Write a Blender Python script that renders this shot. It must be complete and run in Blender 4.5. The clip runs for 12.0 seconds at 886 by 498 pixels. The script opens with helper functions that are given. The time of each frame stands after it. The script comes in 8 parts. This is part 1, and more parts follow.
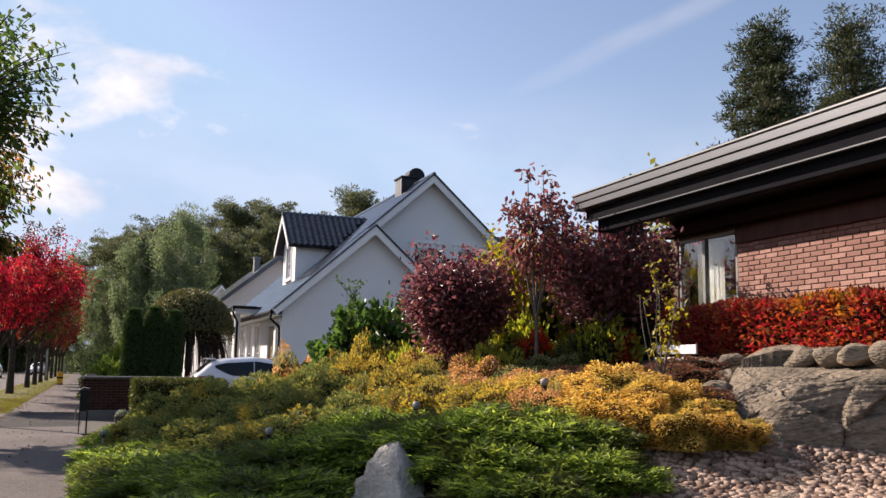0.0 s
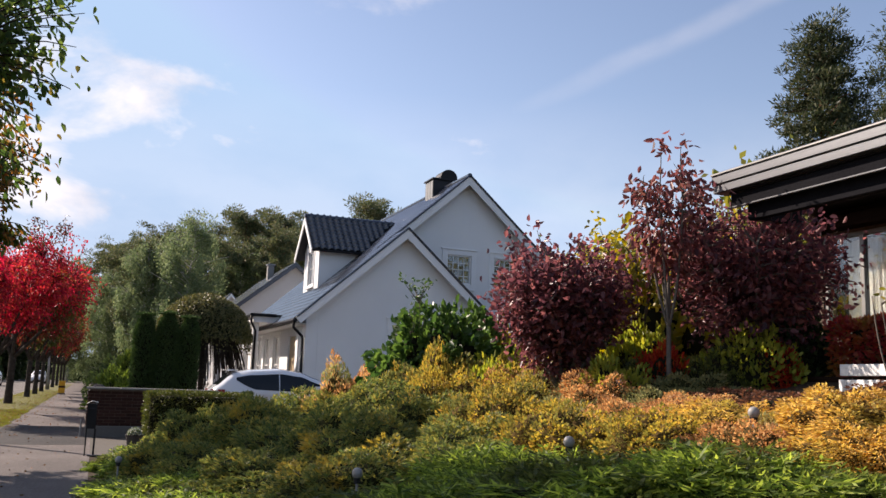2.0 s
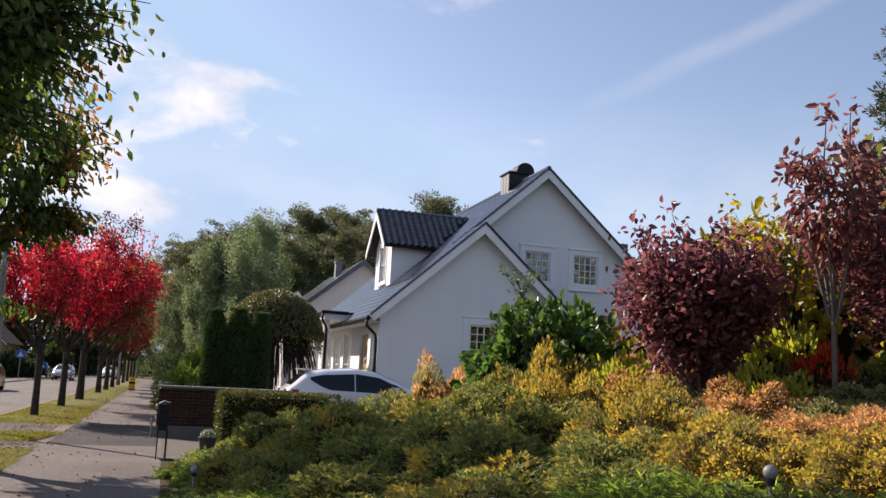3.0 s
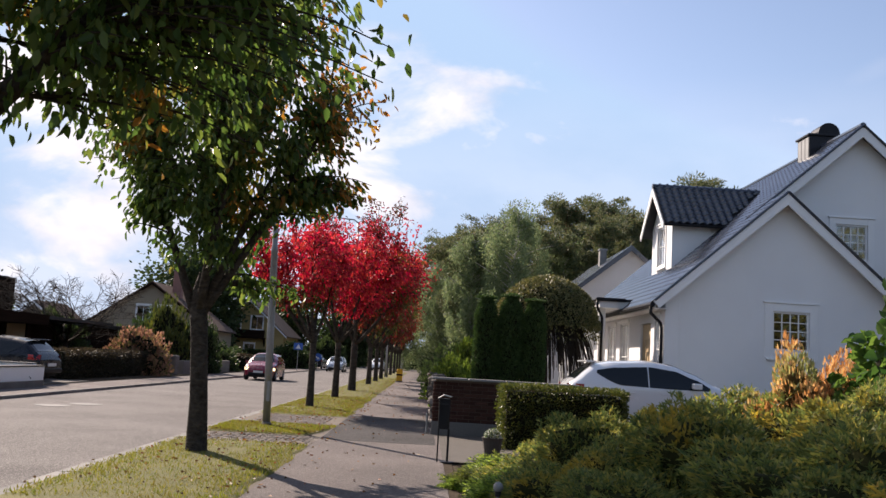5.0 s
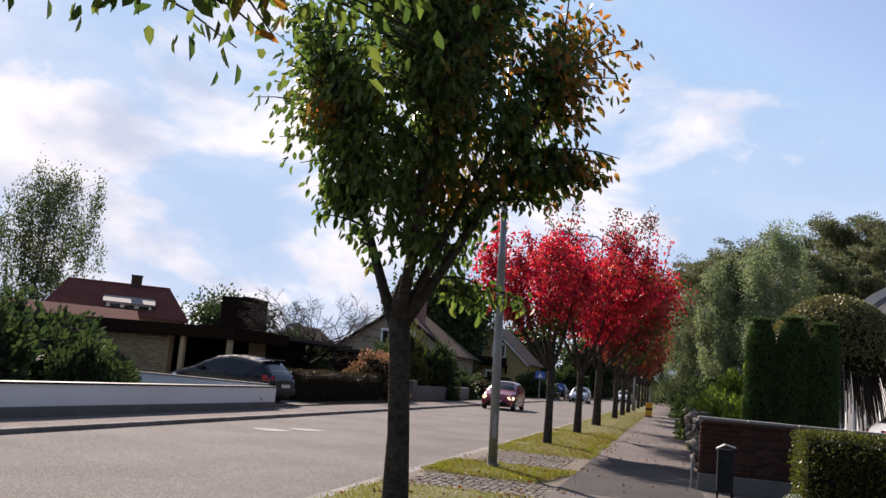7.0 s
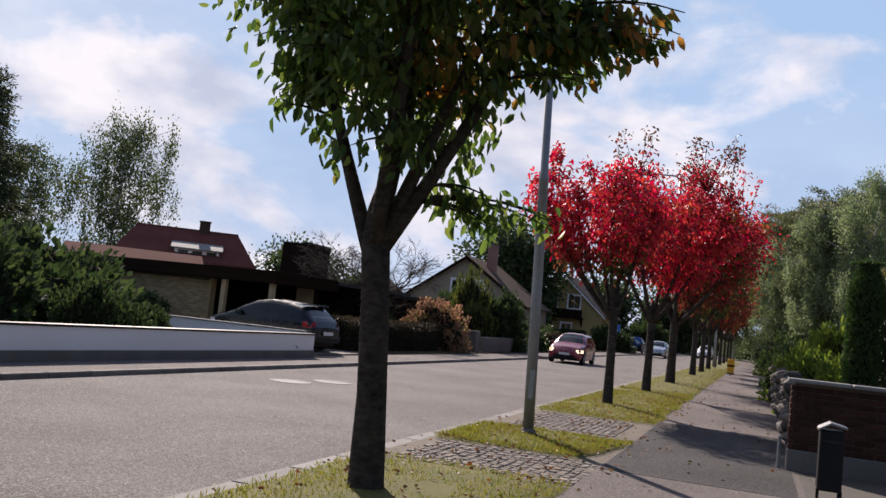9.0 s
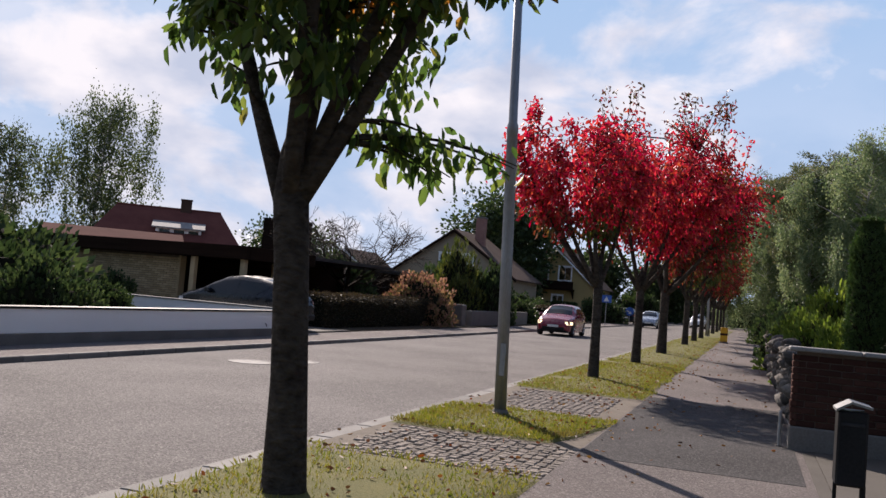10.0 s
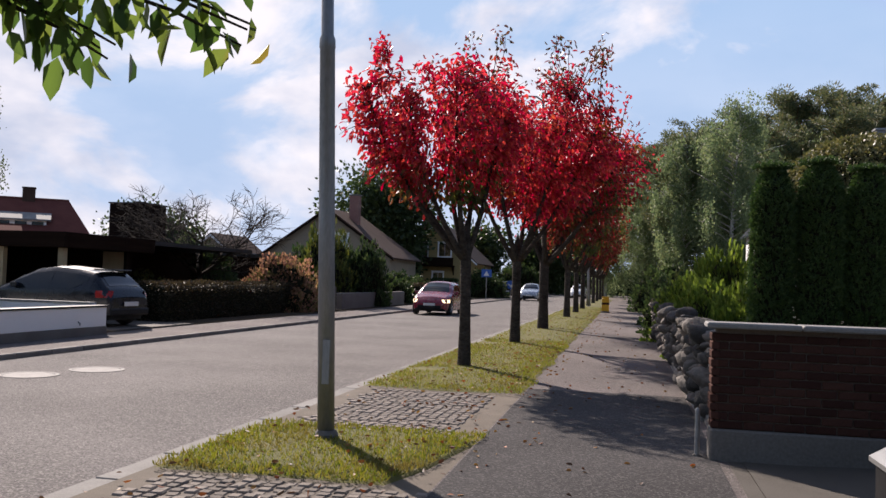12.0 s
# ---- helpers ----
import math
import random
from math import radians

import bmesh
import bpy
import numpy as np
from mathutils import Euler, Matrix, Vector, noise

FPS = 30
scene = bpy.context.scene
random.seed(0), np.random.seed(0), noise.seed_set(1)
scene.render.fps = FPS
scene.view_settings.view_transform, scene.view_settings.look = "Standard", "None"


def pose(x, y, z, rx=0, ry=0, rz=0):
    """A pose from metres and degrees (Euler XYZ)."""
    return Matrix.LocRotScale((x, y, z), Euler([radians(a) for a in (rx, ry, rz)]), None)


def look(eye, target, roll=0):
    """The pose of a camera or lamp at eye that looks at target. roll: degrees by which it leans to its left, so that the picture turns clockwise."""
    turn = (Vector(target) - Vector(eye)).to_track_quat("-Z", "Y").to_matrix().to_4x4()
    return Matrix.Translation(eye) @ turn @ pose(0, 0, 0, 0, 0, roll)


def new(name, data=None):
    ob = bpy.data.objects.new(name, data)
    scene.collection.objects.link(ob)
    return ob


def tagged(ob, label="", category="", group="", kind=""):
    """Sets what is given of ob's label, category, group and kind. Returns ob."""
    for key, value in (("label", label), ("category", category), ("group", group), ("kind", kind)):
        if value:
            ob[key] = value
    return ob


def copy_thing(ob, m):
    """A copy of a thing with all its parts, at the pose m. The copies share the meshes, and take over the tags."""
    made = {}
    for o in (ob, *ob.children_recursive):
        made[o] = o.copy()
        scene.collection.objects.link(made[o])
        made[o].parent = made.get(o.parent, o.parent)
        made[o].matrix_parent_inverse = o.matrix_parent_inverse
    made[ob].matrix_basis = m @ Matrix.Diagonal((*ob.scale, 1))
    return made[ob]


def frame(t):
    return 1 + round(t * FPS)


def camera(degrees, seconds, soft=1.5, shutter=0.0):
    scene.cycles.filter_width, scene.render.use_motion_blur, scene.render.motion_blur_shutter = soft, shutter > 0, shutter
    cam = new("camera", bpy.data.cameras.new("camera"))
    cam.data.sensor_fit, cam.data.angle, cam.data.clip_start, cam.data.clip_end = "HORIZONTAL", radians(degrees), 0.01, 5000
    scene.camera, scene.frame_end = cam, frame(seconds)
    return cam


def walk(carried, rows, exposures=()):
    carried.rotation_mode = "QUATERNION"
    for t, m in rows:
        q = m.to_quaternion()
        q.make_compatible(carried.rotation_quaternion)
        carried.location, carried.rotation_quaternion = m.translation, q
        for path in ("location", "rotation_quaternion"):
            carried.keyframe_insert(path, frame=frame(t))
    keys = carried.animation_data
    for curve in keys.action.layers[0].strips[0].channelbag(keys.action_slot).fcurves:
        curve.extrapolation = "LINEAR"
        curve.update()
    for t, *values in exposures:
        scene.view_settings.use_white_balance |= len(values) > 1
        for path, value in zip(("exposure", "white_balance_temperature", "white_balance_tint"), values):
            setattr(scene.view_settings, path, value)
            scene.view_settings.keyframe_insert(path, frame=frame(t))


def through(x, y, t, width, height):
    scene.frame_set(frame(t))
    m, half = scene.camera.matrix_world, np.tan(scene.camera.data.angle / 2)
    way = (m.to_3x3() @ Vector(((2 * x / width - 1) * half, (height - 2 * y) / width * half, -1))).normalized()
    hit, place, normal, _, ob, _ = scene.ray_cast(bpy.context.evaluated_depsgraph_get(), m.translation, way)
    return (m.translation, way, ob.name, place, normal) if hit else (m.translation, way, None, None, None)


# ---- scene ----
cam = camera(53.5, 12.0)
METRES, EYE, TILT, LEAN, TURN = 18.0, 1.55, 3.4, 0.0, -21.4
ROWS = [
    (0.0, 0.0, 0.0, 0.0, -0.07, 4.3, -0.92),
    (0.5, -0.0193, 0.042, -0.0023, -0.68, 4.62, -1.05),
    (1.0, -0.0353, 0.0774, -0.0045, -0.87, 4.9, -1.33),
    (1.5, -0.0526, 0.1146, -0.007, -0.61, 5.17, -1.69),
    (2.0, -0.0689, 0.1507, -0.0087, 0.07, 5.29, -1.99),
    (2.5, -0.0878, 0.194, -0.0098, 1.48, 5.27, -2.26),
    (3.0, -0.103, 0.2281, -0.0115, 4.02, 5.14, -2.56),
    (5.0, -0.1744, 0.3696, -0.0246, 20.34, 4.11, -2.16),
    (5.5, -0.1929, 0.4083, -0.0267, 24.72, 4.54, -1.79),
    (6.0, -0.2127, 0.4493, -0.0276, 28.71, 4.96, -2.02),
    (6.5, -0.2343, 0.4938, -0.032, 33.38, 5.32, -2.42),
    (7.0, -0.2521, 0.5305, -0.0344, 36.1, 5.31, -3.05),
    (9.0, -0.31, 0.6812, -0.0438, 41.3, 1.89, -3.72),
    (9.5, -0.3271, 0.7212, -0.0468, 41.69, 1.0, -3.17),
    (10.0, -0.3415, 0.7538, -0.05, 40.83, 0.32, -2.45),
    (10.5, -0.3598, 0.7914, -0.0513, 39.12, -0.17, -1.54),
    (11.0, -0.3753, 0.8239, -0.053, 37.16, -0.47, -0.89),
    (11.5, -0.395, 0.8643, -0.0556, 34.93, -0.72, -0.43),
    (12.0, -0.4157, 0.9067, -0.0584, 33.21, -0.83, 0.03),
]
walk(cam, [(t, pose(0, 0, EYE, TILT, LEAN, TURN) @ pose(METRES * x, METRES * y, METRES * z, 90 + pitch, roll, yaw)) for t, x, y, z, yaw, pitch, roll in ROWS],
     exposures=((0.0, 0.8, 7050, 20), (4.0, 0.79, 7050, 20), (5.5, 0.86, 7000, 20), (6.6, 0.81, 6900, 20), (7.6, 0.63, 6800, 20), (9.0, 0.57, 6700, 20), (10.5, 0.57, 6700, 20), (12.0, 0.63, 6700, 20)))

# ---- sky, sun, exposure ----
SUN_AZ, SUN_EL = -39.0, 33.0   # degrees right of +y, degrees up


def build_sky():
    w = bpy.data.worlds.new("sky")
    scene.world = w
    w.use_nodes = True
    nt = w.node_tree
    nt.nodes.clear()
    N, L = nt.nodes.new, nt.links.new
    out, bg = N("ShaderNodeOutputWorld"), N("ShaderNodeBackground")
    sky = N("ShaderNodeTexSky")
    sky.sky_type, sky.sun_disc = "NISHITA", False
    sky.sun_elevation, sky.sun_rotation = radians(SUN_EL), radians(SUN_AZ)
    sky.air_density, sky.dust_density, sky.ozone_density = 1.0, 0.6, 1.4
    tc = N("ShaderNodeTexCoord")
    sep = N("ShaderNodeSeparateXYZ")
    L(tc.outputs["Generated"], sep.inputs[0])

    def maths(op, a, b=0.0, clamp=False):
        n = N("ShaderNodeMath")
        n.operation, n.use_clamp = op, clamp
        for k, v in enumerate((a, b)):
            if isinstance(v, (int, float)):
                n.inputs[k].default_value = v
            else:
                L(v, n.inputs[k])
        return n.outputs[0]

    # cloud layer: direction laid out on a flat sheet far overhead
    up = maths("ADD", maths("MAXIMUM", sep.outputs[2], 0.0), 0.16)
    comb = N("ShaderNodeCombineXYZ")
    L(maths("DIVIDE", sep.outputs[0], up), comb.inputs[0])
    L(maths("DIVIDE", sep.outputs[1], up), comb.inputs[1])
    big = N("ShaderNodeTexNoise")
    big.inputs["Scale"].default_value, big.inputs["Detail"].default_value = 4.6, 11.0
    big.inputs["Roughness"].default_value, big.inputs["Distortion"].default_value = 0.56, 0.35
    puff = N("ShaderNodeMapping")
    puff.inputs["Scale"].default_value, puff.inputs["Location"].default_value = (1.0, 1.0, 1.9), (0.35, 0.0, 0.1)
    L(tc.outputs["Generated"], puff.inputs[0])
    L(puff.outputs[0], big.inputs["Vector"])
    veil = N("ShaderNodeTexNoise")
    veil.inputs["Scale"].default_value, veil.inputs["Detail"].default_value = 0.5, 4.0
    L(comb.outputs[0], veil.inputs["Vector"])
    # more cloud on the sun's side of the sky
    west = maths("MULTIPLY", maths("ADD", sep.outputs[0], 0.22), -0.22)
    dens = maths("ADD", big.outputs["Fac"], west)
    ramp = N("ShaderNodeMapRange")
    ramp.interpolation_type = "SMOOTHSTEP"
    L(dens, ramp.inputs[0])
    ramp.inputs[1].default_value, ramp.inputs[2].default_value = 0.465, 0.66
    haze = N("ShaderNodeMapRange")
    haze.interpolation_type = "SMOOTHSTEP"
    L(maths("ADD", veil.outputs["Fac"], maths("MULTIPLY", west, 1.6)), haze.inputs[0])
    haze.inputs[1].default_value, haze.inputs[2].default_value = 0.45, 0.95
    fac = maths("MAXIMUM", maths("MULTIPLY", ramp.outputs[0], 0.9), maths("MULTIPLY", haze.outputs[0], 0.62))
    # an old, spread vapour trail high in the east
    trail = N("ShaderNodeVectorMath")
    trail.operation = "DOT_PRODUCT"
    L(tc.outputs["Generated"], trail.inputs[0])
    trail.inputs[1].default_value = (0.507, 0.058, -0.860)
    wisp = N("ShaderNodeTexNoise")
    wisp.inputs["Scale"].default_value, wisp.inputs["Detail"].default_value = 9.0, 6.0
    L(tc.outputs["Generated"], wisp.inputs["Vector"])
    band = N("ShaderNodeMapRange")
    band.interpolation_type = "SMOOTHSTEP"
    L(maths("ABSOLUTE", maths("ADD", trail.outputs["Value"], maths("MULTIPLY", maths("SUBTRACT", wisp.outputs["Fac"], 0.5), 0.02))), band.inputs[0])
    band.inputs[1].default_value, band.inputs[2].default_value = 0.017, 0.002
    high = N("ShaderNodeMapRange")
    high.interpolation_type = "SMOOTHSTEP"
    L(sep.outputs[2], high.inputs[0])
    high.inputs[1].default_value, high.inputs[2].default_value = 0.27, 0.38
    fac = maths("MAXIMUM", fac, maths("MULTIPLY", maths("MULTIPLY", band.outputs[0], high.outputs[0]), maths("MULTIPLY", wisp.outputs["Fac"], 0.3)))
    # thin white near the horizon
    low = N("ShaderNodeMapRange")
    L(sep.outputs[2], low.inputs[0])
    low.inputs[1].default_value, low.inputs[2].default_value = 0.32, 0.0
    fac = maths("MAXIMUM", fac, maths("MULTIPLY", low.outputs[0], 0.42), True)
    # the southern half of the sky is clear
    clear = N("ShaderNodeMapRange")
    clear.interpolation_type = "SMOOTHSTEP"
    L(sep.outputs[1], clear.inputs[0])
    clear.inputs[1].default_value, clear.inputs[2].default_value = -0.5, 0.2
    clear.inputs[3].default_value = 0.2
    fac = maths("MULTIPLY", fac, clear.outputs[0])
    shade = N("ShaderNodeTexNoise")
    shade.inputs["Scale"].default_value, shade.inputs["Detail"].default_value = 7.5, 8.0
    L(puff.outputs[0], shade.inputs["Vector"])
    cl = N("ShaderNodeMix")
    cl.data_type = "RGBA"
    con = N("ShaderNodeMapRange")
    L(shade.outputs["Fac"], con.inputs[0])
    con.inputs[1].default_value, con.inputs[2].default_value = 0.36, 0.6
    L(con.outputs[0], cl.inputs[0])
    cl.inputs[6].default_value, cl.inputs[7].default_value = (*CLOUD_DARK, 1), (*CLOUD_LIGHT, 1)
    mix = N("ShaderNodeMix")
    mix.data_type = "RGBA"
    L(fac, mix.inputs[0])
    cap = N("ShaderNodeVectorMath")
    cap.operation = "MINIMUM"
    L(sky.outputs[0], cap.inputs[0])
    cap.inputs[1].default_value = SKY_MOST
    L(cap.outputs[0], mix.inputs[6])
    L(cl.outputs[2], mix.inputs[7])
    L(mix.outputs[2], bg.inputs[0])
    bg.inputs[1].default_value = SKY_STRENGTH
    L(bg.outputs[0], out.inputs[0])


SKY_STRENGTH = 0.1
SKY_MOST = (2.6, 4.0, 5.75)
CLOUD_DARK, CLOUD_LIGHT = (3.7, 4.25, 5.15), (6.7, 6.7, 6.75)
build_sky()
sun = new("sun", bpy.data.lights.new("sun", "SUN"))
sun.data.energy, sun.data.angle, sun.data.color = 5.0, radians(0.55), (1.0, 0.93, 0.82)
az, el = radians(SUN_AZ), radians(SUN_EL)
sun.matrix_world = look((math.sin(az) * 60, math.cos(az) * 60, 60 * math.tan(el)), (0, 0, 0))

# ---- mesh helpers ----
class M:
    """Vertices and faces of one mesh."""

    def __init__(self):
        self.v, self.f, self.weld = [], [], False

    def add(self, vs, fs):
        k = len(self.v)
        self.v += [tuple(p) for p in vs]
        self.f += [tuple(i + k for i in q) for q in fs]
        return self

    def box(self, x0, x1, y0, y1, z0, z1):
        return self.add([(x, y, z) for x in (x0, x1) for y in (y0, y1) for z in (z0, z1)],
                        [(0, 1, 3, 2), (4, 6, 7, 5), (0, 4, 5, 1), (2, 3, 7, 6), (0, 2, 6, 4), (1, 5, 7, 3)])

    def cbox(self, x0, x1, y0, y1, z0, z1, c=0.01):
        """A box with its edges broken by c."""
        a, b = (x0, y0, z0), (x1, y1, z1)
        pts, idx = [], {}
        for i in range(8):
            s = [(i >> k) & 1 for k in range(3)]
            for ax in range(3):
                p = [(b[k] if s[k] else a[k]) if k == ax else ((b[k] - c) if s[k] else (a[k] + c)) for k in range(3)]
                idx[i, ax] = len(pts)
                pts.append(p)
        fs = []
        for ax in range(3):
            o = [k for k in range(3) if k != ax]
            for side in (0, 1):
                q = [(side << ax) | (u << o[0]) | (w << o[1]) for u, w in ((0, 0), (1, 0), (1, 1), (0, 1))]
                flip = (side == 1) == (ax != 1)
                ids = [idx[i, ax] for i in q]
                fs.append(ids if flip else ids[::-1])
        for ax in range(3):      # edges along ax
            o = [k for k in range(3) if k != ax]
            for u in (0, 1):
                for w in (0, 1):
                    i = (u << o[0]) | (w << o[1])
                    j = i | (1 << ax)
                    fs.append([idx[i, o[0]], idx[j, o[0]], idx[j, o[1]], idx[i, o[1]]])
        for i in range(8):
            fs.append([idx[i, 0], idx[i, 1], idx[i, 2]])
        return self.add(pts, fs)

    def tube(self, pts, rs, n=8, cap=True):
        pts = [Vector(p) for p in pts]
        ref = Vector((0.31, 0.95, 0.05))
        rings = []
        for i, p in enumerate(pts):
            d = (pts[min(i + 1, len(pts) - 1)] - pts[max(i - 1, 0)])
            d = d.normalized() if d.length > 1e-9 else Vector((0, 0, 1))
            u = d.cross(ref)
            if u.length < 0.05:
                u = d.cross(Vector((1, 0, 0)))
            u.normalize()
            w = d.cross(u)
            r = rs[i] if hasattr(rs, "__len__") else rs
            rings.append([p + (u * math.cos(2 * math.pi * k / n) + w * math.sin(2 * math.pi * k / n)) * r for k in range(n)])
        vs = [q for ring in rings for q in ring]
        fs = [(i * n + k, i * n + (k + 1) % n, (i + 1) * n + (k + 1) % n, (i + 1) * n + k)
              for i in range(len(pts) - 1) for k in range(n)]
        if cap:
            fs += [tuple(range(n))[::-1], tuple((len(pts) - 1) * n + k for k in range(n))]
        return self.add(vs, fs)

    def prism(self, poly, axis, a, b):
        """A flat outline (two coordinates) pushed along an axis from a to b."""
        def put(u, w, t):
            return {"x": (t, u, w), "y": (u, t, w), "z": (u, w, t)}[axis]
        n = len(poly)
        vs = [put(u, w, a) for u, w in poly] + [put(u, w, b) for u, w in poly]
        return self.add(vs, [tuple(range(n)), tuple(range(2 * n - 1, n - 1, -1))] + [(k, (k + 1) % n, n + (k + 1) % n, n + k) for k in range(n)])

    def lathe(self, prof, c, n=16, axis="z"):
        """Rings (radius, height) round an axis through c."""
        vs, fs = [], []
        for r, h in prof:
            for k in range(n):
                a = 2 * math.pi * k / n
                p = (r * math.cos(a), r * math.sin(a), h)
                if axis == "y":
                    p = (p[0], p[2], p[1])
                elif axis == "x":
                    p = (p[2], p[0], p[1])
                vs.append((c[0] + p[0], c[1] + p[1], c[2] + p[2]))
        for i in range(len(prof) - 1):
            fs += [(i * n + k, i * n + (k + 1) % n, (i + 1) * n + (k + 1) % n, (i + 1) * n + k) for k in range(n)]
        fs += [tuple(range(n))[::-1], tuple((len(prof) - 1) * n + k for k in range(n))]
        return self.add(vs, fs)

    def grid(self, rows):
        """Rows of points, joined to quads."""
        n = len(rows[0])
        return self.add([p for r in rows for p in r],
                        [(i * n + k, i * n + k + 1, (i + 1) * n + k + 1, (i + 1) * n + k) for i in range(len(rows) - 1) for k in range(n - 1)])


def fix_normals(me):
    bm = bmesh.new()
    bm.from_mesh(me)
    bmesh.ops.recalc_face_normals(bm, faces=bm.faces)
    bm.to_mesh(me)
    bm.free()


def mesh_of(name, m, material, smooth=False, fix=True):
    me = bpy.data.meshes.new(name)
    me.from_pydata(m.v, [], m.f)
    if m.weld:
        bm = bmesh.new()
        bm.from_mesh(me)
        bmesh.ops.remove_doubles(bm, verts=bm.verts, dist=0.0002)
        bm.to_mesh(me)
        bm.free()
    elif fix:
        fix_normals(me)
    if smooth:
        me.polygons.foreach_set("use_smooth", [True] * len(me.polygons))
    if material:
        me.materials.append(material)
    return me


def mesh_np(name, V, F, material):
    """A mesh from arrays of vertices and of equal-sided faces."""
    me = bpy.data.meshes.new(name)
    n, k = F.shape
    me.vertices.add(len(V))
    me.vertices.foreach_set("co", np.ascontiguousarray(V, dtype=np.float32).ravel())
    me.loops.add(n * k)
    me.loops.foreach_set("vertex_index", F.astype(np.int32).ravel())
    me.polygons.add(n)
    me.polygons.foreach_set("loop_start", np.arange(0, n * k, k, dtype=np.int32))
    me.update(calc_edges=True)
    if material:
        me.materials.append(material)
    return me


def thing(name, at, label="", category="", group="", kind=""):
    """An Empty at a thing's base, to hold its parts."""
    e = new(name)
    e.empty_display_size = 0.2
    e.location = at
    return tagged(e, label, category, group, kind)


def root_at(ob):
    p = Vector((0, 0, 0))
    while ob is not None:
        p += ob.location
        ob = ob.parent
    return p


def part(name, m, material, parent, label="", smooth=False, world=True, at=None):
    """One mesh under a thing or a part; world: its points are given in the world's metres."""
    me = m if isinstance(m, bpy.types.Mesh) else mesh_of(name, m, material, smooth)
    ob = new(name, me)
    ob.parent = parent
    if at is not None:
        ob.location = Vector(at) - (root_at(parent) if world else Vector((0, 0, 0)))
    elif world:
        ob.location = -root_at(parent)
    if label:
        ob["label"] = label
    return ob


def solid(name, m, material, label="", category="", group="", kind="", smooth=False):
    """A thing that is one mesh, given in the world's metres; its origin goes to its base."""
    vs = np.array(m.v)
    c = np.array([vs[:, 0].mean(), vs[:, 1].mean(), vs[:, 2].min()])
    m.v = [tuple(p) for p in vs - c]
    ob = new(name, mesh_of(name, m, material, smooth))
    ob.location = c
    return tagged(ob, label, category, group, kind)


# ---- materials ----
def nodes_of(name):
    m = bpy.data.materials.new(name)
    m.use_nodes = True
    nt = m.node_tree
    return m, nt, nt.nodes["Principled BSDF"], nt.nodes.new, nt.links.new


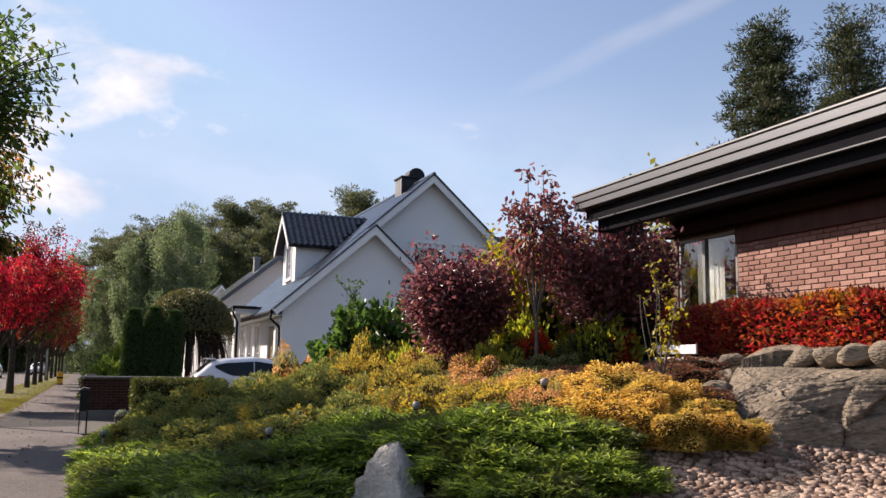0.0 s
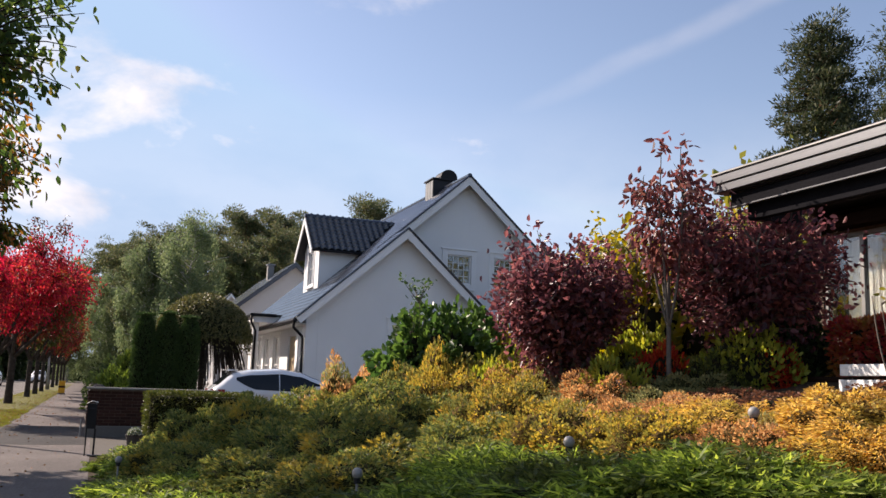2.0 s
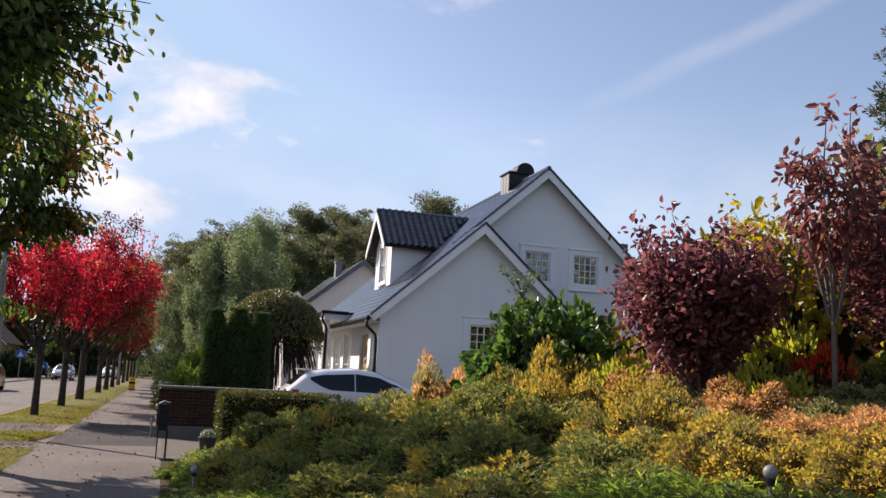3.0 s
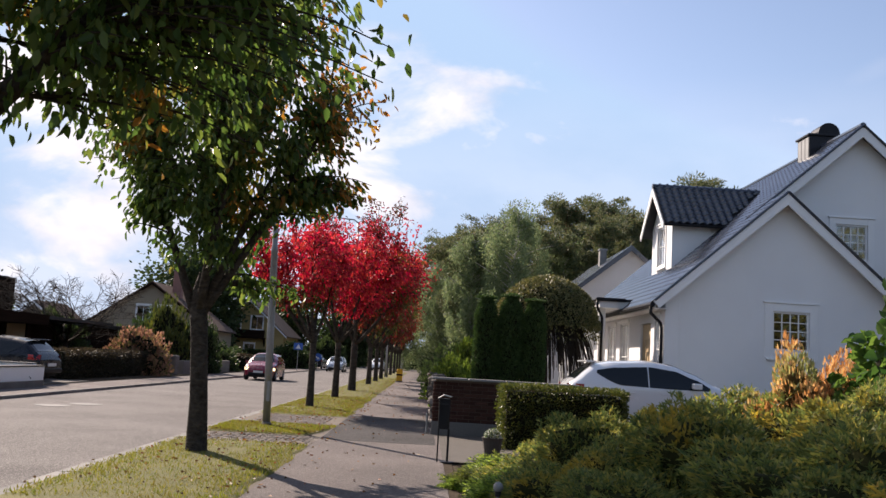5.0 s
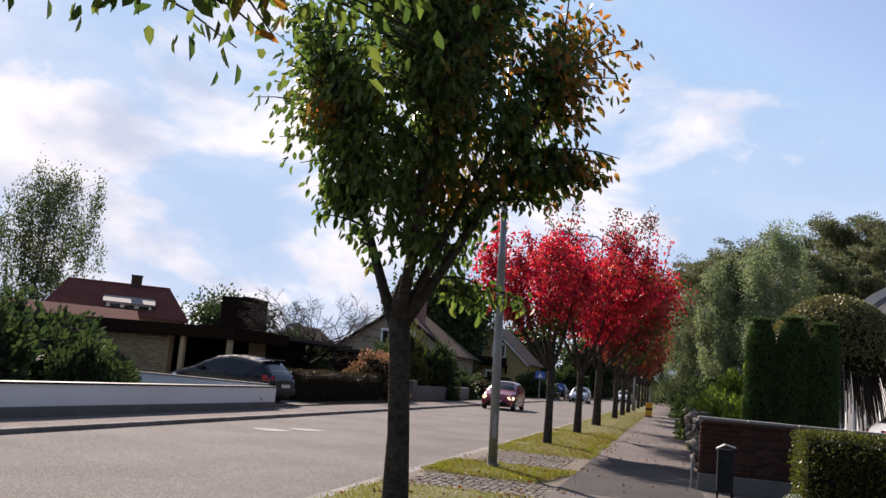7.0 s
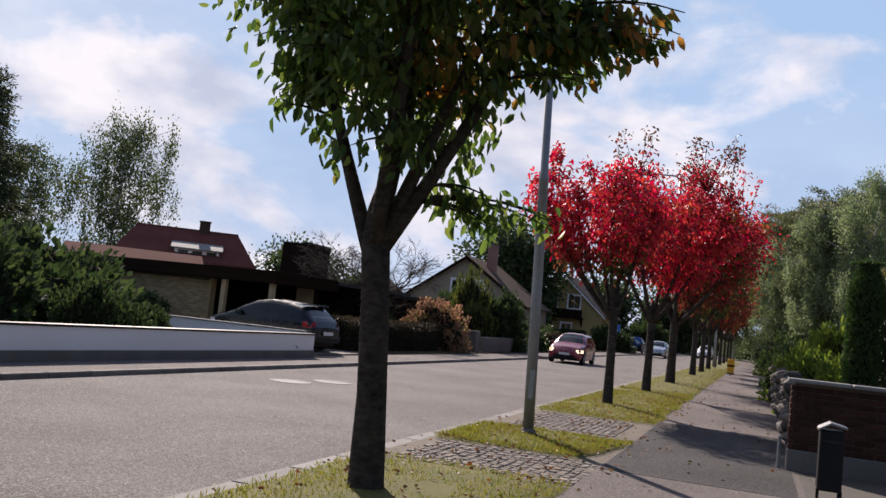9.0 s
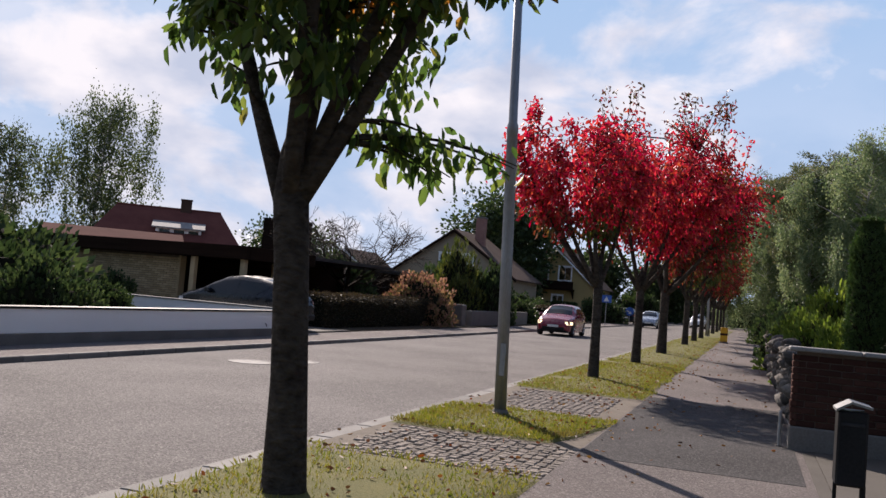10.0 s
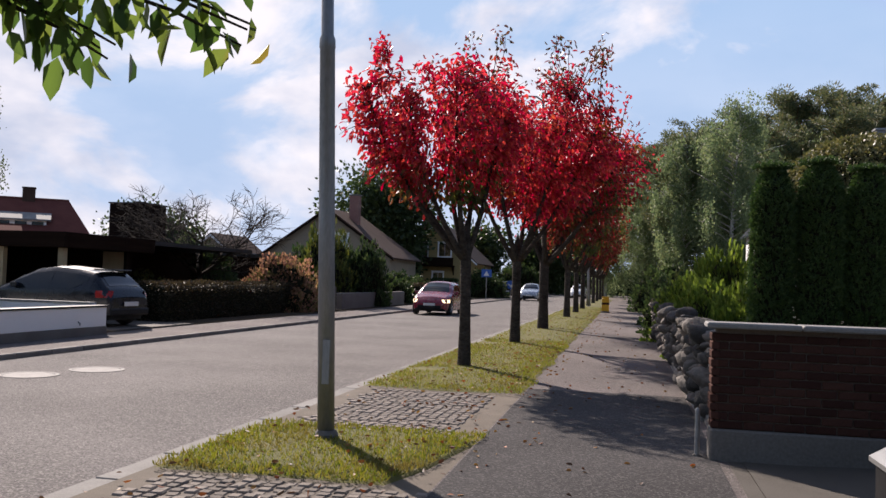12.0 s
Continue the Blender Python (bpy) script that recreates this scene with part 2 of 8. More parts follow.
def mat(name, a, b, scale=2.0, fine=40.0, rough=0.8, bump=0.3, metal=0.0, spec=0.35, stretch=None, piece=0.0, depth=0.01, island=0.0, mix=0.5, speck=0.0):
    """Two tones over patches of 1/scale metres and a finer grain, with relief."""
    m, nt, p, N, L = nodes_of(name)
    geo = N("ShaderNodeNewGeometry")
    vec = geo.outputs["Position"]
    if stretch:
        mp = N("ShaderNodeMapping")
        mp.inputs["Scale"].default_value = stretch
        L(vec, mp.inputs[0])
        vec = mp.outputs[0]
    n1, n2 = N("ShaderNodeTexNoise"), N("ShaderNodeTexNoise")
    n1.inputs["Scale"].default_value, n1.inputs["Detail"].default_value = scale, 6
    n2.inputs["Scale"].default_value, n2.inputs["Detail"].default_value = fine, 5
    L(vec, n1.inputs["Vector"])
    L(vec, n2.inputs["Vector"])
    f = N("ShaderNodeMix")
    f.inputs[0].default_value = mix
    L(n1.outputs["Fac"], f.inputs[2])
    L(n2.outputs["Fac"], f.inputs[3])
    src = f.outputs[0]
    for amount, node, out in ((piece, "ShaderNodeObjectInfo", "Random"), (island, "ShaderNodeNewGeometry", "Random Per Island")):
        if amount:
            o, s, g = N(node), N("ShaderNodeMath"), N("ShaderNodeMath")
            s.operation = "SUBTRACT"
            s.inputs[1].default_value = 0.5
            L(o.outputs[out], s.inputs[0])
            g.operation = "MULTIPLY_ADD"
            L(s.outputs[0], g.inputs[0])
            g.inputs[1].default_value = amount
            L(src, g.inputs[2])
            src = g.outputs[0]
    ramp = N("ShaderNodeValToRGB")
    ramp.color_ramp.elements[0].position, ramp.color_ramp.elements[1].position = 0.3, 0.7
    ramp.color_ramp.elements[0].color, ramp.color_ramp.elements[1].color = (*a, 1), (*b, 1)
    L(src, ramp.inputs[0])
    col = ramp.outputs[0]
    if speck:
        grit, pick, mx = N("ShaderNodeTexVoronoi"), N("ShaderNodeMapRange"), N("ShaderNodeMix")
        grit.inputs["Scale"].default_value = 70
        L(vec, grit.inputs["Vector"])
        sep = N("ShaderNodeSeparateColor")
        L(grit.outputs["Color"], sep.inputs[0])
        L(sep.outputs[0], pick.inputs[0])
        pick.inputs[1].default_value, pick.inputs[2].default_value, pick.inputs[4].default_value = 0.62, 1.0, speck
        mx.data_type = "RGBA"
        L(pick.outputs[0], mx.inputs[0])
        L(col, mx.inputs[6])
        mx.inputs[7].default_value = (0.5, 0.47, 0.43, 1)
        dark, mul = N("ShaderNodeMapRange"), N("ShaderNodeMix")
        L(sep.outputs[1], dark.inputs[0])
        dark.inputs[1].default_value, dark.inputs[2].default_value, dark.inputs[4].default_value = 0.6, 1.0, min(1.0, 1.6 * speck)
        mul.data_type = "RGBA"
        L(dark.outputs[0], mul.inputs[0])
        L(mx.outputs[2], mul.inputs[6])
        mul.inputs[7].default_value = (0.03, 0.028, 0.027, 1)
        col = mul.outputs[2]
    L(col, p.inputs["Base Color"])
    p.inputs["Roughness"].default_value, p.inputs["Metallic"].default_value = rough, metal
    p.inputs["Specular IOR Level"].default_value = spec
    if bump:
        bp = N("ShaderNodeBump")
        bp.inputs["Strength"].default_value, bp.inputs["Distance"].default_value = bump, depth
        L(n2.outputs["Fac"], bp.inputs["Height"])
        L(bp.outputs[0], p.inputs["Normal"])
    return m


def leafy(name, tones, light=0.35, rough=0.5, patch=None, patch_scale=0.9, patch_from=0.55):
    """Foliage: tones spread over single leaves, part of the light passing through; patch: tones of turned branches."""
    m, nt, p, N, L = nodes_of(name)
    geo = N("ShaderNodeNewGeometry")

    def ramp(cols):
        r = N("ShaderNodeValToRGB")
        r.color_ramp.interpolation = "LINEAR"
        e = r.color_ramp.elements
        while len(e) < len(cols):
            e.new(0.5)
        for k, c in enumerate(cols):
            e[k].position, e[k].color = k / max(1, len(cols) - 1), (*c, 1)
        L(geo.outputs["Random Per Island"], r.inputs[0])
        return r.outputs[0]
    col = ramp(tones)
    if patch:
        n = N("ShaderNodeTexNoise")
        n.inputs["Scale"].default_value, n.inputs["Detail"].default_value = patch_scale, 3
        L(geo.outputs["Position"], n.inputs["Vector"])
        mr = N("ShaderNodeMapRange")
        L(n.outputs["Fac"], mr.inputs[0])
        mr.inputs[1].default_value, mr.inputs[2].default_value = patch_from, patch_from + 0.09
        mx = N("ShaderNodeMix")
        mx.data_type = "RGBA"
        L(mr.outputs[0], mx.inputs[0])
        L(col, mx.inputs[6])
        L(ramp(patch), mx.inputs[7])
        col = mx.outputs[2]
    L(col, p.inputs["Base Color"])
    p.inputs["Roughness"].default_value, p.inputs["Specular IOR Level"].default_value = rough, 0.3
    tr, ms, out = N("ShaderNodeBsdfTranslucent"), N("ShaderNodeMixShader"), nt.nodes["Material Output"]
    hs = N("ShaderNodeHueSaturation")
    hs.inputs["Saturation"].default_value, hs.inputs["Value"].default_value = 1.1, 1.5
    L(col, hs.inputs["Color"])
    L(hs.outputs[0], tr.inputs[0])
    ms.inputs[0].default_value = light
    L(p.outputs[0], ms.inputs[1])
    L(tr.outputs[0], ms.inputs[2])
    L(ms.outputs[0], out.inputs[0])
    return m


def plain(name, c, rough=0.4, metal=0.0, spec=0.5, coat=0.0, emit=None):
    m, nt, p, N, L = nodes_of(name)
    p.inputs["Base Color"].default_value = (*c, 1)
    p.inputs["Roughness"].default_value, p.inputs["Metallic"].default_value = rough, metal
    p.inputs["Specular IOR Level"].default_value, p.inputs["Coat Weight"].default_value = spec, coat
    n = N("ShaderNodeTexNoise")
    n.inputs["Scale"].default_value, n.inputs["Detail"].default_value = 5, 6
    mr = N("ShaderNodeMapRange")
    L(N("ShaderNodeNewGeometry").outputs["Position"], n.inputs["Vector"])
    L(n.outputs["Fac"], mr.inputs[0])
    mr.inputs[1].default_value, mr.inputs[2].default_value = 0.3, 0.7
    mr.inputs[3].default_value, mr.inputs[4].default_value = max(0.02, rough - 0.08), rough + 0.1
    L(mr.outputs[0], p.inputs["Roughness"])
    if emit:
        p.inputs["Emission Color"].default_value, p.inputs["Emission Strength"].default_value = (*c, 1), emit
    return m


def glass(name, tint, through=0.6, rough=0.03):
    m, nt, p, N, L = nodes_of(name)
    p.inputs["Base Color"].default_value = (*tint, 1)
    p.inputs["Roughness"].default_value, p.inputs["Transmission Weight"].default_value = rough, through
    p.inputs["IOR"].default_value = 1.9
    return m

ASPHALT = mat("asphalt", (0.07, 0.0635, 0.0605), (0.2, 0.182, 0.174), 0.45, 48, 0.9, 1.0, depth=0.02, spec=0.18, speck=0.4)
FOOTWAY = mat("footway_asphalt", (0.078, 0.067, 0.063), (0.195, 0.166, 0.156), 0.45, 55, 0.9, 1.0, depth=0.018, spec=0.15, speck=0.25)
PATCH = mat("new_asphalt", (0.045, 0.043, 0.043), (0.085, 0.081, 0.08), 0.8, 60, 0.95, 0.9, depth=0.012, spec=0.06, speck=0.16)
KERBSTONE = mat("kerb_granite", (0.125, 0.12, 0.112), (0.22, 0.21, 0.195), 3, 60, 0.85, 0.5, piece=0.4)
SETT = mat("granite_sett", (0.125, 0.105, 0.088), (0.225, 0.19, 0.16), 3, 60, 0.9, 0.6, piece=0.6, island=0.5)
# slab tones lowered: the shade over the driveway is in the colour
SLAB = mat("shaded_paving_slab", (0.056, 0.05, 0.043), (0.1, 0.09, 0.078), 2, 60, 0.85, 0.5, piece=0.4, spec=0.2)
SAND = mat("joint_sand", (0.09, 0.074, 0.056), (0.16, 0.133, 0.103), 3, 90, 0.95, 0.4)
SOIL = mat("soil", (0.035, 0.026, 0.018), (0.09, 0.068, 0.045), 3, 40, 0.95, 0.8, depth=0.03, spec=0.08)
LAWN = mat("lawn_ground", (0.065, 0.072, 0.015), (0.155, 0.135, 0.036), 1.6, 60, 0.95, 0.8, depth=0.02)
GRASS = leafy("grass_blades", [(0.092, 0.124, 0.018), (0.161, 0.177, 0.026), (0.218, 0.195, 0.045), (0.149, 0.124, 0.035)], 0.4, 0.6, [(0.172, 0.124, 0.040), (0.127, 0.118, 0.030)], 1.4, 0.58)
FIELD = mat("open_ground", (0.05, 0.06, 0.025), (0.1, 0.1, 0.045), 0.2, 12, 0.95, 0.4)
RENDER_W = mat("white_masonry_paint", (0.72, 0.72, 0.72), (0.82, 0.82, 0.81), 0.6, 60, 0.75, 0.18, depth=0.006)
TRIM_W = mat("white_trim_paint", (0.76, 0.76, 0.75), (0.84, 0.84, 0.83), 1.2, 30, 0.45, 0.06)
DOORWOOD = mat("oak_door", (0.42, 0.3, 0.17), (0.56, 0.42, 0.26), 1, 30, 0.5, 0.1, stretch=(6, 6, 0.7))
TILE = mat("glazed_roof_tile", (0.014, 0.019, 0.03), (0.038, 0.048, 0.07), 1.2, 30, 0.16, 0.1, spec=0.9, piece=0.35, island=0.35)
TILE_RED = mat("red_roof_tile", (0.1, 0.034, 0.028), (0.165, 0.06, 0.048), 1, 14, 0.9, 0.25, island=0.4, spec=0.05)
TILE_BROWN = mat("brown_roof_tile", (0.0490, 0.0280, 0.0210), (0.0910, 0.0525, 0.0385), 1, 14, 0.7, 0.25, spec=0.08)
METAL_DARK = mat("dark_sheet_metal", (0.02, 0.02, 0.022), (0.045, 0.045, 0.05), 1, 25, 0.45, 0.1, metal=0.3, spec=0.08)
METAL_GREY = mat("grey_sheet_metal", (0.2, 0.2, 0.197), (0.28, 0.28, 0.275), 0.8, 25, 0.45, 0.06, metal=0.5, stretch=(1, 0.15, 3))
ALU = mat("brushed_fascia", (0.105, 0.11, 0.118), (0.16, 0.165, 0.175), 0.7, 30, 0.4, 0.05, metal=0.6, stretch=(1, 0.12, 4))
GALV = mat("galvanised_steel", (0.2, 0.205, 0.21), (0.32, 0.325, 0.33), 3, 50, 0.45, 0.08, metal=0.5, stretch=(1, 1, 0.25))
BLACK = mat("black_paint", (0.012, 0.012, 0.013), (0.028, 0.028, 0.03), 3, 60, 0.4, 0.08, spec=0.08)
EAVES_BLACK = mat("matt_black_boards", (0.006, 0.006, 0.008), (0.014, 0.014, 0.017), 2, 40, 0.9, 0.1, spec=0.05)
LINTEL = mat("red_brown_boards", (0.07, 0.036, 0.034), (0.12, 0.062, 0.057), 1, 25, 0.85, 0.2, stretch=(0.6, 9, 0.6), spec=0.1)
RUBBER = mat("tyre_rubber", (0.012, 0.012, 0.012), (0.03, 0.03, 0.03), 6, 80, 0.85, 0.2)
BROWNWOOD = mat("dark_stained_boards", (0.012, 0.0075, 0.006), (0.028, 0.017, 0.012), 1, 25, 0.95, 0.3, stretch=(0.6, 0.6, 9.0), spec=0.0)
BRICK = mat("red_brown_brick", (0.26, 0.13, 0.105), (0.43, 0.245, 0.2), 3, 45, 0.85, 0.5, piece=0.5, island=0.5)
BRICK_DK = mat("dark_brown_brick", (0.045, 0.02, 0.016), (0.085, 0.039, 0.029), 3, 45, 0.85, 0.5, piece=0.5, island=0.5, spec=0.08)
BRICK_Y = mat("yellow_brick", (0.3, 0.22, 0.12), (0.45, 0.34, 0.2), 3, 30, 0.85, 0.4, island=0.5, piece=0.4)
MORTAR = mat("mortar", (0.1, 0.075, 0.06), (0.18, 0.14, 0.115), 4, 70, 0.95, 0.5, spec=0.08)
CONCRETE = mat("concrete", (0.11, 0.1, 0.09), (0.19, 0.175, 0.16), 1.5, 40, 0.9, 0.5)
COPING = mat("grey_coping_stone", (0.17, 0.164, 0.158), (0.27, 0.264, 0.252), 2, 50, 0.85, 0.4)
BOULDER = mat("pale_granite", (0.3, 0.27, 0.23), (0.55, 0.51, 0.45), 3.5, 30, 0.9, 0.9, depth=0.03)
ROCK = mat("grey_gneiss", (0.055, 0.048, 0.041), (0.37, 0.3, 0.225), 2.2, 16, 0.9, 1.0, depth=0.06, stretch=(1.0, 1.0, 2.6), mix=0.45, spec=0.1)
PEBBLE = mat("rounded_pebbles", (0.1496, 0.0916, 0.0665), (0.3927, 0.2832, 0.2190), 5, 50, 0.8, 0.3, island=1.0)
FIELDSTONE = mat("field_stone", (0.045, 0.041, 0.037), (0.15, 0.135, 0.12), 4, 25, 0.9, 0.8, depth=0.03, piece=0.6)
BARK = mat("smooth_bark", (0.018, 0.0145, 0.012), (0.088, 0.073, 0.06), 5, 16, 0.9, 1.0, stretch=(1, 1, 1.6), depth=0.05, spec=0.08)
BARK_PINE = mat("pine_bark", (0.1, 0.05, 0.03), (0.2, 0.1, 0.055), 3, 14, 0.95, 0.6)
BARK_BIRCH = mat("birch_bark", (0.25, 0.24, 0.22), (0.6, 0.58, 0.55), 5, 16, 0.9, 0.3)
TWIG = mat("grey_twig", (0.07, 0.058, 0.05), (0.16, 0.14, 0.12), 6, 40, 0.9, 0.3)
# near-black filling: the shade in deep gaps is put into this colour
CORE_SHADE = mat("shaded_inside", (0.008, 0.009, 0.005), (0.022, 0.021, 0.012), 5, 30, 1.0, 0.5, spec=0.08)
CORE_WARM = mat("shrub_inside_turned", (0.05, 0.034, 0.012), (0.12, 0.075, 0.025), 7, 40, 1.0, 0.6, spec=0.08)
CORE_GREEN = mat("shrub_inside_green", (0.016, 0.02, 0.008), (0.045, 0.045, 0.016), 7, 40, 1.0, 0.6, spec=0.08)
LEAF_GREEN = leafy("cherry_leaf_green", [(0.038, 0.072, 0.02), (0.062, 0.108, 0.028), (0.095, 0.145, 0.036), (0.135, 0.168, 0.043)], 0.5, 0.4,
                   [(0.15, 0.16, 0.035), (0.28, 0.16, 0.045), (0.32, 0.12, 0.04)], 0.75, 0.57)
LEAF_RED = leafy("cherry_leaf_red", [(0.22, 0.018, 0.034), (0.36, 0.03, 0.056), (0.5, 0.066, 0.085), (0.42, 0.07, 0.06), (0.28, 0.045, 0.04)], 0.56, 0.45,
                 [(0.13, 0.105, 0.03), (0.26, 0.125, 0.042), (0.37, 0.1, 0.05)], 0.7, 0.62)
LEAF_TURNED = leafy("cherry_leaf_orange", [(0.2, 0.14, 0.035), (0.34, 0.16, 0.045), (0.42, 0.17, 0.06), (0.14, 0.15, 0.035)], 0.5, 0.4)
LEAF_OLIVERED = leafy("cherry_leaf_olive_red", [(0.16, 0.03, 0.03), (0.1, 0.045, 0.025), (0.07, 0.06, 0.025), (0.26, 0.04, 0.04)], 0.4, 0.45)
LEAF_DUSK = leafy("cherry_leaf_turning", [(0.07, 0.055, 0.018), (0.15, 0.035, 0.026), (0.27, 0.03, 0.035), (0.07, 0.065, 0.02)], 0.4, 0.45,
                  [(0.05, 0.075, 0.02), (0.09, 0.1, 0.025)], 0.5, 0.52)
LEAF_PURPLE = leafy("purple_leaf", [(0.060, 0.027, 0.036), (0.121, 0.048, 0.058), (0.200, 0.078, 0.085), (0.285, 0.117, 0.111)], 0.48, 0.35)
LEAF_PLUM = leafy("plum_leaf", [(0.110, 0.044, 0.050), (0.182, 0.068, 0.066), (0.264, 0.099, 0.094), (0.165, 0.083, 0.061)], 0.45, 0.4)
LEAF_VINE = leafy("broad_green_leaf", [(0.028, 0.066, 0.018), (0.061, 0.116, 0.029), (0.121, 0.193, 0.046)], 0.40, 0.35)
LEAF_YELLOW = leafy("yellow_leaf", [(0.3, 0.23, 0.03), (0.42, 0.33, 0.04), (0.25, 0.23, 0.045), (0.16, 0.17, 0.04)], 0.4, 0.45)
LEAF_LIME = leafy("lime_leaf", [(0.1848, 0.224, 0.035), (0.308, 0.336, 0.056), (0.462, 0.42, 0.07)], 0.45, 0.45)
LEAF_REDHEDGE = leafy("red_creeper_leaf", [(0.207, 0.027, 0.031), (0.352, 0.047, 0.051), (0.373, 0.093, 0.047), (0.166, 0.077, 0.036)], 0.50, 0.45,
                      [(0.16, 0.13, 0.035), (0.38, 0.19, 0.045), (0.42, 0.12, 0.035)], 1.3, 0.52)
LEAF_SCARLET = leafy("scarlet_leaf", [(0.3, 0.02, 0.015), (0.5, 0.045, 0.02), (0.45, 0.09, 0.025)], 0.4, 0.45)
LEAF_JUNIPER = leafy("dark_juniper", [(0.064, 0.099, 0.039), (0.125, 0.161, 0.052), (0.211, 0.224, 0.063), (0.349, 0.295, 0.082)], 0.42, 0.6,
                     [(0.28, 0.23, 0.055), (0.46, 0.32, 0.068)], 1.6, 0.58)
LEAF_FROND = leafy("green_juniper_frond", [(0.057, 0.095, 0.024), (0.113, 0.169, 0.038), (0.230, 0.309, 0.061), (0.446, 0.517, 0.108)], 0.50, 0.55,
                   [(0.05, 0.07, 0.02), (0.09, 0.11, 0.03), (0.15, 0.165, 0.04)], 1.1, 0.5)
LEAF_GOLD = leafy("golden_shrub_leaf", [(0.157, 0.151, 0.040), (0.292, 0.245, 0.056), (0.479, 0.353, 0.078), (0.353, 0.208, 0.063)], 0.50, 0.6,
                  [(0.11, 0.13, 0.045), (0.21, 0.185, 0.06)], 1.5, 0.52)
LEAF_RUST = leafy("rusty_shrub_leaf", [(0.294, 0.147, 0.074), (0.483, 0.242, 0.105), (0.651, 0.378, 0.179), (0.399, 0.284, 0.137)], 0.48, 0.6,
                  [(0.3, 0.31, 0.12), (0.19, 0.21, 0.09)], 1.4, 0.55)
LEAF_ORANGE = leafy("orange_shrub_leaf", [(0.420, 0.252, 0.058), (0.588, 0.399, 0.105), (0.714, 0.504, 0.168), (0.504, 0.315, 0.116)], 0.50, 0.6,
                    [(0.3, 0.22, 0.06), (0.46, 0.36, 0.1)], 1.6, 0.5)
LEAF_SALMON = leafy("salmon_flower_heads", [(0.45, 0.18, 0.105), (0.63, 0.3, 0.18), (0.54, 0.33, 0.15), (0.3, 0.24, 0.075)], 0.35, 0.6)
LEAF_SAGE = leafy("sage_leaf", [(0.1485, 0.165, 0.075), (0.231, 0.24, 0.105), (0.33, 0.285, 0.12)], 0.35, 0.6)
LEAF_DRY = leafy("dry_ground_cover", [(0.08, 0.04, 0.0288), (0.16, 0.072, 0.0448), (0.24, 0.112, 0.064)], 0.3, 0.7)
LEAF_THUJA = leafy("thuja_scale", [(0.024, 0.053, 0.017), (0.046, 0.086, 0.024), (0.073, 0.119, 0.032)], 0.2, 0.6)
LEAF_HEDGE = leafy("hedge_leaf", [(0.041, 0.056, 0.015), (0.082, 0.100, 0.022), (0.137, 0.137, 0.031)], 0.25, 0.5)
LEAF_DULL = leafy("brown_hedge_leaf", [(0.022, 0.017, 0.011), (0.045, 0.033, 0.02), (0.06, 0.05, 0.024)], 0.25, 0.6)
# birch leaf tones raised to carry the distance haze in the colour
LEAF_BIRCH_HAZY = leafy("birch_leaf_hazy", [(0.095, 0.143, 0.068), (0.157, 0.204, 0.100), (0.232, 0.263, 0.128)], 0.4, 0.55)
LEAF_DARK = leafy("dark_tree_leaf", [(0.0197, 0.0364, 0.0135), (0.0371, 0.0582, 0.0208), (0.0601, 0.0832, 0.0291)], 0.35, 0.5)
# far needles paler than the near ones: haze put into their tones
NEEDLE_HAZY = leafy("pine_needles_hazy", [(0.048, 0.071, 0.040), (0.084, 0.109, 0.053), (0.143, 0.157, 0.067), (0.196, 0.173, 0.082)], 0.25, 0.6)
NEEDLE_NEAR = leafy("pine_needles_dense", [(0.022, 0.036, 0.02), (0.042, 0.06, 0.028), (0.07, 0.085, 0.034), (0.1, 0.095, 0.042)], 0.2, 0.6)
LEAF_GREYGREEN = leafy("hanging_birch_leaf", [(0.04, 0.06, 0.025), (0.065, 0.088, 0.035), (0.1, 0.115, 0.048)], 0.4, 0.55)
# bright leaf tones paint in the sunlight on trees mirrored in window glass
LEAF_LIT = leafy("sunlit_garden_leaf", [(0.1, 0.12, 0.03), (0.2, 0.2, 0.05), (0.3, 0.26, 0.06)], 0.4, 0.5)
LEAF_FRESH = leafy("fresh_green_leaf", [(0.07, 0.11, 0.022), (0.13, 0.19, 0.036), (0.22, 0.28, 0.055)], 0.4, 0.45)
# olive-tan made lighter: sun and sky on the dome, painted into the leaves
LEAF_ELM_SUNLIT = leafy("sunlit_elm_leaf", [(0.07, 0.08, 0.028), (0.14, 0.14, 0.05), (0.23, 0.2, 0.085)], 0.2, 0.5)
FALLEN = leafy("fallen_leaf", [(0.1, 0.04, 0.02), (0.06, 0.035, 0.02), (0.26, 0.08, 0.03), (0.22, 0.13, 0.045), (0.09, 0.05, 0.026)], 0.2, 0.6)
PETAL = leafy("white_petals", [(0.1, 0.14, 0.05), (0.6, 0.6, 0.58), (0.14, 0.18, 0.07), (0.08, 0.12, 0.04)], 0.3, 0.6)
CAR_WHITE = plain("white_car_paint", (0.72, 0.74, 0.77), 0.18, coat=0.8)
CAR_DARK = plain("dark_blue_car_paint", (0.005, 0.008, 0.015), 0.25, spec=0.3, coat=0.15)
CAR_RED = plain("dark_red_car_paint", (0.2, 0.012, 0.03), 0.25, coat=0.4)
CAR_SILVER = plain("silver_car_paint", (0.35, 0.38, 0.42), 0.25, metal=0.4, coat=0.6)
CAR_GLASS = plain("tinted_car_glass", (0.008, 0.011, 0.013), 0.06, spec=0.45)
CHROME = plain("alloy", (0.5, 0.5, 0.52), 0.25, metal=0.9)
LENS_RED = plain("tail_lamp_lens", (0.25, 0.01, 0.01), 0.15)
LENS_CLEAR = plain("headlamp_lens", (0.6, 0.62, 0.64), 0.1, spec=0.8)
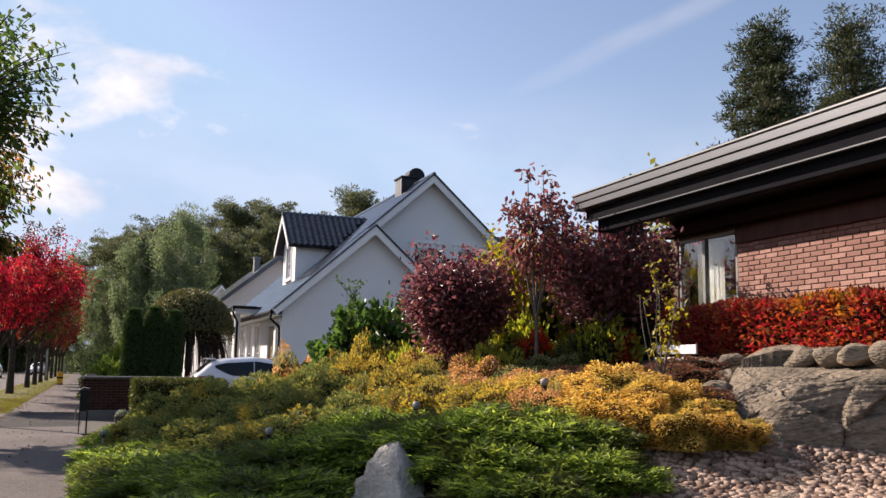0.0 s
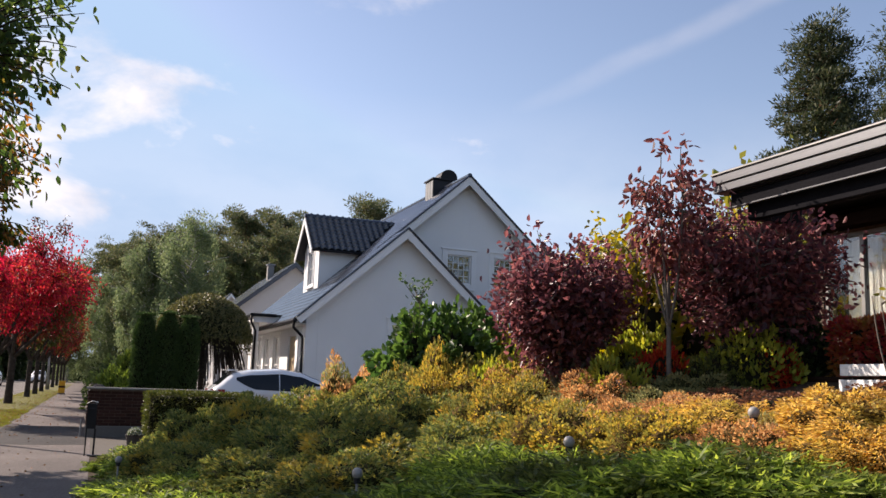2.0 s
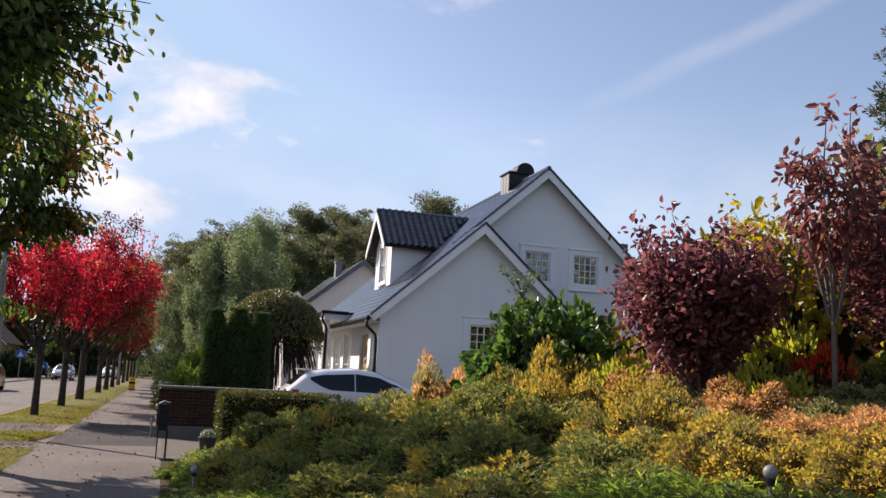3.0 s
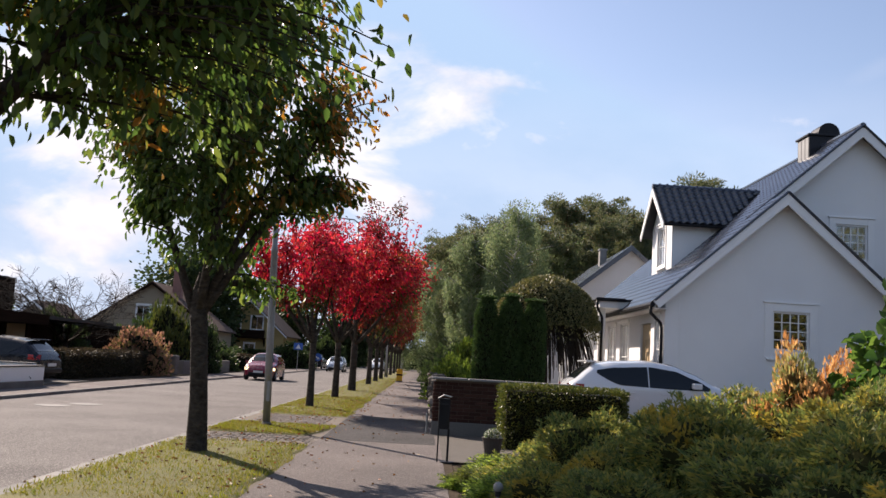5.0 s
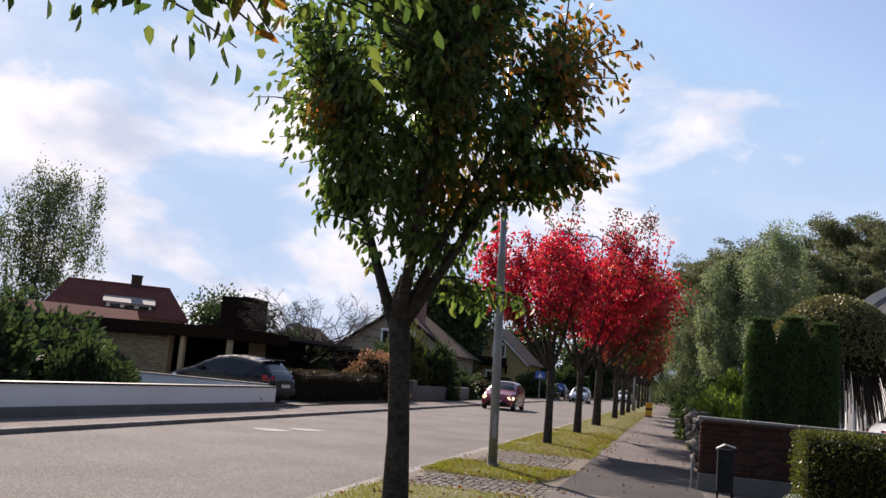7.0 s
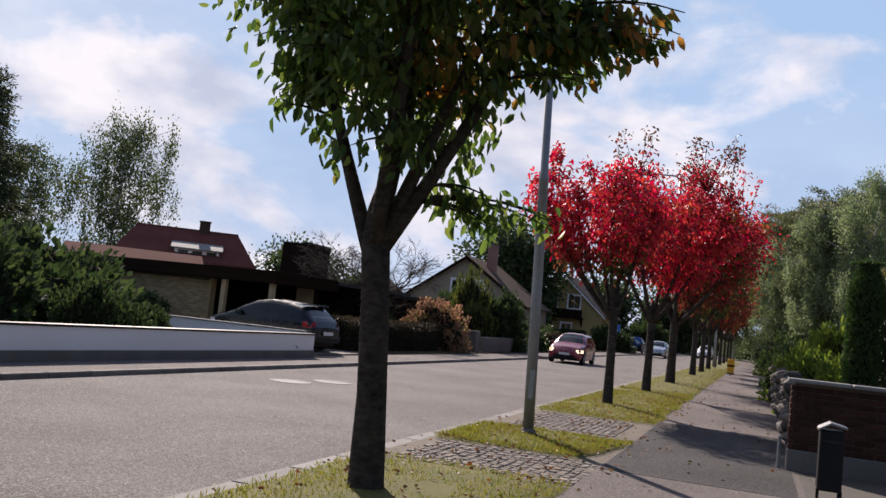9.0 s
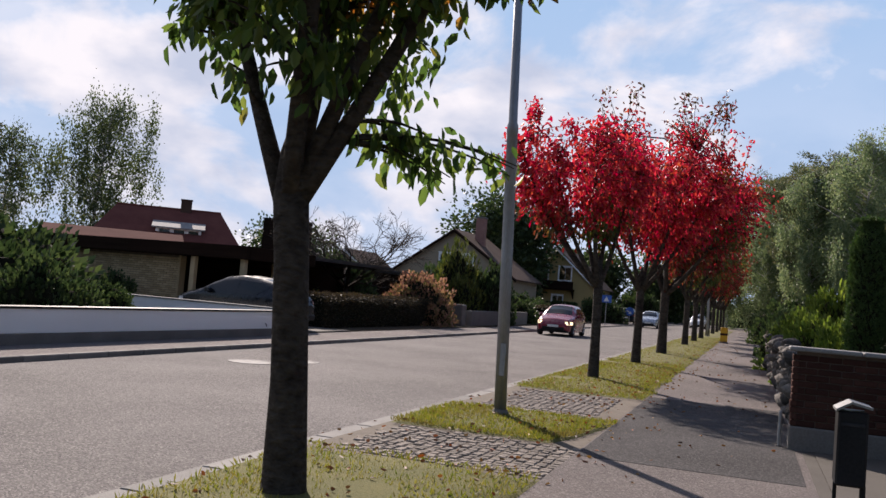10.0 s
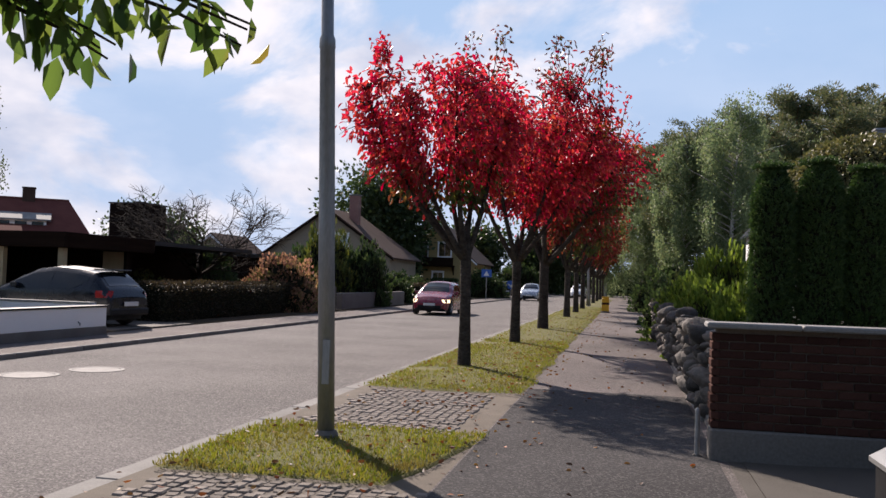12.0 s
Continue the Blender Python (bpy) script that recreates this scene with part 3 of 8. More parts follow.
HEADLIGHT = plain("lit_headlamp", (1.0, 0.82, 0.5), 0.2, emit=1.2)
PLATE = plain("number_plate", (0.6, 0.6, 0.58), 0.5)
PANE = glass("window_glass", (0.8, 0.85, 0.85), 1.0)
YELLOW = mat("yellow_plastic", (0.6, 0.3, 0.015), (0.75, 0.42, 0.03), 2, 40, 0.5, 0.1)
BLUE = plain("blue_sign_face", (0.02, 0.09, 0.35), 0.4)
KERB_DARK = mat("dark_kerb", (0.12, 0.11, 0.1), (0.24, 0.22, 0.2), 3, 60, 0.9, 0.4, piece=0.3)
WHITEPAINT = mat("white_garden_paint", (0.7, 0.7, 0.68), (0.82, 0.82, 0.8), 3, 40, 0.5, 0.1)
INSIDE = mat("room_plaster", (0.12, 0.112, 0.1), (0.16, 0.152, 0.136), 0.7, 20, 0.9, 0.1)
CURTAIN = mat("curtain_cloth", (0.55, 0.54, 0.5), (0.75, 0.74, 0.7), 3, 40, 0.9, 0.2, stretch=(12, 12, 0.4))
GLOBE = plain("milky_lamp_globe", (0.26, 0.25, 0.235), 0.5)
IRON = mat("worn_cast_iron", (0.13, 0.125, 0.12), (0.22, 0.21, 0.2), 6, 40, 0.75, 0.6, spec=0.2)
LEAF_PINKISH = leafy("fading_flower_heads", [(0.26, 0.13, 0.09), (0.4, 0.22, 0.15), (0.3, 0.19, 0.1), (0.1, 0.11, 0.035)], 0.35, 0.7)
TERRACOTTA = mat("dark_pot", (0.03, 0.025, 0.022), (0.06, 0.05, 0.045), 4, 40, 0.7, 0.2)

# ---- the lie of the land ----
def smooth(t):
    t = min(1.0, max(0.0, t))
    return t * t * (3 - 2 * t)


def height(x, y):
    """Ground level: flat street, a garden bank on its east side that rises to the brick bungalow."""
    if x < 0.05:
        return -0.02
    xx = min(x, 9.5)
    bank = 0.10 * xx + 0.13 * xx * smooth((y - 5.5) / 3.0)
    fade = 1 - smooth((y - 14.0) / 7.5)
    yard = 0.26 * smooth((x - 0.5) / 3.0) * smooth((y - 20.0) / 5.0)
    return bank * fade + yard - 0.02


def sheet(name, xs, ys, zf, material, label, category):
    m = M()
    m.grid([[(x, y, zf(x, y)) for x in xs] for y in ys])
    ob = new(name, mesh_of(name, m, material, True, fix=True))
    return tagged(ob, label, category, kind="structure")


def steps(a, b, d):
    n = max(1, round((b - a) / d))
    return [a + (b - a) * k / n for k in range(n + 1)]


def ground_level(x, y):
    if -13.0 < x < 0.0:
        return -0.3
    return height(x, y) if x >= 0.0 else -0.02


gx = [-3000, -900, -300, -120, -60, -30, -20, -13.01, -12.99, -0.01, 0.0] + steps(0.3, 13, 0.3)[0:] + [16, 20, 30, 60, 120, 300, 900, 3000]
gy = [-3000, -900, -200, -60, -20, -8, -4] + steps(-2, 32, 0.4) + [36, 40, 50, 70, 100, 160, 300, 900, 3000]
sheet("ground", gx, gy, ground_level, SOIL, "dark garden soil and open land under the planting", "ground")

ROAD_Z = -0.11
road = M().box(-11.2, -4.72, -60, 400, -0.29, ROAD_Z)
tagged(new("road", mesh_of("road", road, ASPHALT)), "worn grey asphalt residential street", "road", kind="structure")
fw = M().box(-2.3, -0.12, -60, 400, -0.28, 0.0)
tagged(new("pavement_east", mesh_of("pavement", fw, FOOTWAY)), "asphalt footway beside the planted verge", "pavement", kind="structure")
pw = M().box(-12.99, -11.35, -60, 400, -0.28, -0.03)
tagged(new("pavement_west", mesh_of("pavement", pw, FOOTWAY)), "asphalt footway along the far side", "pavement", kind="structure")
solid("bed_edge", M().box(-0.122, 0.01, -60, 20.98, -0.2, -0.008), SOIL, "strip of soil where the bank meets the footway", "ground", kind="structure")
# driveway apron and yard in front of the white house
solid("paving_edge", M().box(-0.12, 0.0, 21.0, 26.0, -0.2, 0.004), SLAB, "row of pale edging slabs by the driveway", "paving", kind="structure")
sheet("driveway", steps(0.0, 9.5, 0.5), steps(20.9, 33.0, 0.5), lambda x, y: height(x, y) + 0.03, SLAB, "pale concrete paved driveway in front of the house", "driveway")
solid("asphalt_repair", M().box(-2.28, -0.2, 23.5, 30.2, -0.05, 0.004), PATCH, "darker strip of newer asphalt on the footway", "pavement", kind="structure")

# verge between footway and road
VERGE_GRASS = [(-4.48, 14.0, 22.2), (-4.48, 24.0, 26.25), (-4.48, 29.4, 110.0)]
VERGE_SETTS = [(22.2, 24.0), (26.25, 29.4)]


def verge_edge(y):
    """Where the turf ends towards the footway."""
    x = -2.3 + 0.05 * math.sin(y * 1.7) + 0.04 * math.sin(y * 4.1 + 1)
    for a, b in ((24.0, 26.25),):
        if a <= y <= b:
            x -= 0.32 * (1 - smooth((y - a) / 1.6))
    return x


for k, (x0, a, b) in enumerate(VERGE_GRASS):
    ys = steps(a, b, 0.3 if b - a < 30 else 0.6)
    m = M()
    rows = []
    for j, y in enumerate(ys):
        x1 = verge_edge(y)
        ed = 0.0 if j in (0, len(ys) - 1) else 1.0
        rows.append([(x0, y, -0.03)] + [(x0 + (x1 - x0) * u, y + (0.06 * math.sin(x0 + 7 * u + 3 * k) if ed == 0 else 0), (0.006 + 0.03 * math.sin(math.pi * min(1, max(0, u))) + 0.006 * math.sin(9 * u + y * 3)) if ed else -0.045) for u in (0.02, 0.2, 0.4, 0.6, 0.8, 0.98)] + [(x1, y, -0.02)])
    m.grid(rows)
    solid("grass_verge", m, LAWN, "turf verge, yellowing grass under the street trees", "grass verge", kind="structure", smooth=True)
solid("verge_bed", M().box(-4.5, -2.3, -60, 14.0, -0.2, 0.01), LAWN, "turf verge beside the footway", "grass verge", kind="structure")
solid("verge_base", M().box(-4.5, -2.3, 14.0, 300, -0.25, -0.02), SAND, "sand bed under the verge and the setts", "ground", kind="structure")

# left side yards
solid("west_driveway", M().box(-19.5, -12.98, 37.0, 41.0, -0.1, 0.015), SLAB, "pale driveway beside the low white wall", "driveway", kind="structure")


# ---- foliage ----
def fnoise(P, seed, f):
    r = np.random.RandomState(seed)
    s = np.zeros(len(P))
    for k in range(7):
        d = r.normal(size=3)
        s += np.sin(P @ (d * f * (0.6 + 0.25 * k)) + r.uniform(0, 6.28)) * (0.9 ** k)
    return s / 4.0


def unit(V):
    return V / np.maximum(1e-9, np.linalg.norm(V, axis=1, keepdims=True))


def blades(P, D, L, W, r, fold=0.25, six=True):
    """Single leaves at P that point along D."""
    n = len(P)
    D = unit(D)
    S = unit(np.cross(D, r.normal(size=(n, 3))))
    U = np.cross(S, D)
    L, W = np.broadcast_to(L, (n,)).reshape(-1, 1), np.broadcast_to(W, (n,)).reshape(-1, 1)
    if six:
        pts = [P, P + D * L * 0.3 + S * W * 0.45 + U * W * fold, P + D * L * 0.7 + S * W * 0.36 + U * W * fold * 0.8, P + D * L - U * W * 0.15,
               P + D * L * 0.7 - S * W * 0.36 + U * W * fold * 0.8, P + D * L * 0.3 - S * W * 0.45 + U * W * fold]
        F = np.array([[0, 1, 2, 3], [3, 4, 5, 0]])
    else:
        pts = [P, P + D * L * 0.45 + S * W * 0.5 + U * W * fold * 0.5, P + D * L, P + D * L * 0.45 - S * W * 0.5 + U * W * fold * 0.5]
        F = np.array([[0, 1, 2, 3]])
    V = np.stack(pts, 1).reshape(-1, 3)
    k = len(pts)
    faces = (np.arange(n)[:, None, None] * k + F[None]).reshape(-1, 4)
    return V, faces


def merge(*vf):
    Vs, Fs, k = [], [], 0
    for V, F in vf:
        Vs.append(V)
        Fs.append(F + k)
        k += len(V)
    return np.concatenate(Vs), np.concatenate(Fs)


def sprays(P, D, L, r, width=0.12, pairs=2):
    """Feathery twigs: a midrib with side needles."""
    n = len(P)
    D = unit(D)
    S = unit(np.cross(D, r.normal(size=(n, 3))))
    out = [blades(P, D, L, L * width, r, 0.1, six=False)]
    Lc = np.broadcast_to(L, (n,)).reshape(-1, 1)
    for k in range(pairs):
        t = 0.2 + 0.55 * k / max(1, pairs - 1) if pairs > 1 else 0.35
        for s in (-1, 1):
            d = D * 0.75 + S * s * 0.75 + r.normal(size=(n, 3)) * 0.12
            out.append(blades(P + D * Lc * t, d, np.ravel(Lc) * (0.55 - 0.12 * k), np.ravel(Lc) * width, r, 0.1, six=False))
    return merge(*out)


def dome_dirs(n, r, zmin=-0.15):
    z = r.uniform(zmin, 1, n)
    a = r.uniform(0, 2 * math.pi, n)
    q = np.sqrt(1 - z * z)
    return np.stack([q * np.cos(a), q * np.sin(a), z], 1)


def lobed(D, seed, k, amp, f):
    """The radius of a mound made of k rounded tufts, and the middle of each point's tuft."""
    r = np.random.RandomState(seed + 900)
    C = dome_dirs(k, r, -0.05)
    ang = np.arccos(np.clip(D @ C.T, -1, 1))
    i = ang.argmin(1)
    size = r.uniform(0.75, 1.15, k)
    s = 0.95 * math.sqrt(2.0 / k)
    R = (0.66 + 0.40 * np.exp(-(ang[np.arange(len(D)), i] / s) ** 2)) * (0.9 + 0.12 * size[i]) * (1 + 0.5 * amp * fnoise(D, seed, f))
    return R, C[i] * 0.7


def blob_mesh(name, radii, seed, amp, f, material, nu=20, nv=12, zmin=-0.3, shrink=1.0, tufts=0):
    """A lumpy closed dome."""
    m = M()
    D = []
    for i in range(nv + 1):
        z = -1 + 2 * i / nv
        z = max(zmin, z)
        q = math.sqrt(max(0, 1 - z * z)) if i not in (0, nv) else 0.001
        for k in range(nu):
            a = 2 * math.pi * k / nu
            D.append((q * math.cos(a), q * math.sin(a), z))
    D = np.array(D)
    R = (lobed(D / np.maximum(1e-6, np.linalg.norm(D, axis=1, keepdims=True)), seed, tufts, amp, f)[0] if tufts else (1 + amp * fnoise(D, seed, f))) * shrink
    V = D * R[:, None] * np.array(radii)
    F = [(i * nu + k, i * nu + (k + 1) % nu, (i + 1) * nu + (k + 1) % nu, (i + 1) * nu + k) for i in range(nv) for k in range(nu)]
    m.add(V.tolist(), F)
    return mesh_of(name, m, material, True)


SHRUBS = {}


def shrub_source(key, leaf, n, L, W, style, amp=0.16, f=2.4, up=0.3, seed=1, flat=False, core=CORE_SHADE, gap=0.2, tufts=26):
    """A unit shrub (radius 1, height 1) of that kind, kept to be copied: two meshes."""
    r = np.random.RandomState(seed)
    D = dome_dirs(n, r)
    R, mid = lobed(D, seed, tufts, amp, f)
    depth = 1 - gap * r.rand(n) ** 2
    P = D * (R * depth)[:, None]
    P[:, 2] = np.maximum(P[:, 2], 0.0)
    N = unit(D * 0.5 + unit(P - mid) * 0.9 + np.array([0, 0, up]) + r.normal(size=(n, 3)) * 0.42)
    size = r.uniform(0.7, 1.25, n)
    if style == "spray":
        V, F = sprays(P, N, L * size, r, W, pairs=1)
    elif style == "frond":
        N[:, 2] = N[:, 2] * 0.35 + 0.02
        V, F = sprays(P, N, L * size, r, W, pairs=3)
    else:
        if style == "droop":
            N[:, 2] -= 0.7
        V, F = blades(P, N, L * size, W * size, r, 0.25, six=(style != "tiny"))
    # the default core shows between tufts as shade, by its dark colour
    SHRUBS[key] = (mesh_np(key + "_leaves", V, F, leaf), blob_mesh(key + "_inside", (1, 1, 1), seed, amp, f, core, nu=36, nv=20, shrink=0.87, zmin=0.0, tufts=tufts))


def shrub(name, key, x, y, rx, h, label, category="shrub", z=None, ry=None, turn=0.0, group=""):
    e = thing(name, (x, y, (height(x, y) if x > 0 else -0.02) - 0.03 if z is None else z), label, category, group)
    for nm, me in zip(("foliage", "inside"), SHRUBS[key]):
        ob = new(nm, me)
        ob.parent = e
    e.scale = (rx, ry or rx, h)
    e.rotation_euler = (0, 0, turn)
    return e


def curve3(a, b, c, n):
    a, b, c = (np.array(q, float) for q in (a, b, c))
    return [tuple((1 - t) ** 2 * a + 2 * t * (1 - t) * b + t * t * c) for t in np.linspace(0, 1, n)]


def leaf_tree(name, at, fork, crown, radii, twigs, per, leaf, mats, label, seed, trunk_r=0.13, limbs=5, droop=0.8, group="", sprigs=0, lean=(0, 0),
              spread=0.16, category="tree", shell=0.55, twig_r=0.011, limb_at=(), waist=0.35, aspect=0.5, boughs=(), rise=0.35, limb_r=0.62, floor=None, turned=None, sprig_up=0.45):
    """A tree with trunk, limbs, twigs and single leaves; places are relative to its foot."""
    r = np.random.RandomState(seed)
    e = thing(name, at, label, category, group)
    wood = M()
    top = np.array([lean[0], lean[1], fork])
    path = [(0, 0, -0.1), (0.0, 0, 0.05), (lean[0] * 0.2, lean[1] * 0.2, fork * 0.35), (lean[0] * 0.6, lean[1] * 0.6, fork * 0.72), (lean[0] * 0.9, lean[1] * 0.9, fork * 0.92), (top[0], top[1], fork + 0.16), (top[0], top[1], fork + 0.4)]
    wood.tube(path, [trunk_r * 1.5, trunk_r * 1.22, trunk_r * 1.0, trunk_r * 0.95, trunk_r * 0.98, trunk_r * 0.7, trunk_r * 0.2], 14)
    C, R = np.array(crown, float), np.array(radii, float)
    nodes, rad = [], []
    ends = list(limb_at)
    while len(ends) < limbs:
        k = len(ends)
        a = 2 * math.pi * (k + r.uniform(-0.3, 0.3)) / limbs
        q = r.uniform(0.45, 0.8)
        ends.append(tuple(C + R * np.array([q * math.cos(a), q * math.sin(a), r.uniform(0.1, 0.6)])))
    for en in ends:
        en = np.array(en)
        mid = top + (en - top) * np.array([0.62, 0.62, rise]) + r.normal(size=3) * 0.06
        pts = curve3(top - np.array([0, 0, min(0.3, 0.3 * fork)]), mid, en, 12)
        rr = np.linspace(trunk_r * limb_r, min(0.016, 0.5 * trunk_r * limb_r), 12)
        wood.tube(pts, list(rr), 8)
        nodes += pts[2:]
        rad += list(rr[2:])
    nodes = np.array(nodes)
    wood_me = mesh_of("trunk", wood, mats[0], True)
    ob = new("trunk", wood_me)
    ob.parent = e
    # twigs reach out to points spread through the crown
    D = unit(r.normal(size=(twigs, 3)))
    q = r.rand(twigs) ** (1 - shell)
    T = C + D * R * (q * (1 + 0.24 * fnoise(D, seed + 5, 3.4)))[:, None]
    if waist:
        low = np.clip((C[2] - T[:, 2]) / R[2], 0, 1)
        T[:, :2] = C[:2] + (T[:, :2] - C[:2]) * (1 - waist * low)[:, None]
    if floor:
        z0, right, left = floor
        T = T[T[:, 2] > z0 + right * np.maximum(0, T[:, 0]) + left * np.maximum(0, -T[:, 0])]
    crown_n = len(T)
    for bx, by, bz, bs, bn in boughs:
        T = np.concatenate([T, np.array([bx, by, bz]) + r.normal(size=(bn, 3)) * bs * np.array([1, 1, 0.6])])
    tw = M()
    LP, LD = [], []
    for k in range(len(T)):
        t = T[k]
        dd = np.linalg.norm(nodes - t, axis=1) + np.maximum(0, nodes[:, 2] - t[2]) * 1.2
        s = nodes[np.argmin(dd)]
        mid = (s + t) / 2 + np.array([0, 0, 0.18 * np.linalg.norm(t - s)]) + r.normal(size=3) * 0.04
        pts = curve3(s, mid, t, 6)
        tw.tube(pts, list(np.linspace(twig_r * 1.6, twig_r * 0.4, 6)), 4, cap=False)
        pa = np.array(pts)
        for j in range(per):
            u = r.uniform(0.3, 1.0) * 5
            i = min(4, int(u))
            p = pa[i] + (pa[i + 1] - pa[i]) * (u - i)
            if floor and k < crown_n and p[2] < z0 + right * max(0, p[0]) + left * max(0, -p[0]):
                continue
            LP.append(p + r.normal(size=3) * (spread if k < crown_n else 0.5 * spread))
            out = unit((p - C)[None])[0]
            LD.append(out * 0.5 + r.normal(size=3) * 0.55 - np.array([0, 0, droop]))
    for k in range(sprigs):
        a = r.uniform(0, 6.28)
        b = C + R * np.array([0.5 * math.cos(a), 0.5 * math.sin(a), 0.8])
        t = b + np.array([0.5 * math.cos(a), 0.5 * math.sin(a), r.uniform(0.5, 1.0)]) * R[2] * sprig_up
        pts = curve3(nodes[np.argmin(np.linalg.norm(nodes - b, axis=1))], (b + t) / 2, t, 7)
        tw.tube(pts, list(np.linspace(twig_r * 1.6, twig_r * 0.4, 7)), 4, cap=False)
        for j in range(int(per * 1.6)):
            p = np.array(pts[r.randint(3, 7)])
            LP.append(p + r.normal(size=3) * spread * 0.6)
            LD.append(r.normal(size=3) * 0.6 + np.array([0, 0, -0.3 * droop]))
    ob = new("twig_growth", mesh_of("twig_growth", tw, mats[0], True, fix=False))
    ob.parent = e
    ob["kind"] = "stuff"
    LP, LD = np.array(LP), np.array(LD)
    size = leaf * r.uniform(0.7, 1.2, len(LP))
    late = np.zeros(len(LP), bool)
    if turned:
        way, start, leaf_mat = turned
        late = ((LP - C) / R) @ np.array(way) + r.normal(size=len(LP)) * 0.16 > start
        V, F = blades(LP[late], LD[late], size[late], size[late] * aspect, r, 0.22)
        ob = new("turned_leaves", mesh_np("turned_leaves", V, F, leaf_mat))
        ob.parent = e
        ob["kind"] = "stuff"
    V, F = blades(LP[~late], LD[~late], size[~late], size[~late] * aspect, r, 0.22)
    ob = new("crown", mesh_np("crown", V, F, mats[1]))
    ob.parent = e
    return e


def clump_tree(name, at, h, crown_from, width, leaf_mat, bark, label, seed, style="pine", n=2600, leaf=0.3, trunk_r=0.2, group="", category="tree", mats_n=3):
    """A far tree: trunk, branches, and clumps of small leaves or needles along them."""
    r = np.random.RandomState(seed)
    e = thing(name, at, label, category, group)
    wood = M()
    bend = r.normal(size=2) * 0.02 * h
    tp = [(bend[0] * t * t, bend[1] * t * t, h * 0.97 * t) for t in np.linspace(0, 1, 8)]
    wood.tube([(0, 0, -0.3)] + tp, [trunk_r * 1.2] + list(np.linspace(trunk_r, 0.03, 8)), 8)
    P, D = [], []
    nb = {"pine": 44, "birch": 70, "round": 60, "spruce": 70, "old": 110}[style]
    for k in range(nb):
        t = crown_from + (1 - crown_from) * ((k + 0.5) / nb)
        a = k * 2.4 + r.uniform(-0.4, 0.4)
        u = (t - crown_from) / (1 - crown_from)
        prof = {"pine": (0.45 + 0.75 * math.sin(math.pi * min(1, u * 0.85 + 0.12))) * r.uniform(0.45, 1.1), "birch": (math.sin(math.pi * (0.12 + 0.82 * u)) ** 0.8) * r.uniform(0.5, 1.1),
                "round": math.sqrt(max(0.02, 1 - (2 * u - 0.9) ** 2 * 0.9)) * r.uniform(0.55, 1.05), "spruce": (1.03 - u) * r.uniform(0.8, 1.05), "old": (0.5 + 0.5 * math.sin(math.pi * min(1, u * 0.7 + 0.25))) * (1.04 - u) ** 0.45 * r.uniform(0.5, 1.1)}[style]
        ln = width * 0.5 * prof
        rise = {"pine": r.uniform(-0.05, 0.45), "birch": r.uniform(0.2, 0.7), "round": r.uniform(0.1, 0.6), "spruce": -0.25, "old": r.uniform(-0.15, 0.4)}[style]
        s = np.array([bend[0] * t * t, bend[1] * t * t, h * t * 0.97])
        en = s + np.array([math.cos(a) * ln, math.sin(a) * ln, ln * rise])
        pts = curve3(s, (s + en) / 2 + np.array([0, 0, 0.1 * ln]), en, 5)
        wood.tube(pts, list(np.linspace(trunk_r * 0.28, 0.015, 5)), 5, cap=False)
        m = int(n / nb * (0.35 + prof))
        cl = r.randint(3, 6) if style in ("pine", "old") else r.randint(2, 5)
        for j in range(cl):
            q = r.uniform(0.3 if style in ("pine", "old") else 0.45, 1.02)
            c = s + (en - s) * q + np.array([0, 0, 0.1 * ln * q]) + r.normal(size=3) * 0.06 * width
            mm = max(4, m // cl)
            if style in ("pine", "old"):
                q3 = unit(r.normal(size=(mm, 3))) * (r.rand(mm, 1) ** 0.4)
                off = q3 * np.array([0.1, 0.1, 0.045]) * width * r.uniform(0.6, 1.3)
                dr = off / width * 6 + r.normal(size=(mm, 3)) * 0.3 + np.array([0, 0, 0.3])
            elif style == "birch":
                off = r.normal(size=(mm, 3)) * np.array([0.032, 0.032, 0.05]) * width
                off[:, 2] -= np.abs(r.normal(size=mm)) * 0.13 * width
                dr = r.normal(size=(mm, 3)) * 0.4 + np.array([0, 0, -1.0])
            elif style == "spruce":
                off = r.normal(size=(mm, 3)) * np.array([0.05, 0.05, 0.03]) * width
                dr = off + np.array([math.cos(a), math.sin(a), -0.4])
            else:
                off = r.normal(size=(mm, 3)) * 0.075 * width
                dr = off + r.normal(size=(mm, 3)) * 0.5
            P.append(c + off)
            D.append(dr)
    ob = new("trunk", mesh_of("trunk", wood, bark, True, fix=False))
    ob.parent = e
    P, D = np.concatenate(P), np.concatenate(D)
    size = leaf * r.uniform(0.6, 1.3, len(P))
    if style == "spruce":
        V, F = sprays(P, D, size * 1.3, r, 0.16, pairs=2)
    elif style in ("pine", "old"):
        V, F = blades(P, D, size, size * 0.26, r, 0.25, six=False)
    else:
        V, F = blades(P, D, size, size * 0.62, r, 0.25, six=False)
    ob = new("crown", mesh_np("crown", V, F, leaf_mat))
    ob.parent = e
    return e

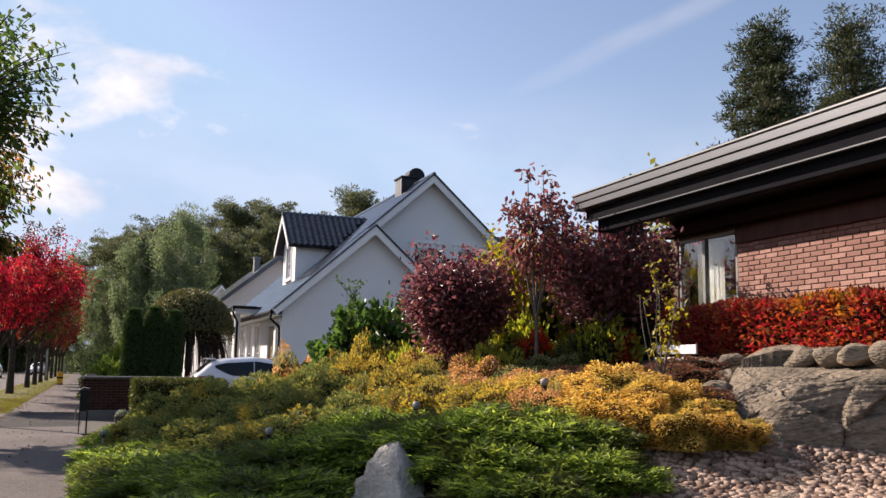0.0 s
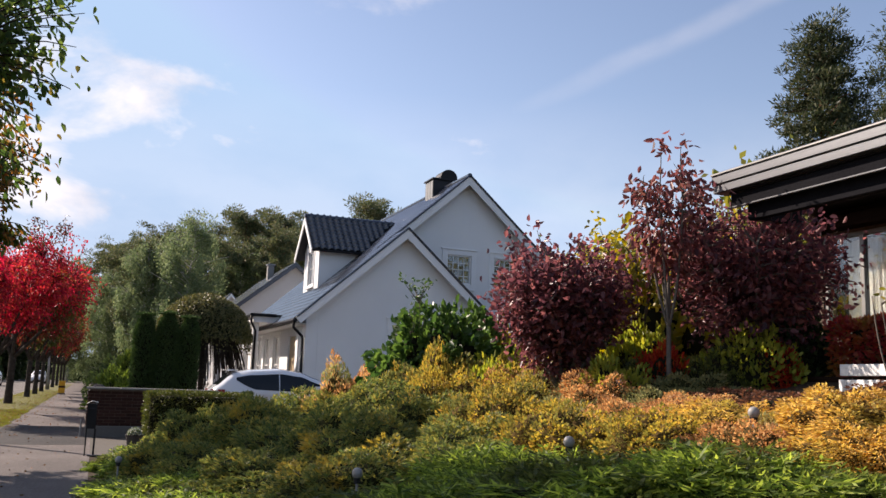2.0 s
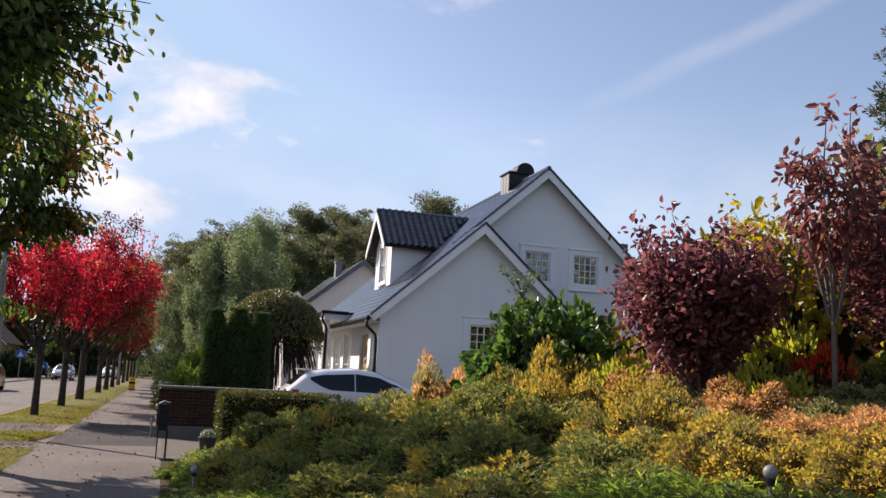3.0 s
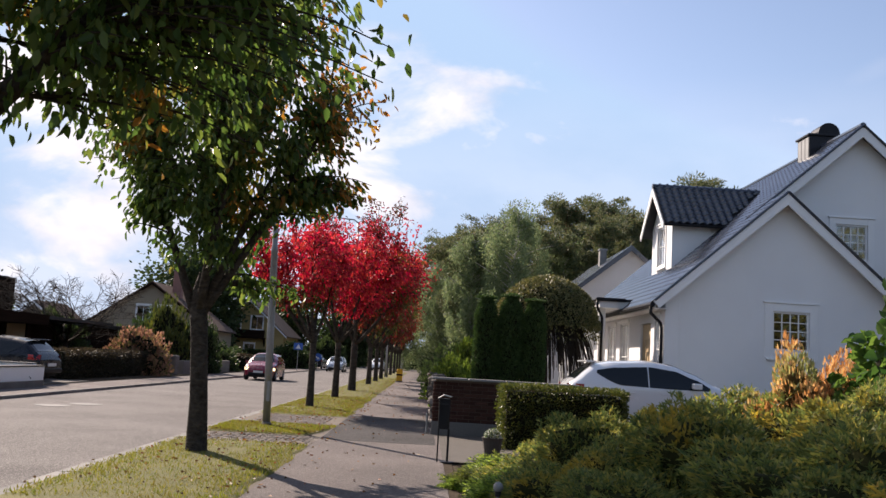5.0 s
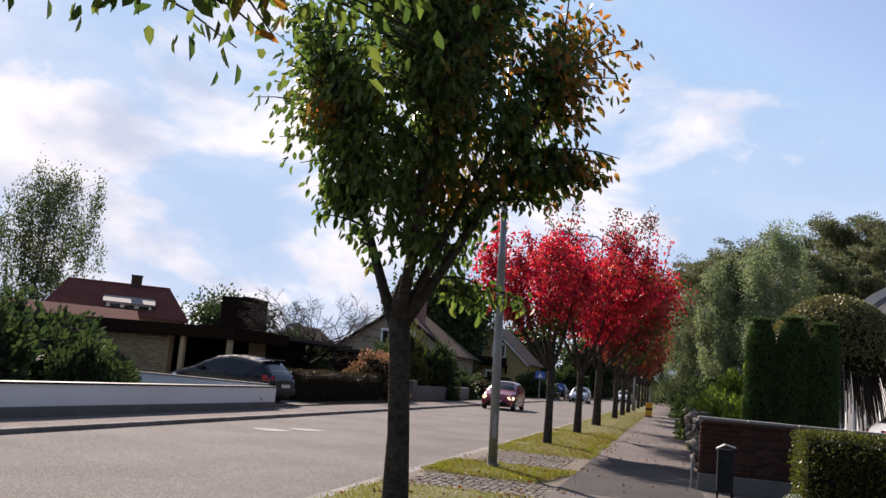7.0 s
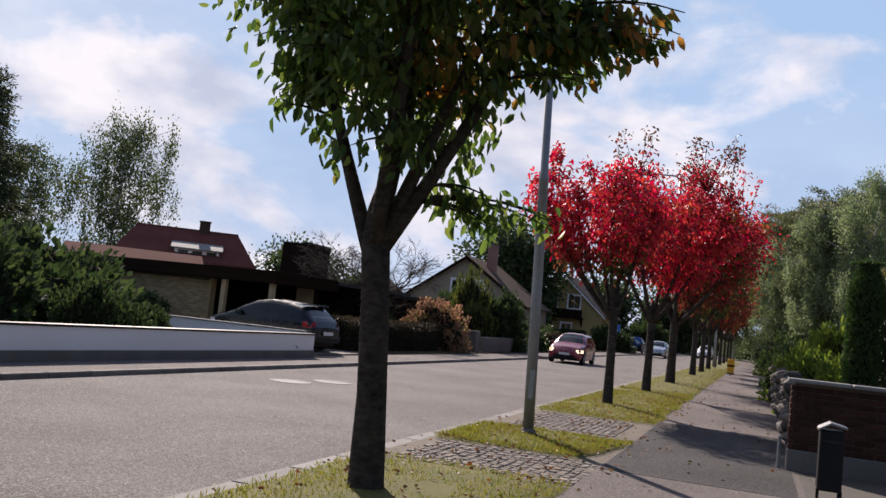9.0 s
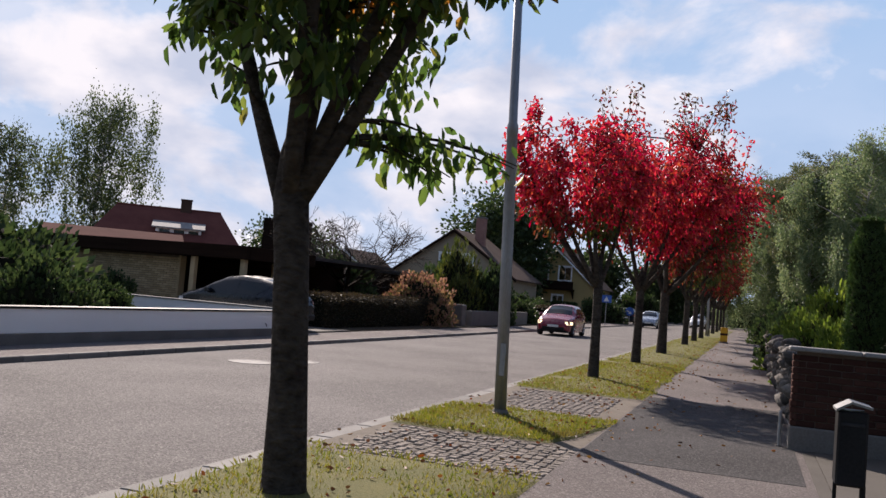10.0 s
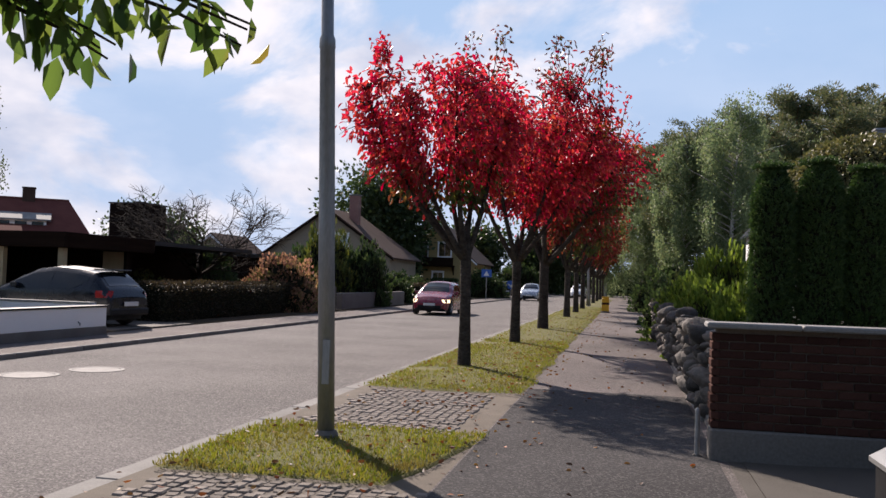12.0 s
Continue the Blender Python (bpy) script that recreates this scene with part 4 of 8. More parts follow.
# ---- wall with openings ----
def holed(face, at, thick, u0, u1, z0, top, holes):
    """A wall in the plane of face ('x' or 'y') from u0 to u1, up to top(u), with rectangular holes (ua, ub, za, zb)."""
    m = M()
    m.weld = True
    kinks = sorted({u0, u1} | {h[0] for h in holes} | {h[1] for h in holes} | {u for u in top[1] if u0 < u < u1})
    tf = top[0]

    def slab(ua, ub, pa, pb):
        poly = [(ua, pa[0]), (ub, pb[0]), (ub, pb[1]), (ua, pa[1])]
        m.prism(poly, "x" if face == "x" else "y", at, at + thick)
    for a, b in zip(kinks, kinks[1:]):
        cut = sorted([(h[2], h[3]) for h in holes if h[0] <= a + 1e-6 and h[1] >= b - 1e-6])
        lo = z0
        for za, zb in cut:
            slab(a, b, (lo, za), (lo, za))
            lo = zb
        slab(a, b, (lo, tf(a)), (lo, tf(b)))
    return m


def window(parent, face, at, u0, u1, z0, z1, cols, rows, trim=0.14, frame_mat=None, out=-1, label="white framed window with small panes", trim_mat=None, sill=True):
    """A window set in a hole: surround, frame, bars, sill and one pane a field. out: the side that looks outdoors along the axis."""
    fm = frame_mat or TRIM_W

    def bx(m, a, b, c, d, d0, d1):
        lo, hi = sorted((at + out * d0, at + out * d1))
        if face == "y":
            m.cbox(a, b, lo, hi, c, d, 0.006)
        else:
            m.cbox(lo, hi, a, b, c, d, 0.006)
    w = M()
    t = 0.055
    for a, b, c, d in ((u0, u0 + t, z0, z1), (u1 - t, u1, z0, z1), (u0 + t, u1 - t, z0, z0 + t), (u0 + t, u1 - t, z1 - t, z1)):
        bx(w, a, b, c, d, -0.1, -0.02)
    win = part("window", w, fm, parent, label)
    if trim:
        s = M()
        for a, b, c, d in ((u0 - trim, u0, z0 - trim, z1 + trim), (u1, u1 + trim, z0 - trim, z1 + trim), (u0, u1, z1, z1 + trim), (u0, u1, z0 - trim, z0)):
            bx(s, a, b, c, d, -0.02, 0.035)
        bx(s, u0 - trim - 0.04, u1 + trim + 0.04, z1 + trim, z1 + trim + 0.06, -0.02, 0.07)
        part("surround", s, trim_mat or TRIM_W, win)
    if sill:
        s = M()
        bx(s, u0 - trim * 0.8, u1 + trim * 0.8, z0 - trim - 0.05, z0 - trim, -0.02, 0.09)
        part("sill", s, trim_mat or TRIM_W, win)
    us = [u0 + t + (u1 - u0 - 2 * t) * k / cols for k in range(cols + 1)]
    zs = [z0 + t + (z1 - z0 - 2 * t) * k / rows for k in range(rows + 1)]
    b = M()
    for u in us[1:-1]:
        bx(b, u - 0.014, u + 0.014, z0 + t, z1 - t, -0.085, -0.035)
    for z in zs[1:-1]:
        bx(b, u0 + t, u1 - t, z - 0.013, z + 0.013, -0.084, -0.036)
    if b.v:
        part("glazing_bars", b, fm, win)
    for i in range(cols):
        for j in range(rows):
            g = M()
            bx(g, us[i] + 0.004, us[i + 1] - 0.004, zs[j] + 0.004, zs[j + 1] - 0.004, -0.064, -0.058)
            ob = part("pane", g, PANE, win)
            ob.visible_shadow = False
    return win


# ---- roof covering of waved tiles, as one sheet ----
def tiled(parent, corner, along, up, na, nu, material, name="roof_tiles", wave=0.025, step=0.02, label=""):
    """Rows of pantiles: corner, the vector along the eaves, the vector up the slope."""
    c, a, u = Vector(corner), Vector(along), Vector(up)
    n = a.cross(u).normalized()
    if n.z < 0:
        n = -n
    m = M()
    for j in range(nu):
        rows = []
        for t, lift in ((0.0, step), (1.06, 0.0)):
            row = []
            for i in range(na * 4 + 1):
                q = i / (na * 4)
                row.append(c + a * q + u * min(1.0, (j + t) / nu) + n * (lift + 0.004 + wave * (0.5 + 0.5 * math.cos(2 * math.pi * i / 4))))
            rows.append(row)
        rows.insert(0, [p - n * (step + 0.012) for p in rows[0]])
        m.grid(rows)
    return part(name, m, material, parent, label, smooth=False)


# ---- white house ----
def build_white_house():
    h = thing("white_house", (10, 33.2, 0.2), "white rendered villa with dark glazed roof tiles and a dormer", "house")
    S, EZ, EX, RX = 0.886, 3.61, 6.10, 12.95          # slope, eaves level and line, ridge
    PX = 10.0                                           # ridge of the low front gable
    zl = lambda x: EZ + S * (x - EX)
    low_top = (lambda x: min(zl(x), zl(2 * PX - x)) - 0.13, (PX,))
    tall_top = (lambda x: min(zl(x), zl(2 * RX - x)) - 0.13, (RX,))
    xe = 2 * PX - 6.55
    part("front_gable_wall", holed("y", 33.2, 0.3, 6.55, xe, -0.2, low_top, [(9.72, 10.82, 2.40, 3.55)]), RENDER_W, h)
    part("rear_gable_wall", holed("y", 34.6, 0.3, xe, 19.35, -0.2, tall_top, [(14.24, 15.27, 5.42, 6.54)]), RENDER_W, h)
    part("upper_gable_wall", holed("y", 34.602, 0.3, 9.0, xe, 4.5, tall_top, [(12.24, 13.27, 5.42, 6.54)]), RENDER_W, h)
    part("street_wall", holed("x", 6.55, 0.3, 33.5, 46.0, -0.2, (lambda y: EZ + 0.22, ()), [(33.75, 34.35, 1.3, 3.2), (34.9, 36.2, 0.75, 3.1), (37.9, 39.1, 0.9, 3.2), (40.0, 41.2, 0.9, 3.2), (42.0, 43.2, 0.9, 3.2)]), RENDER_W, h)
    part("back_wall", M().box(6.55, 19.35, 46.0, 46.3, -0.2, 4.0), RENDER_W, h)
    part("back_gable", holed("y", 46.0, 0.3, 6.6, 19.3, 4.0, tall_top, []), RENDER_W, h)
    part("far_wall", M().box(19.05, 19.35, 34.9, 46.0, -0.2, 3.9), RENDER_W, h)
    part("front_side_wall", M().box(xe - 0.3, xe, 33.5, 34.6, -0.2, 3.9), RENDER_W, h)
    part("upper_floor", M().box(6.9, 19.0, 34.95, 45.95, 3.5, 3.7), INSIDE, h)
    part("ground_floor", M().box(6.9, 19.0, 33.55, 45.95, 0.2, 0.3), INSIDE, h)
    part("inner_wall", M().box(8.4, 19.0, 39.0, 39.15, 0.3, 8.0), INSIDE, h)
    # corner strips of proud masonry
    part("corner_pilaster", M().cbox(6.515, 6.95, 33.165, 33.2, -0.2, 3.85, 0.01), RENDER_W, h)
    part("return_pilaster", M().cbox(6.515, 6.55, 33.2, 33.62, -0.2, 3.7, 0.01), RENDER_W, h)
    # roof slabs
    t = 0.16

    def slab(xa, xb, za, zb, y0, y1):
        return M().prism([(xa, za), (xb, zb), (xb, zb - t), (xa, za - t)], "y", y0, y1)
    y0, y1 = 32.85, 46.6
    part("roof_west", slab(EX, RX, EZ, zl(RX), 34.25, y1), METAL_DARK, h)
    part("roof_east", slab(2 * RX - EX, RX, EZ, zl(RX), 34.25, y1), METAL_DARK, h)
    part("porch_gable_roof_west", slab(EX, PX, EZ, zl(PX), y0, 34.24), METAL_DARK, h)
    part("porch_gable_roof_east", slab(2 * PX - EX, PX, EZ, zl(PX), y0, 34.6), METAL_DARK, h)
    tiled(h, (EX - 0.05, 34.25, EZ - 0.04), (0, y1 - 34.25, 0), (RX - EX + 0.05, 0, zl(RX) - EZ + 0.04), 40, 30, TILE, label="dark glazed pantiles")
    tiled(h, (EX - 0.05, y0, EZ - 0.04), (0, 34.24 - y0, 0), (PX - EX + 0.05, 0, zl(PX) - EZ + 0.04), 5, 17, TILE)
    tiled(h, (2 * PX - EX + 0.05, y0, EZ - 0.04), (0, 34.5 - y0, 0), (EX - PX - 0.05, 0, zl(PX) - EZ + 0.04), 6, 17, TILE)
    tiled(h, (2 * RX - EX, 34.25, EZ), (0, y1 - 34.25, 0), (EX - RX, 0, zl(RX) - EZ), 40, 30, TILE)
    # white bargeboards
    def barge(xa, xb, za, zb, y):
        d = Vector((xb - xa, 0, zb - za)).normalized()
        nrm = Vector((-d.z, 0, d.x)) * 0.27
        if nrm.z > 0:
            nrm = -nrm
        return M().prism([(xa, za), (xb, zb), (xb + 0 * nrm.x, zb - 0.34), (xa + nrm.x, za + nrm.z)], "y", y, y + 0.05)
    for nm, xa, xb, y in (("bargeboard", EX - 0.03, PX, y0 - 0.05), ("bargeboard", 2 * PX - EX + 0.03, PX, y0 - 0.05), ("bargeboard", EX + 3.2, RX, 34.2), ("bargeboard", 2 * RX - EX, RX, 34.2)):
        za = EZ + S * abs(xa - EX) - 0.0 if xa < RX and xa < PX + 3 and xa < 2 * PX - EX else EZ
        part(nm, barge(xa, xb, za - 0.02, zl(xb) - 0.02, y), TRIM_W, h, "white painted bargeboard")
    # rake edge trims, dark
    for xa, xb, y in ((EX, PX, y0 - 0.06), (2 * PX - EX, PX, y0 - 0.06), (EX + 3.2, RX, 34.19), (2 * RX - EX, RX, 34.19)):
        za = zl(xa) if xa < 9.5 else EZ
        part("verge_tile_edge", M().tube([(xa, y, za + 0.03), (xb, y, zl(xb) + 0.03)], 0.045, 6), TILE, h)
    # soffit returns and eaves board
    part("eaves_board", M().cbox(EX + 0.02, EX + 0.05, 32.85, 46.5, EZ - 0.2, EZ - 0.02, 0.004), TRIM_W, h)
    part("eaves_soffit", M().box(EX + 0.05, 6.55, 32.9, 46.5, EZ - 0.2, EZ - 0.18), TRIM_W, h)
    part("gutter", M().tube([(EX - 0.06, 32.8, EZ - 0.09), (EX - 0.06, 37.0, EZ - 0.08)], 0.065, 8), BLACK, h, "black half-round gutter")
    part("downpipe", M().tube([(EX - 0.04, 33.05, EZ - 0.12), (EX - 0.04, 33.05, EZ - 0.33), (6.42, 33.3, EZ - 0.6), (6.46, 33.32, EZ - 0.72), (6.46, 33.32, 0.35), (6.4, 33.32, 0.25)], 0.048, 10), BLACK, h, "black rainwater pipe", smooth=True)
    # windows
    window(h, "y", 33.2, 9.72, 10.82, 2.40, 3.55, 4, 4, 0.24)
    window(h, "y", 34.6, 12.24, 13.27, 5.42, 6.54, 4, 4, 0.2)
    window(h, "y", 34.6, 14.24, 15.27, 5.42, 6.54, 4, 4, 0.2)
    window(h, "x", 6.55, 33.75, 34.35, 1.3, 3.2, 1, 2, 0.1)
    for y in (37.9, 40.0, 42.0):
        window(h, "x", 6.55, y, y + 1.2, 0.9, 3.2, 2, 2, 0.08)
    d = part("door", M().cbox(6.62, 6.68, 34.92, 36.18, 0.76, 3.08, 0.008), DOORWOOD, h, "pale wooden entrance door")
    for k in range(4):
        part("door_panel", M().cbox(6.6, 6.62, 35.0 + 0.3 * k, 35.22 + 0.3 * k, 0.95, 2.6, 0.006), DOORWOOD, d)
    part("door_handle", M().tube([(6.56, 36.05, 1.75), (6.56, 35.92, 1.75)], 0.012, 6), CHROME, d, "steel lever handle")
    # porch: a flat white canopy on posts, with a dark gutter round its edge
    part("porch_canopy", M().cbox(5.3, 6.6, 36.9, 46.3, 3.62, 3.86, 0.015), TRIM_W, h, "flat white painted porch canopy")
    part("porch_cover", M().cbox(5.26, 6.5, 36.86, 46.34, 3.86, 3.94, 0.012), METAL_DARK, h)
    part("porch_gutter", M().tube([(6.15, 36.8, 3.9), (5.22, 36.8, 3.9), (5.22, 46.4, 3.88)], 0.06, 8), BLACK, h)
    part("porch_downpipe", M().tube([(5.22, 36.85, 3.86), (5.22, 36.85, 3.62), (5.42, 37.0, 3.3), (5.42, 37.0, 0.6)], 0.045, 8), BLACK, h, smooth=True)
    for y in (37.3, 39.4, 41.4, 43.4, 45.6):
        p = part("porch_post", M().cbox(5.36, 5.58, y - 0.11, y + 0.11, 0.62, 3.62, 0.012), TRIM_W, h, "square white porch post")
        part("post_base", M().cbox(5.32, 5.62, y - 0.15, y + 0.15, 0.6, 0.8, 0.012), TRIM_W, p)
    part("porch_floor", M().cbox(5.0, 6.5, 34.6, 46.2, 0.0, 0.62, 0.02), CONCRETE, h)
    for k in range(3):
        part("porch_step", M().cbox(5.0 - 0.3 * (k + 1), 5.0 - 0.3 * k - 0.003, 34.8, 36.6, 0.0, 0.62 - 0.17 * (k + 1), 0.015), CONCRETE, h)
    # dormer facing the street
    DY0, DY1, DE, DR, DX, DW = 36.9, 40.1, 6.66, 8.2, 7.42, 7.78
    cy = (DY0 + DY1) / 2
    sl = (DR - DE) / (cy - DY0)
    dr = h
    a, b = DY0 + 0.3, DY1 - 0.3
    wall_top = (lambda y: DE - 0.1 + sl * (min(y - DY0, DY1 - y)) - 0.02, (cy,))
    part("dormer_front", holed("x", DW, 0.15, a, b, zl(DW) - 0.2, wall_top, [(cy - 0.5, cy + 0.5, 5.35, 6.75)]), TRIM_W, dr)
    for yy in (a, b - 0.12):
        part("dormer_cheek", M().prism([(DW + 0.15, zl(DW)), (zl and EX + (DE + 0.1 - EZ) / S, DE + 0.1), (DW + 0.15, DE + 0.1)], "y", yy, yy + 0.12), TRIM_W, dr)
    window(dr, "x", DW, cy - 0.5, cy + 0.5, 5.35, 6.75, 2, 2, 0.1)
    xr, xe2 = EX + (DR - EZ) / S, EX + (DE - EZ) / S
    south = None
    for sgn, ye in ((1, DY0), (-1, DY1)):
        m = M()
        m.add([(DX, ye, DE), (DX, cy, DR), (xr + 0.1, cy, DR), (xe2 + 0.1, ye, DE), (DX, ye, DE - 0.1), (DX, cy, DR - 0.1), (xr + 0.1, cy, DR - 0.1), (xe2 + 0.1, ye, DE - 0.1)],
              [(0, 1, 2, 3), (7, 6, 5, 4), (0, 4, 5, 1), (0, 3, 7, 4), (3, 2, 6, 7), (1, 5, 6, 2)])
        ob = part("dormer_roof", m, METAL_DARK, dr)
        south = ob if sgn == 1 else south
        part("dormer_bargeboard", M().prism([(ye, DE - 0.02), (cy, DR - 0.02), (cy, DR - 0.3), (ye, DE - 0.24)], "x", DX - 0.04, DX), TRIM_W, dr)
        part("dormer_gutter", M().tube([(DX - 0.02, ye - 0.05 * sgn, DE - 0.06), (xe2, ye - 0.05 * sgn, DE - 0.06)], 0.05, 8), BLACK, dr)
    # pantiles of the dormer's south slope, one by one
    tile = M()
    tw, tl = 0.27, 0.26
    prof = [(-tw / 2 + tw * k / 8, 0.042 * math.cos(2 * math.pi * k / 8 + 0.6)) for k in range(9)]
    tile.grid([[(x, 0, z - 0.02) for x, z in prof], [(x, 0, z + 0.035) for x, z in prof], [(x, tl * 1.12, z + 0.008) for x, z in prof]])
    tile_me = mesh_of("roof_tile", tile, TILE, True, fix=False)
    ln = math.hypot(cy - DY0, DR - DE)
    tilt = math.atan2(DR - DE, cy - DY0)
    nrow = int(ln / tl)
    for j in range(nrow + 1):
        q = j * tl / ln
        xend = xe2 + (xr - xe2) * q
        i = 0
        while DX + 0.13 + tw * i < xend:
            ob = new("roof_tile", tile_me)
            ob.parent = south
            ob.location = Vector((DX + 0.13 + tw * i, DY0 - 0.06 + (cy - DY0) * q, DE + 0.03 + (DR - DE) * q)) - root_at(south)
            ob.rotation_euler = (tilt, 0, 0)
            i += 1
    part("ridge_tiles", M().tube([(DX - 0.04, cy, DR + 0.03), (xr, cy, DR + 0.03)], 0.1, 8), TILE, dr)
    part("ridge", M().tube([(RX, 34.2, zl(RX) + 0.02), (RX, 46.6, zl(RX) + 0.02)], 0.1, 8), TILE, h, "ridge tiles")
    # sheet-metal clad chimney with a rounded cowl
    ch = part("chimney", M().cbox(12.5, 13.58, 37.1, 38.1, 8.4, 10.1, 0.02), METAL_DARK, h, "dark sheet-metal chimney stack")
    for k in range(3):
        part("seam", M().box(12.485, 12.5, 37.16 + 0.3 * k, 37.42 + 0.3 * k, 8.6, 10.05), METAL_GREY, ch)
    part("cap", M().cbox(12.44, 13.64, 37.04, 38.16, 10.1, 10.17, 0.01), METAL_DARK, ch)
    prof = [(12.86, 10.17), (13.62, 10.17), (13.62, 10.26)] + [(13.24 + 0.38 * math.cos(t), 10.26 + 0.36 * math.sin(t)) for t in np.linspace(0.1, math.pi - 0.1, 9)] + [(12.86, 10.26)]
    part("cowl", M().prism(prof, "y", 37.2, 38.0), METAL_DARK, ch, "rounded black chimney cowl")



build_white_house()


# ---- brick bungalow on the bank ----
def brick_mesh(l=0.238, h=0.062, d=0.09):
    return M().cbox(-l / 2, l / 2, -d / 2, d / 2, 0, h, 0.006)


def brick_rows(u0, u1, z0, z1, pitch=0.25, course=0.075):
    """Places of bricks in running bond: the middle along the wall, the foot, the length."""
    j = 0
    z = z0
    while z + course <= z1 + 0.02:
        u = u0 + (pitch / 2 if j % 2 else pitch)
        last = u0
        while last < u1 - 0.03:
            e = min(u, u1)
            yield (last + e) / 2, z, e - last - 0.012
            last, u = e, u + pitch
        z += course
        j += 1


def lay_bricks(parent, face, at, u0, u1, z0, z1, material, near, name="brick", proud=0.012):
    """Bricks as single pieces over the stretch near, the others joined."""
    full = mesh_of("brick", M().cbox(-0.119, 0.119, -0.05, proud, 0.0, 0.063, 0.006), material)
    rest = M()
    k = 0
    r = random.Random(5)
    for u, z, l in brick_rows(u0, u1, z0, z1):
        jig = r.uniform(-0.002, 0.002)
        if near[0] <= u <= near[1] and k < 330:
            ob = new(name, full)
            ob.parent = parent
            p = Vector((u, at + jig, z)) if face == "y" else Vector((at + jig, u, z))
            ob.location = p - root_at(parent)
            ob.scale = (l / 0.238, 1, 1)
            ob.rotation_euler = (0, 0, math.pi if face == "y" else math.pi / 2)
            if face == "x":
                ob.rotation_euler = (0, 0, math.pi / 2)
            k += 1
        else:
            if face == "y":
                rest.cbox(u - l / 2, u + l / 2, at - proud - jig, at + 0.05, z, z + 0.063, 0.006)
            else:
                rest.cbox(at - proud - jig, at + 0.05, u - l / 2, u + l / 2, z, z + 0.063, 0.006)
    if rest.v:
        part("brickwork", rest, material, parent)["kind"] = "stuff"


def build_bungalow():
    b = thing("brick_bungalow", (13, 4, 1.2), "flat-roofed brick bungalow with a deep grey fascia and dark eaves", "house")
    WX, Y1, ZT = 9.1, 12.5, 3.52
    part("street_wall", holed("x", WX + 0.05, 0.25, -8.0, Y1, 0.8, (lambda y: 3.96, ()), [(10.88, 12.38, 2.3, 3.76)]), MORTAR, b)
    part("end_wall", M().box(WX + 0.3, 22, Y1 - 0.3, Y1, 0.8, 3.95), BROWNWOOD, b)
    part("back_wall", M().box(21.7, 22, -8, Y1 - 0.3, 0.8, 3.95), MORTAR, b)
    part("south_wall", M().box(WX + 0.3, 21.7, -8, -7.7, 0.8, 3.95), MORTAR, b)
    part("room_floor", M().box(WX + 0.3, 21.7, -7.7, Y1 - 0.3, 1.9, 2.0), DOORWOOD, b)
    part("room_wall", M().box(12.8, 12.9, 8, Y1 - 0.3, 2.0, 3.9), INSIDE, b)
    part("room_wall", M().box(WX + 0.3, 12.8, 8.0, 8.1, 2.0, 3.9), INSIDE, b)
    # dark board above the bricks
    part("lintel_board", M().cbox(WX - 0.005, WX + 0.05, -8.0, 10.86, ZT, 3.78, 0.006), LINTEL, b, "dark brown board above the bricks")
    # window, one tall mullion
    w = M()
    for y0, y1, z0, z1 in ((10.88, 10.95, 2.3, 3.76), (11.68, 11.75, 2.36, 3.70), (12.31, 12.38, 2.3, 3.76), (10.95, 12.31, 2.3, 2.36), (10.95, 12.31, 3.70, 3.76)):
        w.cbox(WX + 0.07, WX + 0.16, y0, y1, z0, z1, 0.006)
    win = part("window", w, METAL_GREY, b, "tall plate glass window in a slim grey frame")
    for y0, y1 in ((10.95, 11.68), (11.75, 12.31)):
        g = part("pane", M().box(WX + 0.11, WX + 0.118, y0 + 0.003, y1 - 0.003, 2.363, 3.697), PANE, win)
        g.visible_shadow = False
    c = M()
    c.grid([[(WX + 0.35 + 0.03 * math.sin(k * 1.9), 11.55 + 0.025 * k, z) for k in range(30)] for z in (2.1, 3.7)])
    part("curtain", c, CURTAIN, b, "pale hanging curtain", smooth=True)
    # roof: fascia in two steps with a dark eaves board below
    # added boards, coloured dark to look like a soffit in shade
    part("soffit_stand_in", M().cbox(WX - 0.012, WX + 0.3, -8.0, Y1, 3.97, 4.75, 0.008), BROWNWOOD, b, "added dark boards standing in for the shaded soffit")
    part("soffit", M().cbox(WX - 0.2, WX + 0.04, -8.0, Y1, 3.79, 3.96, 0.008), BROWNWOOD, b, "narrow dark soffit")
    part("roof_deck", M().box(WX - 0.05, 23, -8.0, 12.9, 4.75, 4.82), METAL_DARK, b)
    # eaves left open so sun reaches the bricks; these joists are added
    for k in range(4):
        part("roof_joist", M().cbox(6.95, WX - 0.012, 2.0 - 3.0 * k, 2.1 - 3.0 * k, 3.98, 4.12, 0.008), BROWNWOOD, b, "added dark joist to the fascia")
    part("eaves_board", M().cbox(6.86, 6.95, -9.2, 11.2, 3.58, 3.82, 0.008), EAVES_BLACK, b, "black eaves board")
    part("end_eaves_board", M().cbox(6.95, 7.6, 11.1, 11.2, 3.58, 3.82, 0.008), BLACK, b)
    part("inner_soffit", M().cbox(8.45, WX - 0.014, -8.0, 12.45, 4.06, 4.1, 0.006), BLACK, b, "dark boarded soffit along the wall")
    part("lower_fascia", M().cbox(6.78, 6.86, -9.3, 11.4, 3.76, 3.92, 0.008), EAVES_BLACK, b, "black metal fascia band")
    part("drip_edge", M().cbox(6.75, 6.8, -9.3, 11.42, 3.745, 3.765, 0.004), ALU, b, "thin pale drip edge")
    part("fascia_gap", M().box(6.78, 6.9, -9.3, 11.42, 3.93, 3.96), BLACK, b)
    part("upper_fascia", M().cbox(6.68, 6.9, -9.4, 11.6, 3.95, 4.05, 0.008), ALU, b, "pale grey metal fascia band")
